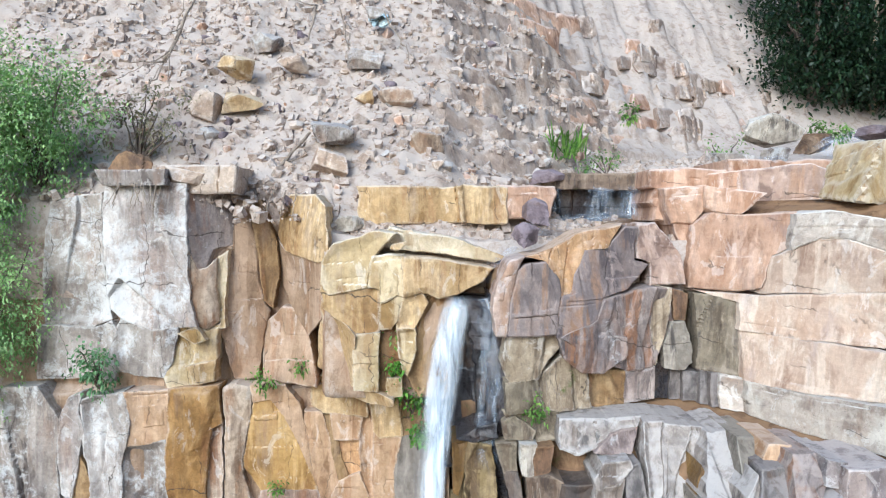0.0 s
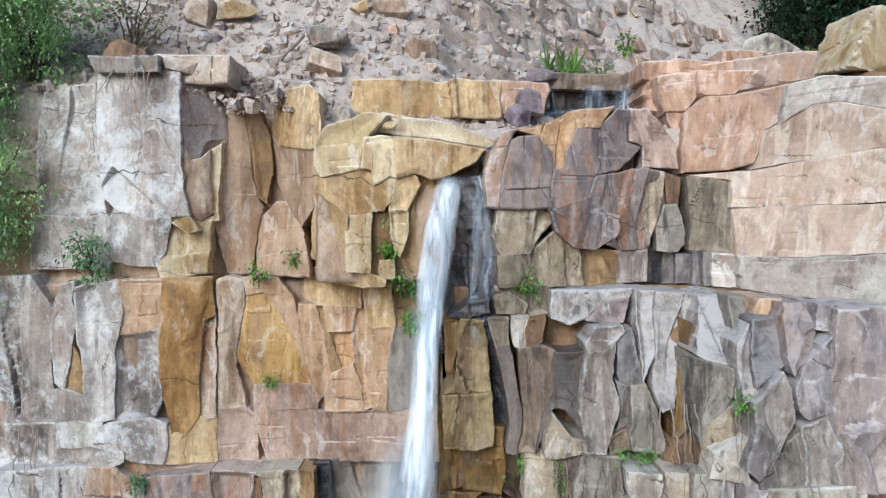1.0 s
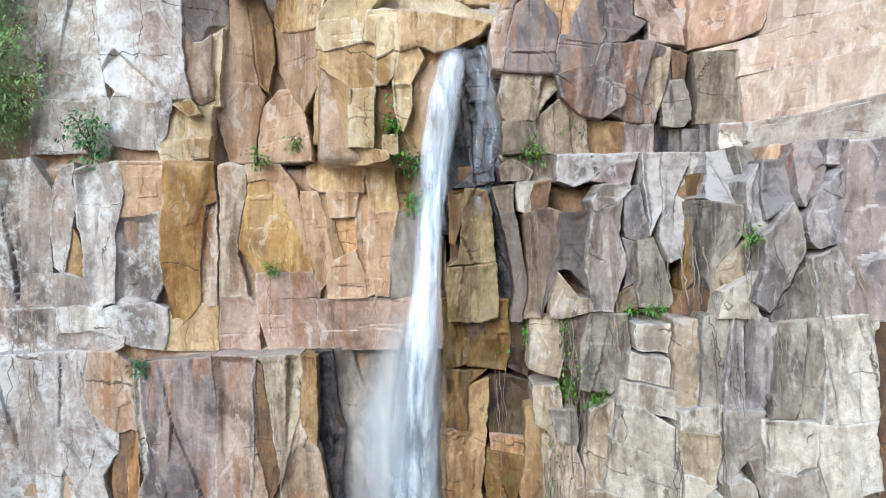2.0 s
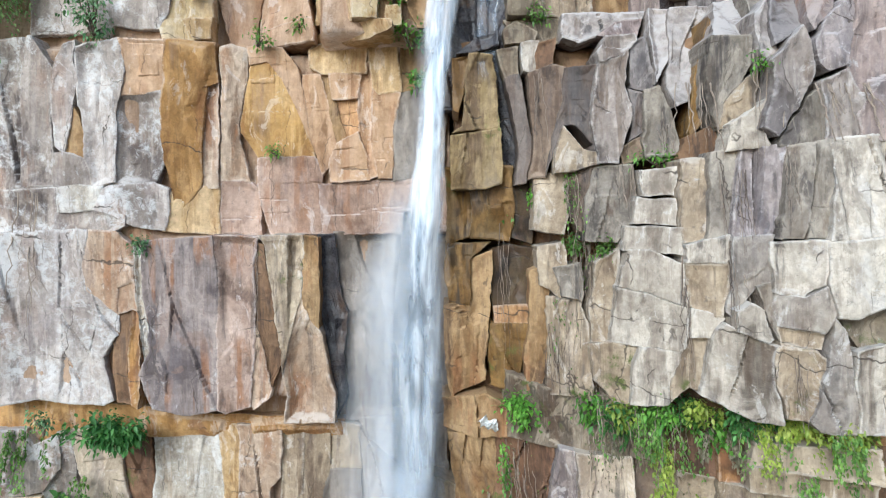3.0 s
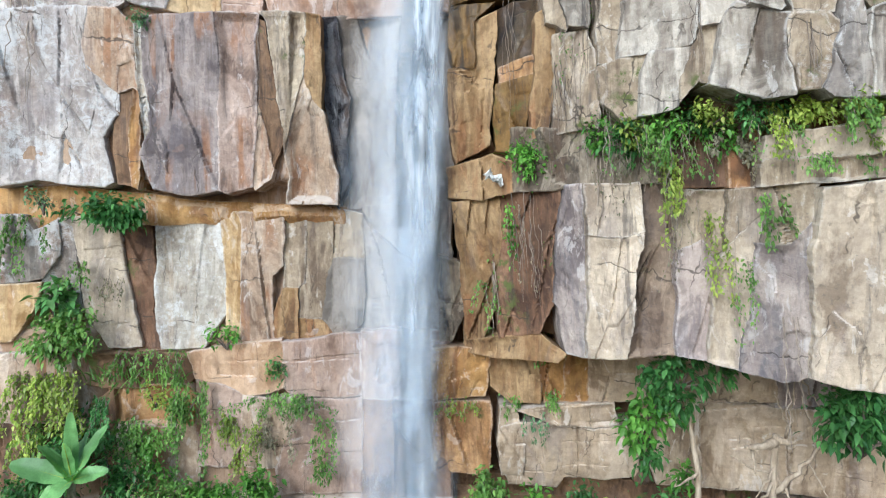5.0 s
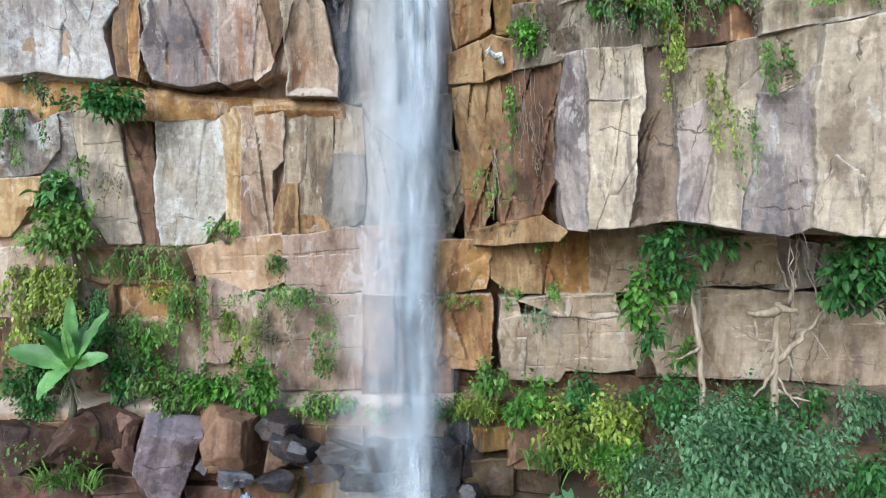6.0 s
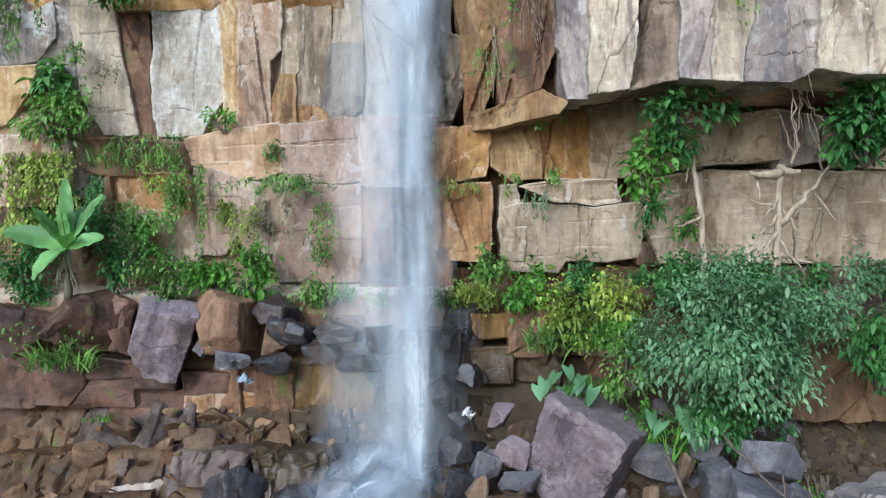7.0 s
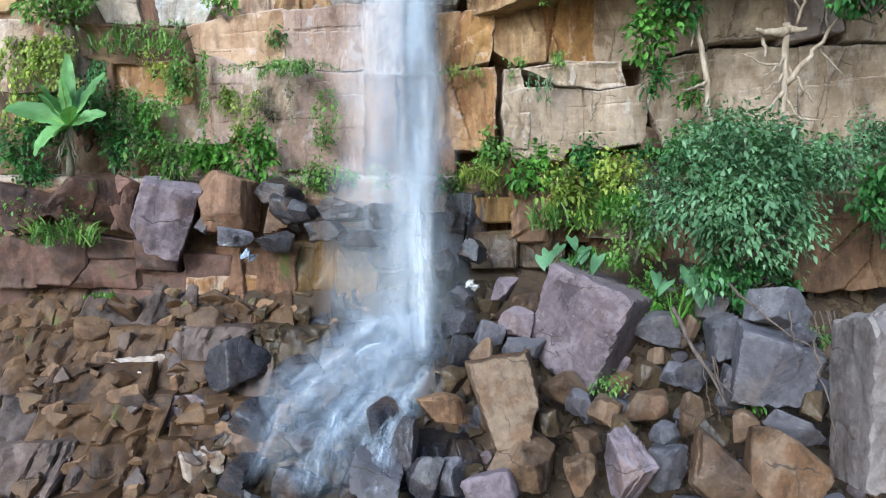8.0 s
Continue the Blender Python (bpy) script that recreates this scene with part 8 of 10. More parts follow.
boulder("talus_grey", 3.55, 10.80, 0.28, 0.55, 0.53, 14)
boulder("talus_tan", 3.29, 10.10, -0.12, 0.41, 0.68, 10)
boulder("talus_grey", 4.36, 9.40, -0.18, 0.82, 0.43, 26)
boulder("wet", -0.93, 10.50, -0.42, 0.68, 0.81, -28)
boulder("wet", -0.62, 10.30, -0.51, 0.49, 0.99, 8)
boulder("talus_grey", -0.98, 9.90, -0.97, 0.73, 0.79, 6)
boulder("brown", -0.08, 10.70, -0.20, 0.78, 0.61, -14)
boulder("talus_grey", -0.01, 9.80, -0.90, 0.42, 0.59, 6)
boulder("wet", -0.33, 9.80, -0.90, 0.56, 0.68, 10)
boulder("talus_grey", 0.64, 11.90, 0.69, 0.47, 0.62, 24)
boulder("talus_grey", 1.10, 11.60, 0.49, 0.78, 0.41, 6)
boulder("talus_pink", 0.87, 12.40, 1.37, 0.53, 0.47, 4)
boulder("talus_grey", 0.23, 12.50, 1.28, 0.47, 0.46, 12)
boulder("wet", 0.16, 12.20, 0.84, 0.65, 0.56, 0)
boulder("wet", 0.18, 11.60, 0.44, 0.57, 0.62, 12)
boulder("talus_tan", 3.15, 11.30, 0.44, 0.32, 0.33, 0)
boulder("talus_tan", 3.66, 11.40, 0.80, 0.25, 0.56, 20)
boulder("wet", -3.53, 12.20, 0.14, 1.27, 1.03, 4)
boulder("talus_pink", -4.13, 11.90, -0.53, 1.02, 0.65, 4)
boulder("wet", -2.43, 11.90, 0.06, 0.92, 0.73, -10)
boulder("wet", -2.99, 11.40, -0.62, 0.80, 0.88, -30)
boulder("wet", -1.75, 11.90, 0.16, 0.82, 0.73, 10)
boulder("wet", -2.11, 11.10, -0.80, 0.86, 0.69, -20)
boulder("wet", -3.01, 10.80, -1.17, 0.76, 0.76, 15)
boulder("wet", -2.14, 10.40, -1.23, 0.81, 0.65, 8)
boulder("wet", -1.32, 11.30, -0.33, 0.78, 0.70, 0)
boulder("rust", -3.82, 11.10, -1.15, 0.87, 0.69, 10)
boulder("rust", -5.16, 12.30, -0.02, 0.96, 0.76, 0)
boulder("brown", -6.09, 12.60, 0.60, 0.69, 0.58, 12)
boulder("talus_tan", -4.26, 12.90, 0.80, 0.70, 0.49, -6)
boulder("scree_stone", -3.61, 18.00, 23.23, 0.79, 0.54, -6)
boulder("tan", -1.78, 17.60, 22.35, 0.58, 0.34, 8)
boulder("scree_stone", -1.15, 17.80, 22.38, 1.02, 0.61, 0)
boulder("tan", -4.84, 17.60, 23.09, 0.86, 0.66, 10)
boulder("lichen", -2.39, 16.20, 21.33, 1.07, 0.58, 8)
boulder("scree_stone", -2.42, 15.90, 20.69, 0.91, 0.74, 4)
boulder("lichen", -4.43, 18.80, 23.90, 0.85, 0.56, -10)
boulder("lichen", -1.67, 19.50, 24.76, 0.65, 0.52, 0)
boulder("tan", -4.54, 17.00, 22.13, 1.03, 0.59, 0)
boulder("scree_stone", -5.24, 16.80, 22.01, 0.77, 0.75, 6)
boulder("lichen", -1.92, 18.40, 23.40, 0.97, 0.71, 4)
boulder("rust", -0.37, 17.00, 21.14, 0.90, 0.77, 10)
boulder("cream", -1.85, 14.60, 19.44, 0.73, 0.40, 0)
boulder("talus_pink", 1.74, 14.30, 19.67, 0.54, 0.60, 0)
boulder("talus_pink", 1.47, 13.30, 19.26, 0.50, 0.57, 6)
boulder("tan", -0.83, 13.00, 19.01, 0.39, 0.20, 0)
boulder("talus_pink", 2.14, 15.60, 20.39, 0.82, 0.31, -10)
boulder("brown", -5.99, 14.30, 20.49, 1.09, 0.62, -8)
boulder("scree_stone", -4.93, 14.30, 20.29, 0.96, 0.41, 4)
boulder("cream", 8.69, 20.00, 21.83, 1.80, 0.86, 2)
boulder("lichen", 7.94, 18.00, 21.01, 0.86, 0.41, 0)
boulder("lichen", 7.08, 18.50, 20.98, 1.11, 0.39, 0)
boulder("talus_tan", 9.48, 19.00, 21.46, 1.27, 0.83, 8)
boulder("talus_pink", 10.54, 18.00, 21.61, 1.07, 0.62, 0)
boulder("wet_brown", 0.02, 11.20, 0.12, 0.51, 0.52, 10)
boulder("talus_tan", 0.48, 11.40, 0.43, 0.47, 0.52, -20)
boulder("talus_pink", 1.07, 12.00, 0.87, 0.64, 0.55, 10)
boulder("talus_tan", 1.23, 12.20, 1.12, 0.55, 0.37, -10)
boulder("talus_grey", 1.87, 10.80, -0.16, 0.41, 0.42, 10)
boulder("wet_brown", 2.39, 10.20, -0.40, 0.38, 0.39, 20)
boulder("talus_grey", 2.88, 10.00, -0.35, 0.38, 0.39, -10)
boulder("wet_brown", 3.42, 9.70, -0.30, 0.44, 0.45, 14)
boulder("talus_tan", 3.86, 9.80, -0.17, 0.37, 0.45, -14)
boulder("wet_brown", 4.60, 9.50, 0.13, 0.49, 0.44, 0)
boulder("wet_brown", 2.91, 11.00, 0.21, 0.41, 0.42, 10)
boulder("wet_brown", 1.38, 10.50, -0.37, 0.48, 0.49, 10)
boulder("cream_tan", 7.34, 12.50, 20.27, 1.84, 1.24, 6, 10, 8, 0.12)
boulder("shelf", -5.76, 13.20, 3.12, 0.45, 0.40, 20)
boulder("talus_grey", -4.23, 12.90, 2.52, 0.30, 0.59, 30)
boulder("talus_grey", -3.70, 12.85, 2.23, 0.67, 0.39, 10)
boulder("shelf", -5.63, 12.90, 2.52, 0.35, 0.59, -10)
boulder("wet", -2.89, 13.05, 2.72, 0.70, 0.79, 8, 20, 10, 0.25)
boulder("wet", -2.17, 12.90, 2.37, 0.69, 0.49, -12, 10, 10, 0.25)
boulder("wet", -1.52, 12.80, 2.18, 0.78, 0.48, 6, -20, 10, 0.25)
boulder("wet", 0.03, 12.90, 2.56, 0.59, 0.68, 12, -20, 10, 0.25)
boulder("wet", 0.36, 12.70, 1.98, 0.48, 0.48, -8, -20, 10, 0.25)
boulder("wet", -0.12, 12.50, 1.76, 0.47, 0.57, -18, 15, 10, 0.25)

# small stones lying among the boulders and on the slope above
dice = random.Random(31)
for k in range(250):
    x, y = dice.uniform(-0.1, 6.2), dice.uniform(8.4, 12.9)
    z = float(ground_height(np.array(x), np.array(y)))
    stone(ground, dice.choice(["talus_grey", "talus_grey", "talus_tan", "talus_pink", "brown", "wet_brown"]), x, y, z + 0.05, 0.16 + 0.5 * dice.random() ** 1.5, dice.randint(0, 5000))
for k in range(290):
    x = dice.uniform(-9.0, 4.0)
    foot = float(np.interp(x, [-12, -4, 0, 1.5, 3.5, 5.75, 8], [14.5, 14.9, 15.4, 17.2, 20.0, 23.3, 25.0]))
    y = foot + 5.2 * dice.random() ** 1.2 - 0.35
    z = float(slope_height(np.array([x]), np.array([y]))[0])
    stone(hillside, dice.choice(["scree", "scree_stone", "scree_stone", "pink", "lichen", "talus_pink"]), x, y, z + 0.02, 0.10 + 0.42 * dice.random() ** 2.5, dice.randint(0, 5000))


# angular stones set in the earthy bank
CHIPS = {}
for bed, kind, x, wide, z, high, face in BEDS:
    if z < -2.4:
        continue
    for _ in range(int(wide * 4.5)):
        px, pz = x + dice.random() * wide, z - dice.random() * high
        look_of = dice.choice(["bank", "bank", "bank", "bank_pale", "brown"]) if px < -3.6 else dice.choice(["wet_brown", "wet_brown", "wet", "brown"])
        turn = dice.randint(0, 5000)
        key = (look_of, turn % 5)
        if key not in CHIPS:
            CHIPS[key] = rock_mesh("stone", (0.5, 0.4, 0.42), ROCK[look_of], 950 + turn % 5, 3, 60.0, 8, 0.3)
        size = 0.18 + 0.42 * dice.random() ** 1.6
        ob = part("stone", CHIPS[key], bed)
        ob.matrix_world = pose(px, face + 0.8 * (pz - z + high / 2) + 0.30 * size, pz, turn % 30 - 15, (turn * 7) % 80 - 40, (turn * 13) % 90 - 45) @ Matrix.Diagonal((size * dice.uniform(0.8, 1.5), size * 0.8, size, 1))

# broken ledges of the slope where it curves away upstream
for level in range(9):
    x = 0.6
    while x < 15:
        wide = dice.uniform(0.4, 1.0) * dice.choice([1.0, 1.0, 2.2])
        mid = x + wide / 2
        foot = float(np.interp(mid, [-12, -4, 0, 1.5, 3.5, 5.75, 8, 14, 30], [14.5, 14.9, 15.4, 17.2, 20.0, 23.3, 25.0, 29.0, 34.0]))
        base = float(np.interp(mid, [-12, -4, 0, 3.5, 6, 14], [20.1, 19.9, 19.7, 20.5, 21.1, 22.5]))
        high = dice.uniform(0.4, 1.15)
        z = base + level * 0.68 - 0.1 + dice.uniform(-0.28, 0.28)
        if dice.random() < (0.7 if level < 5 else 0.5) and not (mid > 10 and level > 4):
            block(hillside, dice.choice(["scree", "scree", "scree", "scree_stone", "pink"]), x, x + wide, x - 0.1, x + wide + 0.1, z, z + high, foot + (z - base + high / 2) * 0.95 + 0.05 + dice.uniform(-0.08, 0.25), 1.0 if mid > 1.2 else 0.4, dice.uniform(-0.12, 0.2), dice.uniform(-0.12, 0.2), 0.8, dice.uniform(0.35, 0.8), 1.2, "rock_ledge", 0.06, 0.035)
        x += wide * 0.98


def gravel(name, owner_height, n, xr, yr, kinds, size, label, seed):
    """Countless small chips as one object."""
    rng = np.random.RandomState(seed)
    cube = np.array([(-1, -1, -1), (1, -1, -1), (1, 1, -1), (-1, 1, -1), (-0.7, -0.7, 1), (0.7, -0.7, 0.8), (0.7, 0.7, 1), (-0.7, 0.7, 0.8)]) * 0.5
    quads = np.array([(0, 3, 2, 1), (4, 5, 6, 7), (0, 1, 5, 4), (1, 2, 6, 5), (2, 3, 7, 6), (3, 0, 4, 7)])
    x, y = rng.uniform(*xr, n), rng.uniform(*yr, n)
    z = owner_height(x, y)
    s = size * (0.35 + rng.random_sample(n) ** 3 * 2.2)
    turn = rng.uniform(0, 6.28, (n, 2))
    p = cube[None] * (s[:, None] * rng.uniform(0.6, 1.2, (n, 3)))[:, None, :] * (1 + rng.normal(0, 0.12, (n, 8, 3)))
    c, d = np.cos(turn[:, 0])[:, None], np.sin(turn[:, 0])[:, None]
    p = np.stack([p[..., 0] * c - p[..., 1] * d, p[..., 0] * d + p[..., 1] * c, p[..., 2]], -1)
    c, d = np.cos(turn[:, 1])[:, None], np.sin(turn[:, 1])[:, None]
    p = np.stack([p[..., 0], p[..., 1] * c - p[..., 2] * d, p[..., 1] * d + p[..., 2] * c], -1)
    p = p + np.stack([x, y, z], -1)[:, None, :]
    faces = (quads[None] + 8 * np.arange(n)[:, None, None]).reshape(-1, 4)
    ob = new(name, mesh_of(name, p.reshape(-1, 3), faces, ROCK[kinds], False))
    return tagged(ob, label, "gravel", kind="stuff")


gravel("gravel", slope_height, 12000, (-11, 9), (14.3, 24), "scree", 0.09, "small pinkish stone chips strewn over the slope", 5)
gravel("gravel", ground_height, 4500, (-0.5, 7), (7.5, 12.9), "wet_brown", 0.08, "dark grey and brown stone chips between the boulders", 6)
gravel("gravel", ground_height, 1500, (-9, -0.5), (8.5, 13.3), "brown", 0.07, "brown stone chips on the damp bank", 7)


# ---- plants ----
PLANT_SEED = [3000]
BLADE = (0.15, 0.9, 1.0, 0.6, 0.0)


def shrub(kind, x, y, z0, w, h, n, leaf, label, category):
    """A leafy plant on thin stems, its leaves gathered in uneven sprays. It fills w by h from z0 upwards."""
    PLANT_SEED[0] += 1
    seed = PLANT_SEED[0]
    rng = np.random.RandomState(seed)
    n, leaf = int(n * 3.0), leaf * 0.82
    root = new(category)
    root.location = (x, y + 0.1, z0)
    deep = min(w, h) * 0.5 + 0.12
    sprays = max(5, min(n // 44, 40 + int(24 * w * h)))
    c = rng.normal(0, 1, (sprays, 3))
    c /= np.linalg.norm(c, axis=1)[:, None]
    c *= (rng.random_sample((sprays, 1)) ** 0.45) * np.array([w / 2, deep / 2, h / 2]) * 0.92
    c *= 1 + 0.18 * rng.normal(0, 1, (sprays, 1))
    c[:, 2] += h / 2
    pieces = []
    base = Vector((0, 0.05, 0.0))
    for k in range(min(sprays, 14)):
        tip = Vector(c[k])
        pts = bent(base, tip, -0.06, 5, seed + k, 0.07)
        pieces.append(tube(pts, [0.012 + 0.01 * min(h, 2) * (1 - i / 5) for i in range(6)], 5))
    v, f = joined(pieces)
    part("stem", mesh_of("stem", v, f, DARK_WOOD), root, "thin brown woody stems")
    pick = rng.randint(0, sprays, n)
    spots = c[pick] + rng.normal(0, 1, (n, 3)) * (0.085 * min(w, h, 1.5) ** 0.5 + 0.03)
    away = spots - np.array([0, 0.2 * deep, h * 0.35])
    ways = away / np.maximum(np.linalg.norm(away, axis=1), 1e-6)[:, None] * 0.7 + rng.normal(0, 0.8, (n, 3)) + np.array([0, -0.5, -0.4])
    size = leaf * rng.uniform(0.55, 1.25, n)
    v, f = leaf_field(spots, ways, size, size * rng.uniform(0.42, 0.62, n), seed, 0.35, 0.15, BLADE)
    part("foliage", mesh_of("foliage", v, f, LEAF[kind]), root)
    return tagged(root, label, category, "plants on the cliff")


def vine(kind, x, y, z0, w, h, n, leaf, label, category):
    """Strands that hang down the rock, with or without leaves."""
    PLANT_SEED[0] += 1
    seed = PLANT_SEED[0]
    rng = np.random.RandomState(seed)
    root = new(category)
    root.location = (x, y, z0 + h)
    strands = int(np.clip(w * 9, 4, 11))
    lines = []
    for k in range(strands):
        px = rng.uniform(-w / 2, w / 2)
        tip = Vector((px + rng.normal(0, 0.12) * w, -0.06 - 0.2 * rng.random_sample(), -h * rng.uniform(0.45, 1.0)))
        pts = bent((px * 0.8, 0.15, 0.05), tip, 0.0, 9, seed + k, 0.06)
        thick = rng.uniform(0.004, 0.011) * (1.0 if n > 20 else 1.5)
        v, f = tube(pts, [thick * (1 - 0.06 * i) for i in range(10)], 5)
        part("strand", mesh_of("strand", v, f, DARK_WOOD if kind == "dark" else ROOT), root)
        lines.append(np.array([tuple(p) for p in pts]))
    n, leaf = int(n * 4.0), leaf * 0.62
    if n:
        which, along = rng.randint(0, strands, n), rng.random_sample(n) * 8.99
        lines = np.array(lines)
        i = along.astype(int)
        s = (along - i)[:, None]
        spots = lines[which, i] * (1 - s) + lines[which, i + 1] * s + rng.normal(0, 0.035, (n, 3))
        ways = rng.normal(0, 0.6, (n, 3)) + np.array([0, -0.6, -0.7])
        size = leaf * rng.uniform(0.6, 1.25, n)
        v, f = leaf_field(spots, ways, size, size * 0.6, seed, 0.4, 0.12, BLADE)
        part("foliage", mesh_of("foliage", v, f, LEAF[kind]), root)
    return tagged(root, label, category, "creepers on the cliff")


def hanging_roots(x, y, z, w, drop, n):
    """A skein of thin bare roots and dry stems that trail down a joint of the cliff."""
    PLANT_SEED[0] += 1
    rng = np.random.RandomState(PLANT_SEED[0])
    root = new("hanging_roots")
    root.location = (x, y, z)
    for k in range(n):
        px = rng.normal(0, w * 0.32)
        start = -drop * 0.4 * rng.random_sample() ** 2
        end = -drop * rng.uniform(0.6, 1.05)
        pts = bent((px, 0.22, start), Vector((px + rng.normal(0, 0.08), rng.uniform(-0.05, 0.06), min(end, start - 0.3))), 0.0, 11, PLANT_SEED[0] * 20 + k, 0.035)
        thick = rng.uniform(0.0035, 0.0075)
        v, f = tube(pts, [thick * (1 - 0.05 * i) for i in range(12)], 4)
        part("strand", mesh_of("strand", v, f, ROOT if k % 3 else DARK_WOOD), root)
    return tagged(root, "thin dry roots trailing down a joint of the cliff", "roots", "roots hanging on the cliff")


# x, y, z of the top, width, drop, strands
for skein in (
    (2.18, 11.19, 13.26, 0.29, 2.34, 12),
    (2.75, 10.83, 13.77, 0.19, 0.96, 6),
    (3.88, 9.46, 13.54, 0.12, 1.14, 7),
    (3.81, 9.46, 12.62, 0.16, 1.14, 8),
    (4.34, 9.17, 13.83, 0.10, 1.18, 6),
    (3.26, 9.83, 12.43, 0.15, 1.95, 7),
    (3.67, 9.66, 13.67, 0.09, 1.11, 5),
    (2.31, 11.04, 11.43, 0.22, 1.35, 9),
    (1.77, 11.61, 11.24, 0.21, 1.33, 8),
    (4.50, 9.04, 11.32, 0.21, 1.01, 6),
    (1.92, 11.48, 11.45, 0.24, 1.21, 10),
    (2.81, 10.91, 10.22, 0.50, 1.15, 8),
    (3.35, 10.54, 10.20, 0.32, 0.87, 7),
    (1.34, 12.18, 9.26, 0.46, 1.91, 9),
    (1.09, 12.63, 12.84, 0.23, 2.54, 6),
    (3.71, 10.34, 14.91, 0.13, 1.11, 7),
    (3.27, 10.89, 14.50, 0.15, 0.75, 6),
    (1.52, 11.70, 15.27, 0.11, 1.70, 6),
    (1.75, 12.28, 17.10, 0.19, 0.86, 5),
    (-3.47, 13.70, 12.39, 0.08, 2.39, 4),
):
    hanging_roots(*skein)


def grass(kind, x, y, z0, w, h, n, label, category):
    PLANT_SEED[0] += 1
    rng = np.random.RandomState(PLANT_SEED[0])
    spots = np.stack([rng.uniform(-w / 2, w / 2, n), rng.normal(0, 0.12, n), rng.uniform(0, h * 0.35, n)], -1)
    ways = rng.normal(0, 0.35, (n, 3)) + np.array([0, -0.25, 1.0])
    size = h * rng.uniform(0.5, 1.0, n)
    v, f = leaf_field(spots, ways, size, 0.018 + size * 0.03, PLANT_SEED[0], 0.45, 0.2, (0.8, 1.0, 0.85, 0.5, 0.0))
    ob = new(category, mesh_of(category, v, f, LEAF[kind]))
    ob.location = (x, y, z0)
    return tagged(ob, label, category, "grass on the ledges")


shrub("blue", 4.16, 10.60, 1.87, 2.54, 2.04, 3000, .125, "broad grey-green leafy tree crown below the overhang", "tree")
shrub("bush", 4.85, 11.40, 3.00, 1.10, 1.21, 500, .115, "upright green shrub rising out of the thicket", "shrub")
shrub("bush", 6.20, 10.60, 2.13, 1.17, 1.54, 420, .15, "dense dark green shrub at the foot of the cliff", "shrub")
shrub("bush", 5.87, 10.40, 5.36, 1.45, 1.36, 420, .19, "overhanging green branch spray with long drooping leaves", "shrub")
shrub("bush", 3.67, 11.60, 6.10, 1.41, 0.64, 150, .18, "leafy green shrub rooted on the overhang lip", "shrub")
shrub("fresh", 3.18, 11.90, 5.10, 1.02, 0.92, 140, .18, "bright green climbing shrub hanging from the ledge", "shrub")
shrub("bush", 3.36, 12.20, 4.55, 0.41, 0.59, 60, .16, "small leafy tuft hanging against the pale wall", "shrub")
shrub("fresh", 3.90, 12.00, 4.36, 0.49, 0.36, 36, .16, "sprig of bright leaves on the thin trunk", "shrub")
shrub("bush", 3.75, 11.80, 5.68, 0.97, 0.53, 80, .17, "dark leaves hanging beneath the overhang", "shrub")
shrub("fern", 0.77, 13.60, 3.52, 0.88, 0.57, 140, .14, "low green shrub at the wall foot", "shrub")
shrub("fresh", 1.44, 13.40, 3.04, 1.12, 0.82, 200, .15, "fresh green leafy shrub at the wall foot", "shrub")
shrub("bush", 2.44, 13.30, 3.16, 0.90, 0.81, 180, .15, "dark green leafy shrub under the pale wall", "shrub")
shrub("lime", 2.03, 12.90, 2.44, 1.17, 0.99, 260, .14, "yellow-green bush on the earthy slope", "shrub")
shrub("lime", 2.98, 12.80, 2.76, 1.16, 0.98, 260, .14, "yellow-green leafy thicket on the slope", "shrub")
shrub("bush", 3.65, 12.80, 3.25, 0.96, 0.88, 160, .15, "green shrub under the overhang", "shrub")
shrub("fern", 2.98, 12.00, 1.75, 1.09, 1.20, 220, .12, "soft green undergrowth beside the boulder", "shrub")
shrub("fresh", 3.31, 11.90, 0.98, 0.80, 0.63, 160, .11, "bright green ground cover beside the boulder", "shrub")
shrub("fresh", 3.80, 11.60, 0.93, 0.52, 0.62, 90, .11, "bright green leaves among the stones", "shrub")
shrub("bush", 4.30, 10.90, 1.27, 1.30, 0.91, 240, .14, "dark undergrowth beneath the tree crown", "shrub")
shrub("fresh", 4.90, 9.80, 0.84, 0.26, 0.19, 20, .1, "small sprig growing between the slabs", "shrub")
shrub("fern", -5.10, 13.30, 3.31, 1.02, 0.82, 200, .13, "green fern-like shrub behind the boulders", "shrub")
shrub("fresh", -4.25, 13.30, 3.33, 0.92, 0.60, 150, .15, "fresh green shrub behind the boulders", "shrub")
shrub("fresh", -3.51, 13.30, 3.27, 0.98, 0.91, 220, .15, "bushy green plant behind the boulders", "shrub")
shrub("bush", -6.11, 13.40, 3.34, 0.94, 1.21, 240, .13, "dark green thicket behind the banana plant", "shrub")
shrub("bush", -7.64, 13.30, 3.39, 1.44, 0.85, 260, .14, "dark green undergrowth on the shelf", "shrub")
shrub("bush", -7.01, 13.90, 4.11, 1.50, 1.04, 160, .15, "dark leafy climber on the wall", "shrub")
shrub("fern", -7.57, 12.80, 2.23, 0.80, 0.78, 120, .1, "low fern growth between the boulders", "shrub")
shrub("fern", -6.43, 12.60, 2.43, 0.69, 0.76, 60, .1, "small fern growing between two boulders", "shrub")
shrub("fern", -2.13, 13.60, 3.03, 1.03, 0.51, 120, .11, "misty green growth beside the fall", "shrub")
shrub("fern", 0.13, 13.60, 2.92, 1.03, 0.51, 120, .11, "mossy green growth beside the fall", "shrub")
shrub("bush", -6.25, 13.60, 8.62, 1.75, 0.62, 340, .15, "dark green fern clump hanging from the ledge", "shrub")
shrub("fern", -7.23, 13.70, 6.16, 1.70, 0.95, 320, .14, "dense green fern clump on the rock step", "shrub")
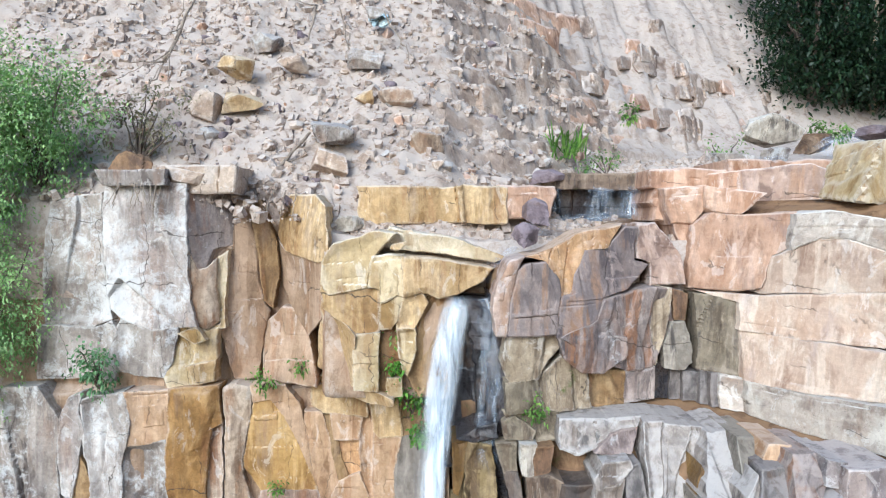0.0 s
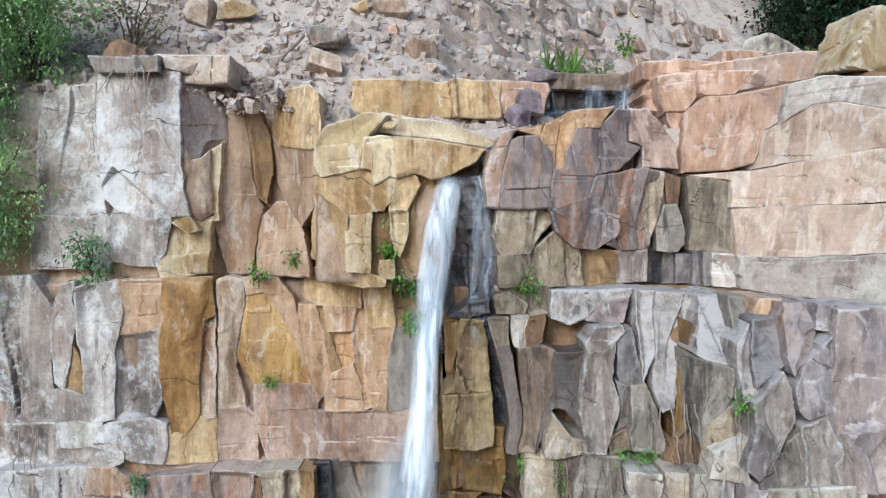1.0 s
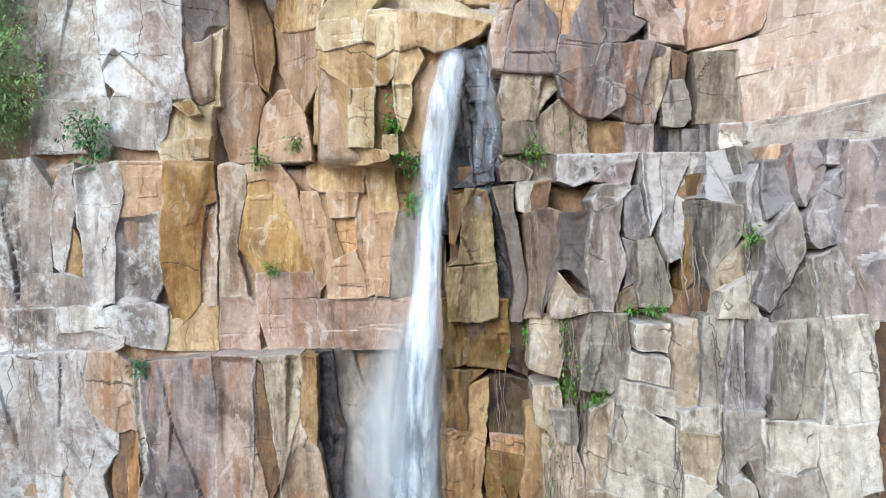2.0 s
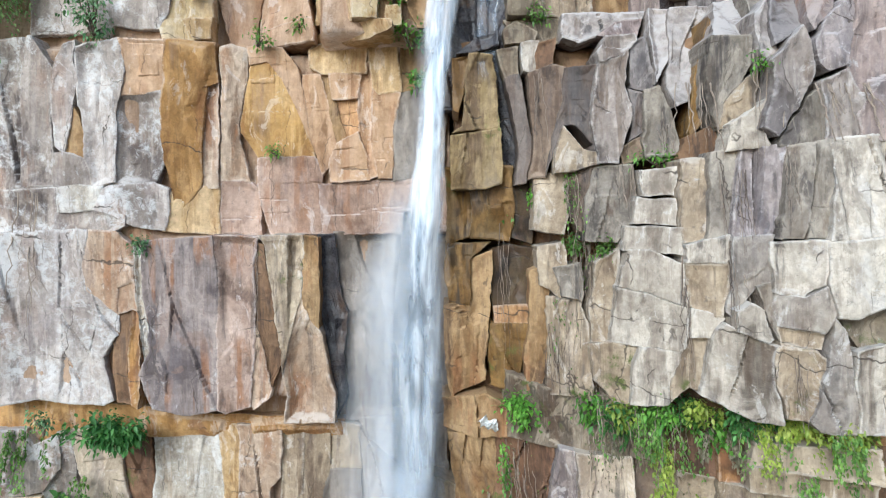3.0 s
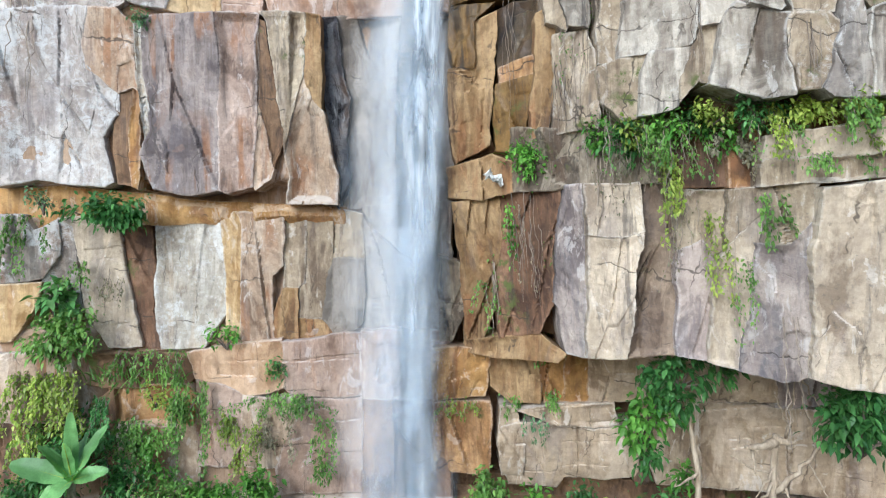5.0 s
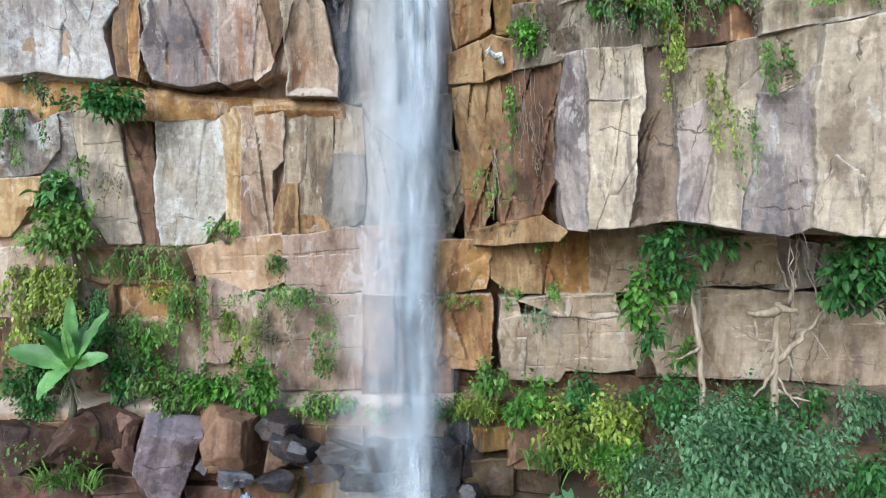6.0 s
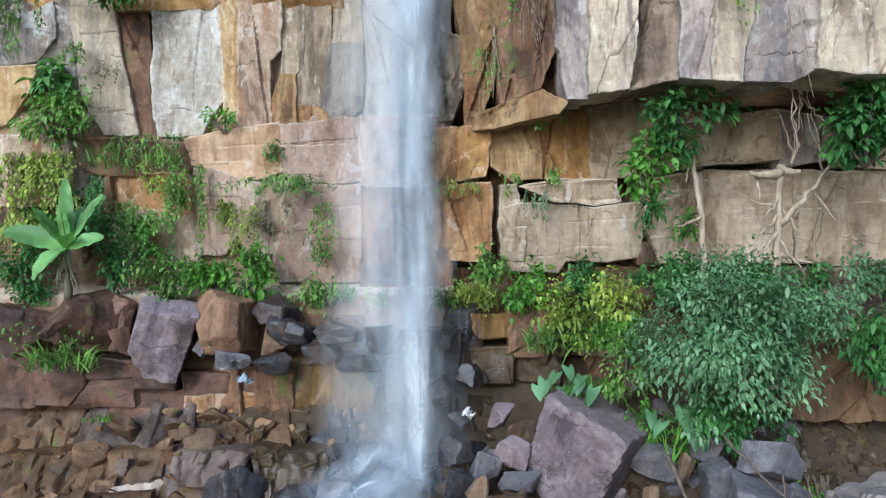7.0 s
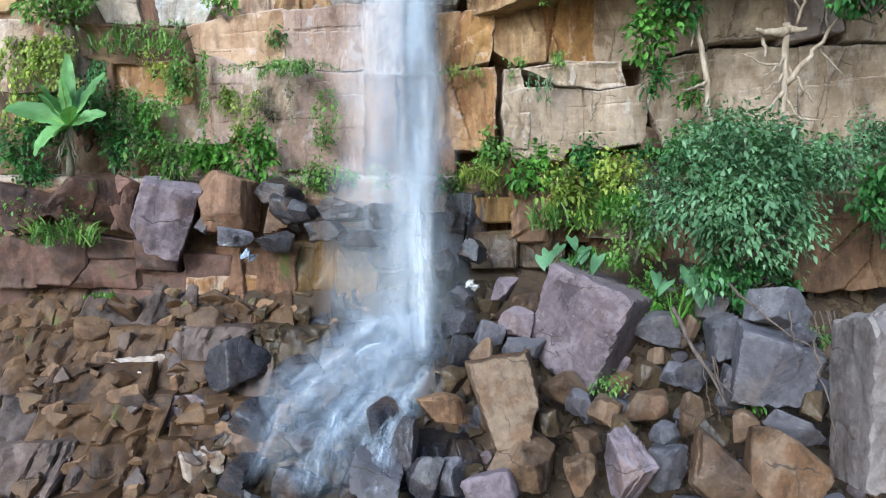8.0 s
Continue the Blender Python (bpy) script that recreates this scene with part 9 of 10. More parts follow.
shrub("banana", -7.43, 13.90, 6.86, 0.66, 0.75, 40, .3, "young broad-leaved plant on the rock step", "shrub")
shrub("blue", -7.44, 13.60, 8.85, 0.43, 0.52, 50, .1, "blue-green tuft on the ledge", "shrub")
shrub("fresh", -4.20, 14.00, 6.28, 0.59, 0.47, 50, .12, "small green shrub on the wall step", "shrub")
shrub("fern", -3.26, 14.10, 5.65, 0.38, 0.31, 30, .1, "small fern tuft on the wall", "shrub")
shrub("fresh", 1.42, 12.20, 9.44, 0.60, 0.72, 300, .1, "bright green grassy clump on the wet ledge", "shrub")
shrub("blue", 1.78, 12.40, 9.63, 0.37, 0.47, 60, .1, "blue-green tuft at the foot of the wall", "shrub")
shrub("fresh", 2.25, 11.20, 9.85, 0.32, 0.55, 90, .1, "bright green tuft under the pale block", "shrub")
shrub("bush", 2.59, 10.90, 9.72, 0.57, 0.53, 110, .12, "dark ivy leaves under the pale block", "shrub")
shrub("bush", 3.51, 10.60, 9.96, 0.47, 0.48, 90, .11, "green leaves hanging along the ledge", "shrub")
shrub("fresh", 3.92, 10.40, 9.72, 0.62, 0.47, 120, .11, "green creeper along the ledge", "shrub")
shrub("bush", 4.17, 9.80, 10.02, 0.95, 0.29, 130, .11, "green creeper under the overhang", "shrub")
shrub("lime", 4.76, 9.60, 10.08, 0.71, 0.25, 110, .11, "yellow-green creeper under the overhang", "shrub")
shrub("lime", 5.22, 9.20, 10.00, 0.75, 0.31, 110, .11, "yellow-green creeper along the ledge", "shrub")
shrub("blue", -6.49, 13.80, 16.31, 0.84, 0.95, 160, .11, "blue-green fern tuft in the cliff crevice", "shrub")
shrub("fern", -3.55, 14.20, 16.19, 0.44, 0.33, 40, .1, "small fern tuft on the ledge", "shrub")
shrub("fern", -2.73, 14.30, 16.47, 0.49, 0.30, 40, .1, "small green tuft on the ledge", "shrub")
shrub("fresh", -0.87, 13.20, 16.66, 0.34, 0.35, 50, .1, "green fern in the rock crevice", "shrub")
shrub("fern", -0.90, 13.30, 17.16, 0.26, 0.35, 30, .09, "little fern in the rock crevice", "shrub")
shrub("fresh", -0.57, 13.40, 15.93, 0.91, 0.52, 110, .11, "green fern clump beside the fall", "shrub")
shrub("fresh", -0.48, 13.70, 15.16, 0.41, 0.53, 60, .12, "hanging fern beside the fall", "shrub")
shrub("fern", 1.56, 12.30, 16.19, 0.38, 0.28, 50, .09, "small tuft on the ledge", "shrub")
shrub("fern", -3.21, 14.30, 14.12, 0.44, 0.22, 30, .09, "small tuft on the cliff face", "shrub")
shrub("fresh", 4.13, 9.60, 14.83, 0.19, 0.24, 20, .09, "tiny green sprig in a joint", "shrub")
shrub("fresh", 1.66, 12.20, 13.05, 0.35, 0.66, 120, .1, "bright hanging ferns beside the wet recess", "shrub")
shrub("fern", 2.19, 11.60, 13.64, 0.58, 0.18, 60, .08, "mossy strip under the columns", "shrub")
shrub("fresh", 3.17, 11.00, 13.71, 0.58, 0.18, 60, .08, "mossy tufts along the joint", "shrub")
shrub("fern", 1.19, 12.80, 12.79, 0.22, 0.29, 20, .1, "fern sprig in the recess", "shrub")
shrub("fern", 2.04, 11.60, 12.45, 0.26, 0.35, 60, .09, "green growth in the joint", "shrub")
shrub("fern", 2.40, 11.20, 12.29, 0.42, 0.43, 90, .09, "trailing growth over the broken stones", "shrub")
shrub("blue", -5.56, 13.60, 12.31, 0.42, 0.28, 40, .1, "small green tuft at the block edge", "shrub")
shrub("soft", -8.70, 13.80, 18.96, 2.39, 3.94, 3900, .09, "leafy green shrub overhanging the cliff edge", "shrub")
shrub("soft", -7.92, 14.60, 20.14, 2.82, 2.95, 3300, .09, "pale green bush on the cliff top", "shrub")
shrub("soft", -8.87, 13.70, 16.02, 2.92, 4.08, 3900, .085, "hanging green foliage down the cliff edge", "shrub")
shrub("dry", -6.32, 15.40, 20.64, 2.12, 1.85, 260, .11, "dry grey brush on the slope edge", "shrub")
shrub("fern", 7.38, 19.50, 20.80, 1.30, 1.32, 60, .1, "low weeds beside the stream", "shrub")
shrub("fern", 5.66, 22.50, 22.44, 0.59, 0.76, 40, .16, "small green tuft on the slope", "shrub")
shrub("fern", 11.47, 22.00, 21.79, 2.81, 0.58, 140, .14, "low green weeds beside the stream", "shrub")
shrub("fern", 3.85, 17.50, 20.53, 0.92, 0.53, 70, .1, "low weeds at the foot of the slope", "shrub")
vine("lime", 3.24, 10.70, 8.18, 0.47, 1.46, 110, .1, "yellow-green creeper trailing down the wall", "vine")
vine("lime", 3.82, 10.60, 7.47, 0.38, 1.37, 90, .09, "yellow-green creeper trailing down the wall", "vine")
vine("fern", 4.42, 9.90, 8.38, 0.58, 0.67, 60, .1, "thin green creeper on the pale wall", "vine")
vine("fresh", 1.26, 12.80, 7.78, 0.58, 1.46, 90, .1, "green creeper trailing down the wet wall", "vine")
vine("fern", 0.76, 13.20, 6.71, 0.50, 0.91, 50, .09, "thin creeper on the brown wall", "vine")
vine("fern", 3.99, 9.90, 7.09, 0.28, 1.06, 40, .08, "thin creeper on the pale wall", "vine")
vine("fern", -7.94, 13.90, 7.50, 0.88, 1.33, 110, .11, "green creeper on the wall", "vine")
vine("fern", -6.86, 13.90, 7.39, 0.49, 0.53, 40, .1, "small creeper on the wall", "vine")
vine("dry", -6.38, 13.95, 7.17, 0.65, 0.43, 40, .08, "withered creeper on the pale slab", "vine")
vine("lime", -7.47, 13.70, 4.60, 1.38, 1.23, 220, .12, "yellow-green creeper on the damp wall", "vine")
vine("fern", -4.98, 13.90, 3.73, 0.50, 1.93, 140, .1, "green creeper hanging past the boulders", "vine")
vine("fern", -3.01, 13.70, 5.05, 1.55, 0.35, 130, .09, "trailing ferns along the seam", "vine")
vine("lime", -4.19, 14.00, 4.53, 0.43, 0.42, 40, .1, "yellow-green sprig on the wall", "vine")
vine("fern", -5.91, 13.80, 4.19, 0.64, 0.72, 90, .1, "green creeper on the damp wall", "vine")
vine("dry", -3.27, 13.90, 4.09, 0.75, 0.93, 90, .09, "withered creeper on the damp wall", "vine")
vine("fern", -2.38, 13.90, 4.19, 0.63, 0.73, 70, .09, "misty creeper beside the fall", "vine")
vine("fern", 1.17, 13.80, 5.06, 0.52, 0.52, 40, .09, "small creeper in the seam", "vine")
vine("fern", 1.76, 13.20, 6.18, 0.59, 0.49, 60, .1, "ferns hanging from the overhang", "vine")
vine("fern", 1.87, 13.60, 5.07, 0.31, 0.46, 40, .09, "small creeper in the seam", "vine")
vine("blue", 1.62, 13.60, 4.55, 0.41, 0.62, 30, .1, "blue-green sprig on the pale wall", "vine")
vine("fern", 4.91, 9.30, 9.30, 0.97, 0.24, 70, .08, "thin green creeper below the ledge", "vine")
vine("dry", 2.80, 10.90, 9.23, 0.81, 0.57, 80, .08, "dry trailing stalks below the block", "vine")
vine("dry", 3.93, 10.20, 9.34, 0.60, 0.54, 90, .09, "dry trailing stalks below the ledge", "vine")
vine("dry", 3.52, 10.20, 13.73, 0.75, 0.99, 0, .09, "bare grey hanging roots over the columns", "vine")
vine("dry", 4.22, 9.70, 13.54, 0.56, 1.52, 0, .09, "bare grey hanging roots over the joints", "vine")
vine("dry", 2.72, 11.00, 12.88, 0.32, 0.75, 0, .09, "bare grey hanging roots on the wall", "vine")
vine("fern", 2.09, 11.60, 10.25, 0.51, 2.33, 10, .09, "bare roots hanging down the crack", "vine")
vine("fern", 0.92, 13.20, 6.28, 0.30, 2.26, 10, .09, "brown hanging roots on the wet wall", "vine")
vine("dry", 4.64, 9.90, 6.01, 0.35, 1.39, 0, .08, "bare hanging roots below the overhang", "vine")
vine("dry", 4.95, 10.60, 5.43, 0.53, 1.27, 0, .08, "tangle of bare hanging roots", "vine")
vine("dark", 4.57, 9.40, 0.30, 0.83, 1.00, 0, .08, "dark dangling roots over the talus", "vine")
vine("dark", 3.59, 10.00, -0.46, 0.44, 1.07, 0, .08, "dark dangling roots over the talus", "vine")
grass("fern", 3.34, 20.00, 20.98, 0.90, 1.35, 60, "tall green grass tuft on the slope foot", "grass")
grass("fresh", 3.42, 20.20, 21.11, 0.30, 0.83, 20, "green grass blades on the slope foot", "grass")
grass("fresh", 2.88, 12.60, 2.41, 0.75, 0.95, 160, "bright green grass on the earthy slope", "grass")
grass("fern", 1.97, 12.90, 2.32, 1.16, 0.78, 160, "green grass on the earthy slope", "grass")
grass("fresh", 2.44, 12.30, 1.67, 1.11, 0.56, 120, "soft green grass beside the boulder", "grass")
grass("lime", 0.53, 13.40, 3.14, 0.71, 0.51, 120, "pale yellow-green grass beside the fall", "grass")
grass("fern", -6.54, 12.60, 2.05, 1.08, 0.77, 120, "grass hanging between the boulders", "grass")
grass("fresh", -6.03, 12.70, 1.17, 0.49, 0.19, 60, "small grassy patch on the bank", "grass")
grass("fresh", 1.36, 12.60, 9.53, 0.52, 0.66, 120, "bright green grass on the wet ledge", "grass")
grass("fern", -5.86, 14.00, 5.60, 1.93, 0.63, 90, "grassy fringe under the pale slab", "grass")
vine("fern", 2.61, 10.80, 9.15, 0.80, 1.02, 60, .08, "tangled dry stalks and small leaves on the ledge", "vine")
vine("fern", 3.25, 10.50, 9.09, 0.78, 1.03, 80, .08, "tangled creepers on the earthy ledge", "vine")
vine("fern", 4.39, 9.80, 9.43, 0.79, 0.74, 60, .08, "thin tangled creepers on the ledge", "vine")
vine("lime", 5.00, 9.30, 9.51, 0.88, 0.63, 60, .08, "thin pale creepers on the ledge", "vine")
vine("fern", 1.74, 12.40, 7.75, 0.65, 1.51, 30, .07, "brown trailing roots on the damp wall", "vine")
vine("fern", 2.06, 11.50, 12.45, 0.69, 1.30, 40, .07, "trailing roots and leaves in the joint", "vine")
vine("fern", 2.03, 11.70, 10.25, 0.69, 2.01, 50, .07, "trailing roots and leaves in the crack", "vine")
shrub("fern", 3.17, 10.90, 9.89, 0.41, 0.33, 50, .09, "small leafy tuft on the earthy ledge", "shrub")
shrub("fern", -7.64, 13.80, 4.10, 1.39, 0.93, 120, .14, "green leaves on the damp wall", "shrub")
shrub("fern", -5.02, 13.20, 3.12, 0.71, 0.40, 60, .1, "low leaves at the boulder tops", "shrub")
shrub("lime", 0.72, 13.30, 3.06, 0.71, 0.61, 120, .1, "yellow-green growth beside the fall", "shrub")
shrub("bush", 3.94, 12.20, 3.37, 0.73, 0.74, 150, .14, "shrub leaves under the overhang", "shrub")
shrub("fern", 2.80, 12.20, 2.43, 0.65, 0.37, 80, .1, "small plants on the slope", "shrub")
vine("fern", -5.70, 14.00, 5.55, 1.82, 0.68, 160, .09, "fringe of ferns under the pale slab", "vine")
vine("lime", -7.57, 13.60, 4.78, 1.27, 1.08, 160, .11, "yellow-green creeper on the damp wall", "vine")
vine("fern", -4.73, 13.90, 3.80, 0.45, 1.85, 120, .09, "dark creeper hanging down the damp wall", "vine")
vine("fern", -3.06, 13.80, 5.12, 1.26, 0.31, 120, .08, "trailing ferns along the seam", "vine")
vine("lime", 0.23, 13.80, 5.06, 0.73, 0.26, 60, .08, "pale ferns along the seam", "vine")
shrub("fern", -5.04, 13.90, 4.86, 0.65, 0.95, 120, .1, "green fern hanging on the damp wall", "shrub")
shrub("fern", -5.69, 13.80, 4.34, 1.07, 0.73, 160, .11, "low green ferns on the damp wall", "shrub")
shrub("fresh", -5.35, 13.70, 3.83, 0.43, 0.42, 50, .12, "bright leafy sprig on the damp wall", "shrub")
shrub("bush", -3.20, 14.00, 5.75, 0.43, 0.32, 50, .1, "small dark shrub on the wall step", "shrub")
shrub("lime", -4.23, 14.00, 4.64, 0.33, 0.37, 40, .1, "yellow-green sprig on the wall", "shrub")
shrub("dry", -3.33, 14.00, 4.32, 0.33, 0.48, 40, .09, "withered tuft on the wall", "shrub")
shrub("bush", -7.55, 13.20, 3.09, 0.93, 0.51, 160, .1, "dark green undergrowth behind the boulders", "shrub")
shrub("fern", -2.60, 13.50, 3.13, 0.83, 0.52, 120, .09, "misty green growth at the wall foot", "shrub")
shrub("bush", 6.11, 12.40, 3.13, 0.64, 0.94, 150, .12, "green leaves against the shaded wall", "shrub")
shrub("blue", 6.49, 11.60, 3.48, 0.58, 0.70, 180, .12, "grey-green leaves against the shaded wall", "shrub")
shrub("bush", 4.18, 10.80, 1.36, 0.64, 0.65, 160, .11, "dark leaves under the tree crown", "shrub")
shrub("fresh", 4.09, 9.90, -0.05, 0.16, 0.23, 16, .09, "yellow-green sprig among the stones", "shrub")
shrub("fern", 2.41, 11.00, -0.08, 0.41, 0.34, 40, .09, "green leaves under the boulder", "shrub")
vine("dry", 2.50, 11.20, 8.62, 0.75, 1.02, 20, .07, "bare trailing stalks down the pale wall", "vine")
vine("dry", 3.68, 10.80, 7.68, 0.96, 1.64, 40, .07, "bare trailing stalks down the streaked wall", "vine")
vine("dry", 4.80, 10.40, 7.28, 0.90, 2.05, 20, .07, "bare trailing stalks down the pale wall", "vine")
vine("dry", 1.53, 12.60, 7.33, 0.94, 2.01, 40, .07, "brown trailing roots on the wet wall", "vine")
vine("dry", -5.65, 13.75, 19.45, 1.26, 0.67, 0, .07, "dry stalks hanging over the pale pillar", "vine")
vine("dry", -3.12, 14.60, 19.36, 0.67, 0.66, 0, .07, "dry roots hanging over the edge", "vine")
vine("dry", 4.98, 9.30, 13.79, 1.01, 0.76, 0, .07, "grey hanging roots along the joint", "vine")
vine("dry", -7.74, 13.80, 10.66, 0.58, 2.68, 0, .06, "thin dry stalks on the lichened wall", "vine")
shrub("lime", 2.67, 10.80, 9.87, 0.52, 0.34, 70, .1, "yellow-green leaves along the ledge", "shrub")
shrub("fresh", 3.25, 10.50, 9.94, 0.47, 0.35, 80, .1, "bright green leaves along the ledge", "shrub")
shrub("lime", 3.65, 10.20, 10.03, 0.53, 0.34, 80, .1, "yellow-green leaves along the ledge", "shrub")
vine("fern", 3.00, 10.60, 9.32, 0.55, 0.80, 90, .09, "green creeper spilling over the ledge", "vine")
vine("lime", 4.28, 9.70, 9.50, 0.35, 0.69, 80, .09, "yellow-green creeper spilling over the ledge", "vine")
vine("fern", 5.04, 9.00, 9.66, 0.45, 0.52, 80, .09, "green creeper spilling over the ledge", "vine")
shrub("lime", -5.54, 13.85, 5.18, 0.75, 0.47, 60, .1, "yellow-green leaves on the damp wall", "shrub")
shrub("fern", -2.34, 13.80, 3.91, 0.63, 0.58, 70, .09, "pale misty leaves on the damp wall", "shrub")
vine("lime", -7.91, 13.60, 3.95, 0.65, 0.83, 90, .1, "yellow-green creeper on the damp wall", "vine")
vine("bush", -6.44, 13.60, 4.37, 0.65, 1.03, 120, .1, "dark creeper on the damp wall", "vine")
shrub("blue", 4.02, 10.90, 3.45, 0.81, 0.74, 420, .092, "leafy grey-green branch rising from the tree crown", "shrub")
shrub("blue", 5.31, 10.50, 2.89, 0.94, 0.80, 420, .092, "leafy grey-green branch reaching out of the tree crown", "shrub")
shrub("blue", 3.08, 10.90, 2.36, 0.74, 0.92, 300, .09, "leafy grey-green branch hanging over the boulders", "shrub")
shrub("fern", -1.14, 13.20, 3.18, 0.81, 0.30, 60, .08, "sparse misty growth behind the fall", "shrub")
vine("lime", -3.74, 13.75, 3.92, 0.75, 0.94, 110, .09, "yellow-green creeper on the damp wall", "vine")
vine("fresh", -5.67, 13.70, 3.62, 0.86, 0.94, 130, .1, "fresh green creeper on the damp wall", "vine")
shrub("lime", -7.10, 13.60, 4.89, 0.74, 0.72, 130, .1, "yellow-green leafy clump on the damp wall", "shrub")
shrub("fresh", -4.37, 13.40, 3.46, 0.72, 0.51, 110, .12, "fresh green shrub behind the boulders", "shrub")
shrub("bush", -7.07, 13.30, 3.99, 0.73, 0.61, 110, .12, "dark green leaves behind the banana plant", "shrub")


# ---- single plants ----
def broad_leaf(length, width, arch, rows=14):
    """A banana leaf along +x that arches down, folded along its rib, with a torn rim."""
    s, e = np.meshgrid(np.linspace(0, 1, rows), np.linspace(-1, 1, 7), indexing="ij")
    wide = width * 0.5 * np.sin(np.pi * np.clip(s * 0.93 + 0.04, 0, 1)) ** 0.6
    x = length * s * (1 - 0.18 * arch * s)
    z = length * (0.15 * s - 0.55 * arch * s * s) + 0.22 * wide * np.abs(e) + 0.015 * np.sin(s * 60) * np.abs(e)
    y = wide * e * (1 + 0.05 * np.sin(s * 47 + e))
    return np.stack([x, y, z], -1).reshape(-1, 3), sheet_faces(7, rows)


def banana(x, y, z, high):
    root = new("banana_plant")
    root.location = (x, y, z)
    v, f = tube(bent((0, 0, -0.1), (0.02, 0, high * 0.42), 0, 6, 5, 0.03), [0.075, 0.07, 0.065, 0.06, 0.055, 0.05, 0.04], 10, 0.2)
    part("trunk", mesh_of("trunk", v, f, LEAF["dry"]), root, "pale fibrous trunk with dry sheaths")
    for turn, rise, roll, size, wide in [(-172, 20, -55, 1.05, 0.40), (-150, 52, -30, 0.8, 0.26), (168, 44, -20, 0.75, 0.24), (110, 82, 0, 1.05, 0.25), (20, 56, 40, 1.0, 0.25), (-8, 20, 60, 0.65, 0.28), (-60, 30, 20, 0.55, 0.26), (-105, -12, 0, 0.6, 0.32), (-150, -28, -35, 0.75, 0.34), (60, 64, 10, 0.7, 0.22), (-90, 66, 0, 0.7, 0.2)]:
        pts, faces = broad_leaf(size * high * 0.62, wide, 0.62 - rise / 130)
        leaf = part("leaf", mesh_of("leaf", pts, faces, LEAF["banana"]), root)
        leaf.matrix_local = pose(0, 0, high * 0.42, roll, -rise, turn)
        rib = [Vector(pts[i * 7 + 3]) + Vector((0, 0, -0.008)) for i in range(14)]
        v, f = tube(rib, [0.016 * (1 - i / 15) for i in range(14)], 5)
        part("midrib", mesh_of("midrib", v, f, LEAF["lime"]), leaf)
    for k in range(6):
        tip = (random.Random(k).uniform(-0.25, 0.25), -0.15, high * random.Random(k + 9).uniform(-0.02, 0.12))
        v, f = tube(bent((0, -0.04, high * 0.38), tip, 0.0, 6, k, 0.1), [0.02, 0.024, 0.022, 0.018, 0.014, 0.01, 0.005], 5)
        part("dry_sheath", mesh_of("dry_sheath", v, f, LEAF["dry"]), root)
    return tagged(root, "green banana plant with broad leaves on the boulder shelf", "banana plant")


def taro(x, y, z, spread_x, high, leaves, seed):
    root = new("taro_plant")
    root.location = (x, y, z)
    d = random.Random(seed)
    for k in range(leaves):
        top = Vector((d.uniform(-0.5, 0.5) * spread_x, d.uniform(-0.3, 0.05), high * d.uniform(0.45, 1.0)))
        v, f = tube(bent((0, 0.05, -0.1), top, -0.05, 6, seed + k, 0.04), [0.014 - 0.001 * i for i in range(7)], 5)
        part("stalk", mesh_of("stalk", v, f, LEAF["fresh"]), root)
        size = d.uniform(0.22, 0.34)
        s, e = np.meshgrid(np.linspace(0, 1, 9), np.linspace(-1, 1, 7), indexing="ij")
        wide = size * 0.42 * np.interp(s, [0, 0.15, 0.35, 0.7, 1.0], [0.75, 1.0, 0.92, 0.5, 0.0])
        px = size * s - 0.30 * size * np.abs(e) * (1 - s) ** 2
        pz = -0.25 * size * s * s - 0.10 * wide * e * e
        leaf = part("leaf", mesh_of("leaf", np.stack([px, wide * e, pz], -1).reshape(-1, 3), sheet_faces(7, 9), LEAF["taro"]), root)
        leaf.matrix_local = pose(*top, d.uniform(-25, 25), d.uniform(30, 62), -90 + d.uniform(-55, 55))
    return tagged(root, "heart-leaved plant growing beside the boulders", "taro plant", "heart-leaved plants")


def bare_tree(kind, pts, radii, limbs, label, seed, bark):
    """A bare leaning trunk with crooked limbs and side roots."""
    root = new(kind)
    root.location = pts[0]
    o = Vector(pts[0])
    line = []
    for k in range(len(pts) - 1):
        line += bent(Vector(pts[k]) - o, Vector(pts[k + 1]) - o, 0, 6, seed + k, 0.03)[: 6 if k < len(pts) - 2 else 7]
    rad = np.interp(np.linspace(0, 1, len(line)), np.linspace(0, 1, len(radii)), radii)
    v, f = tube(line, rad, 9, 0.3, seed)
    part("trunk", mesh_of("trunk", v, f, bark), root)
    for k, (a, b, r) in enumerate(limbs):
        p = bent(Vector(a) - o, Vector(b) - o, 0.05, 8, seed * 7 + k, 0.07)
        v, f = tube(p, [r * (1 - 0.085 * i) for i in range(9)], 7, 0.2, k)
        part("limb", mesh_of("limb", v, f, bark), root)
    return tagged(root, label, kind.replace("_", " "))



def scrap(x, y, z, size, tint, label, seed):
    """A crumpled bit of plastic washed onto the rocks."""
    u, v = np.meshgrid(np.linspace(-0.5, 0.5, 9), np.linspace(-0.5, 0.5, 9))
    top = np.stack([u * size, v * size * 0.6, 0.25 * size * rough3(u * 4, v * 4, 0.0, seed, 3)], -1).reshape(-1, 3)
    low = top - np.array([0, 0, 0.006])
    faces = np.concatenate([sheet_faces(9, 9), sheet_faces(9, 9, 81)[:, ::-1]])
    ob = new("plastic_scrap", mesh_of("plastic_scrap", np.concatenate([top, low]), faces, litter_material("plastic", tint), False))
    ob.matrix_world = pose(x, y, z, 35, 8, seed * 40)
    return tagged(ob, label, "litter")


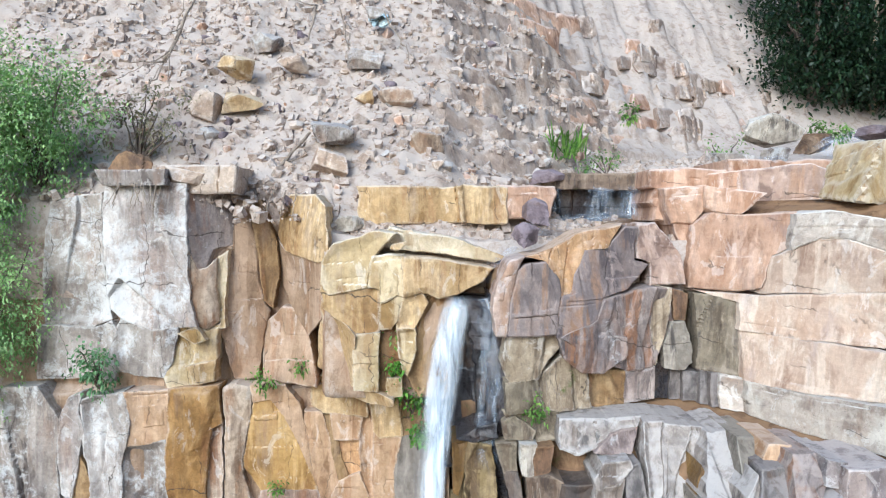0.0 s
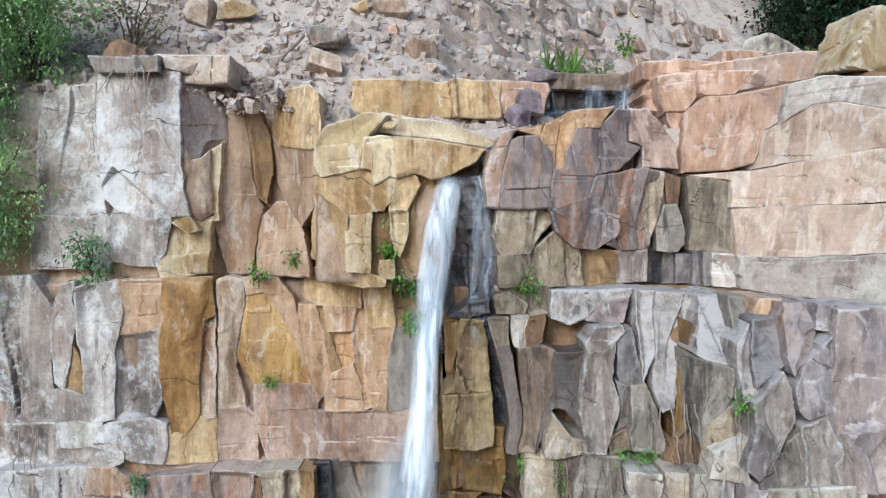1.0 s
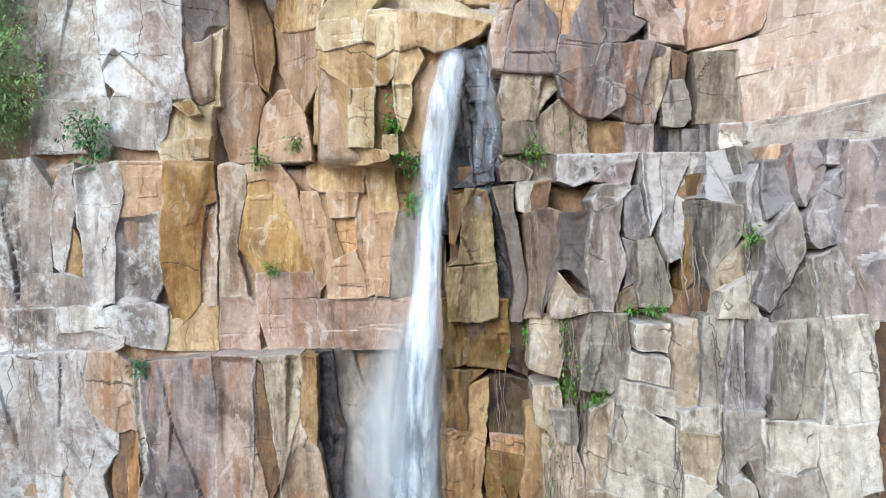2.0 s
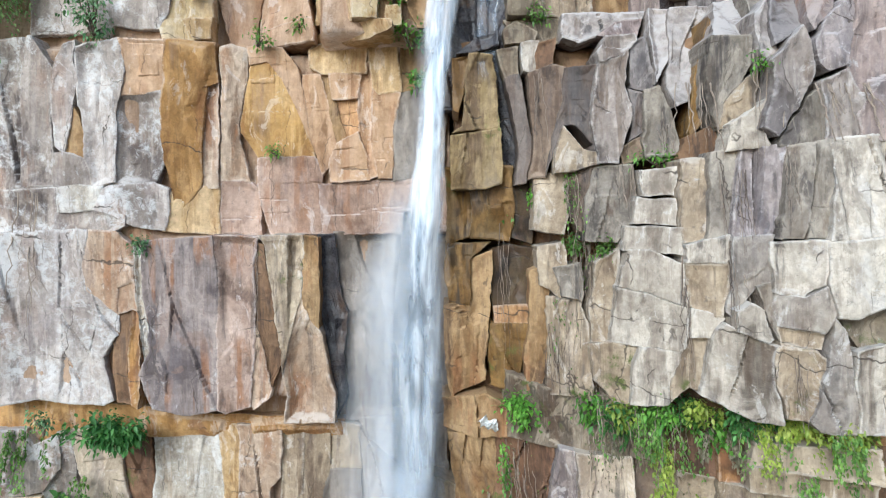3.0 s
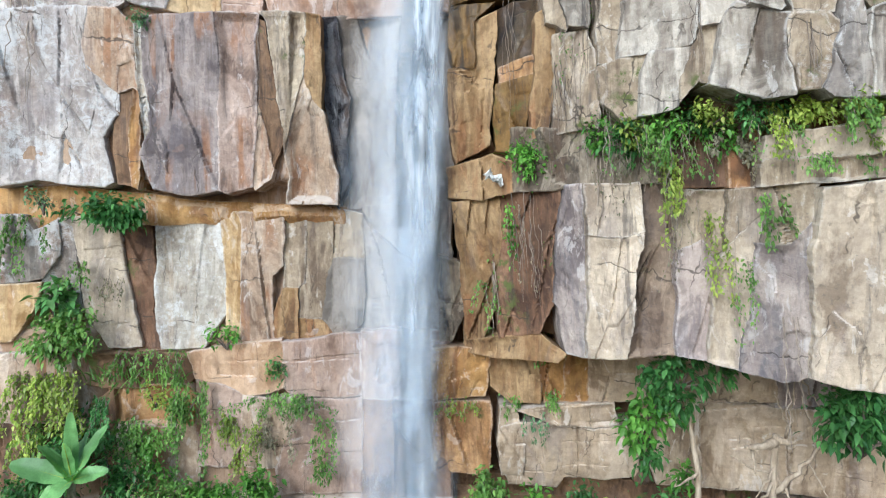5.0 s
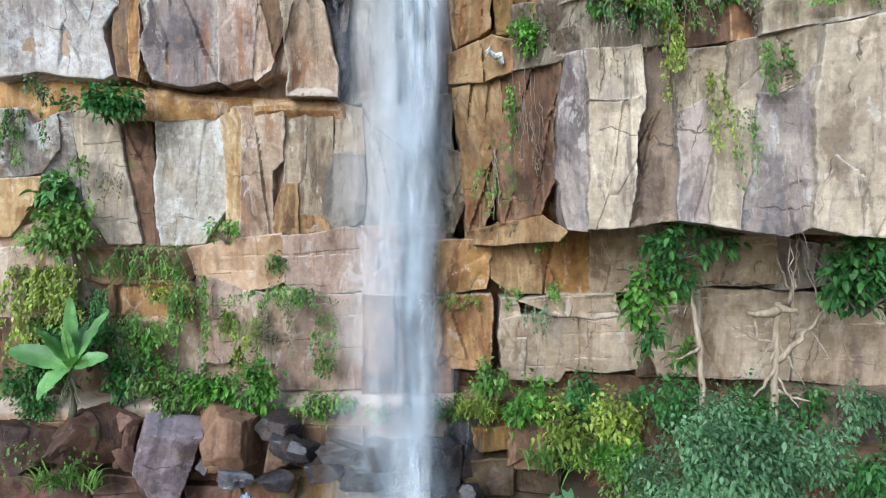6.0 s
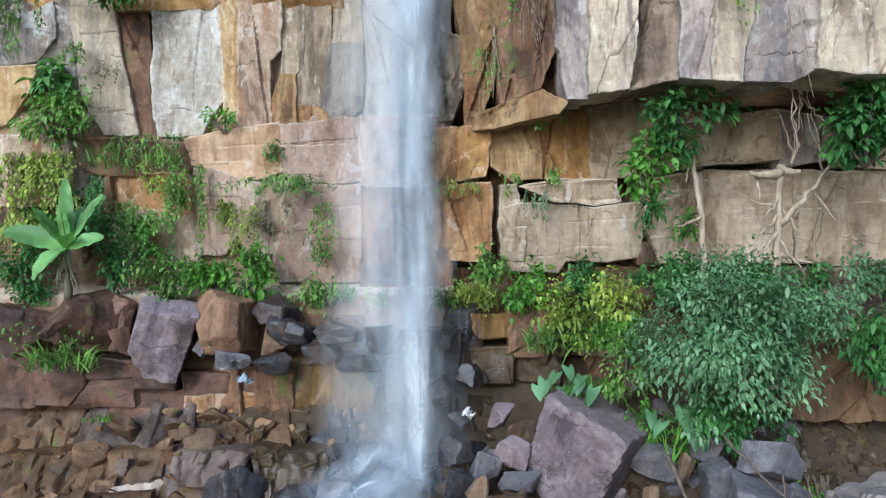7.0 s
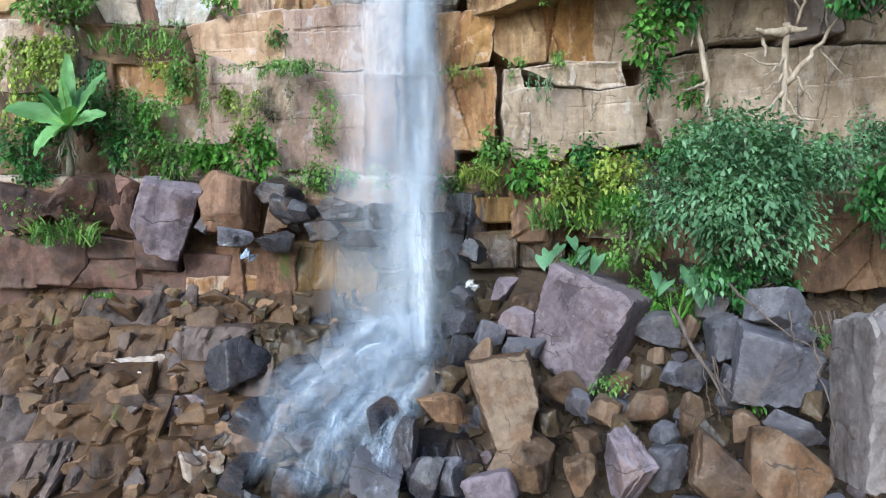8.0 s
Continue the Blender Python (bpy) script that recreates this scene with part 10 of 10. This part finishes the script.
banana(-6.61, 12.95, 3.39, 1.85)
taro(2.19, 12.2, 1.59, 0.55, 0.72, 5, 1)
taro(1.70, 12.3, 1.63, 0.46, 0.47, 4, 2)
taro(3.44, 11.3, 0.97, 0.76, 0.94, 6, 3)
bare_tree("slender_tree", [(4.12, 11.90, 3.42), (4.05, 11.90, 4.69), (3.88, 12.00, 5.81)], (0.055, 0.045, 0.038), [((4.05, 11.90, 4.69), (3.60, 11.70, 4.53), 0.03), ((3.88, 12.00, 5.58), (3.79, 11.90, 5.23), 0.025)], "slender pale bare trunk leaning up to the overhang", 11, BARK)
bare_tree("dead_tree", [(5.02, 11.40, 3.52), (5.03, 11.40, 4.55), (5.06, 11.40, 5.46)], (0.07, 0.055, 0.05), [((5.06, 11.40, 5.33), (4.52, 11.20, 5.32), 0.090), ((5.06, 11.40, 5.37), (5.32, 11.30, 5.35), 0.075), ((5.05, 11.40, 4.55), (5.76, 11.00, 5.63), 0.053), ((5.04, 11.40, 4.47), (4.58, 11.10, 4.08), 0.038), ((5.03, 11.40, 4.73), (4.59, 11.10, 4.38), 0.030), ((5.05, 11.40, 4.90), (5.39, 11.20, 4.24), 0.030), ((4.70, 11.40, 5.31), (4.67, 11.20, 4.91), 0.038), ((5.09, 11.40, 4.81), (4.44, 11.60, 5.06), 0.027), ((5.02, 11.40, 4.12), (5.48, 11.20, 3.98), 0.038), ((5.97, 11.40, 5.62), (6.18, 11.00, 5.34), 0.030), ((5.21, 11.40, 5.41), (5.18, 11.00, 6.49), 0.027), ((5.29, 11.40, 5.58), (4.85, 11.00, 6.17), 0.021), ((5.03, 11.40, 4.38), (5.26, 11.10, 3.91), 0.024), ((5.05, 11.40, 4.99), (4.59, 11.00, 4.60), 0.024), ((5.56, 11.40, 5.07), (5.65, 10.90, 4.60), 0.021), ((5.72, 11.40, 5.33), (5.21, 10.90, 6.16), 0.021), ((5.36, 11.40, 6.52), (4.84, 10.80, 6.80), 0.021), ((5.37, 11.40, 6.44), (5.49, 10.80, 5.99), 0.018)], "grey dead trunk with crooked bare limbs under the overhang", 12, BARK)
bare_tree("fallen_branch", [(-3.75, 15.40, 20.12), (-2.90, 16.30, 21.38)], (0.05, 0.03), [((-3.39, 15.80, 20.67), (-2.89, 16.00, 20.95), 0.02)], "pale dead branch lying on the scree slope", 13, ROOT)
bare_tree("dead_branch", [(-6.09, 16.40, 22.93), (-5.69, 17.50, 24.71)], (0.05, 0.02), [((-6.09, 16.40, 22.93), (-7.00, 15.80, 22.86), 0.02), ((-5.96, 16.40, 23.17), (-6.80, 15.60, 22.41), 0.018), ((-6.09, 16.40, 22.93), (-6.53, 15.50, 21.64), 0.018), ((-5.84, 16.40, 23.41), (-5.78, 17.00, 24.69), 0.02), ((-5.97, 16.40, 23.05), (-5.81, 15.60, 21.83), 0.015), ((-5.71, 16.40, 23.66), (-6.50, 15.90, 23.30), 0.015), ((-5.84, 16.40, 23.29), (-6.27, 15.60, 22.18), 0.012)], "dead grey branches bleached on the slope edge", 14, ROOT)
bare_tree("root_tangle", [(-3.11, 18.50, 24.74), (-3.21, 17.90, 23.77)], (0.04, 0.02), [((-3.09, 18.40, 24.71), (-3.56, 18.00, 24.73), 0.02), ((-2.54, 18.40, 24.71), (-2.22, 18.00, 23.53), 0.02), ((-2.27, 18.40, 24.03), (-2.35, 18.00, 23.26), 0.018), ((-1.44, 18.40, 24.57), (-0.73, 18.00, 23.39), 0.018), ((-0.89, 18.40, 23.75), (-0.73, 18.00, 22.99), 0.015)], "tangle of bleached roots on the scree slope", 15, ROOT)
bare_tree("bare_root", [(3.15, 10.60, 1.27), (3.60, 9.70, 0.08)], (0.035, 0.015), [((3.35, 10.20, 0.73), (3.74, 9.80, 0.20), 0.018), ((3.87, 10.40, 1.64), (4.75, 9.20, 0.77), 0.02), ((4.52, 9.30, 1.03), (4.46, 8.60, 0.03), 0.018)], "dark bare root lying over the talus", 16, DARK_WOOD)
scrap(0.80, 12.45, 9.46, 0.34, (0.75, 0.75, 0.72), "crumpled white plastic scrap on the wet ledge", 1)
scrap(0.36, 12.3, 1.44, 0.3, (0.75, 0.75, 0.74), "torn white plastic scrap among wet stones", 2)
scrap(-3.46, 12.75, 1.92, 0.35, (0.30, 0.40, 0.55), "faded blue plastic scrap on the rock shelf", 3)
scrap(-1.58, 18.8, 24.43, 0.5, (0.45, 0.58, 0.62), "pale blue plastic scrap on the scree slope", 4)


def forest_tree(x, y, z, high, seed):
    """A dark tree of the wood above: tapered trunk, limbs and a ragged crown."""
    root = new("tree")
    root.location = (x, y, z)
    rng = np.random.RandomState(seed)
    v, f = tube(bent((0, 0, -0.5), (0.3, 0, high), 0, 8, seed, 0.02), [0.24 - 0.022 * i for i in range(9)], 8, 0.2)
    part("trunk", mesh_of("trunk", v, f, BARK if seed % 3 == 0 else DARK_WOOD), root)
    centres = []
    for k in range(16):
        a, s = rng.uniform(0, 6.28), rng.uniform(0.12, 1.0)
        tip = np.array([math.cos(a) * high * 0.26, math.sin(a) * high * 0.26, high * s + rng.uniform(-0.3, 0.8)])
        v, f = tube(bent((0.2 * s, 0, high * s * 0.8), tip, 0.05, 6, seed + k, 0.06), [0.07 - 0.009 * i for i in range(7)], 5)
        part("limb", mesh_of("limb", v, f, DARK_WOOD), root)
        centres.append(tip)
    n = 5200
    pick = rng.randint(0, 16, n)
    spots = np.array(centres)[pick] + rng.normal(0, 1, (n, 3)) * np.array([0.75, 0.75, 0.5])
    ways = rng.normal(0, 0.7, (n, 3)) + np.array([0, -0.4, -0.2])
    size = rng.uniform(0.14, 0.26, n)
    v, f = leaf_field(spots, ways, size, size * 0.5, seed, 0.3, 0.15, BLADE)
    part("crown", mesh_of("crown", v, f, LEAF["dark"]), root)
    return tagged(root, "dark green forest tree on the ridge above", "tree", "forest trees")


for k in range(11):
    x, y = 15.2 + 1.55 * (k % 6) + 0.8 * (k // 6), 31.0 + 2.6 * (k // 6) + (k * 37 % 11) * 0.16
    forest_tree(x, y, float(slope_height(np.array([x]), np.array([y]))[0]) - 0.6, 5.2 + (k * 29 % 7) * 0.35, 40 + k)
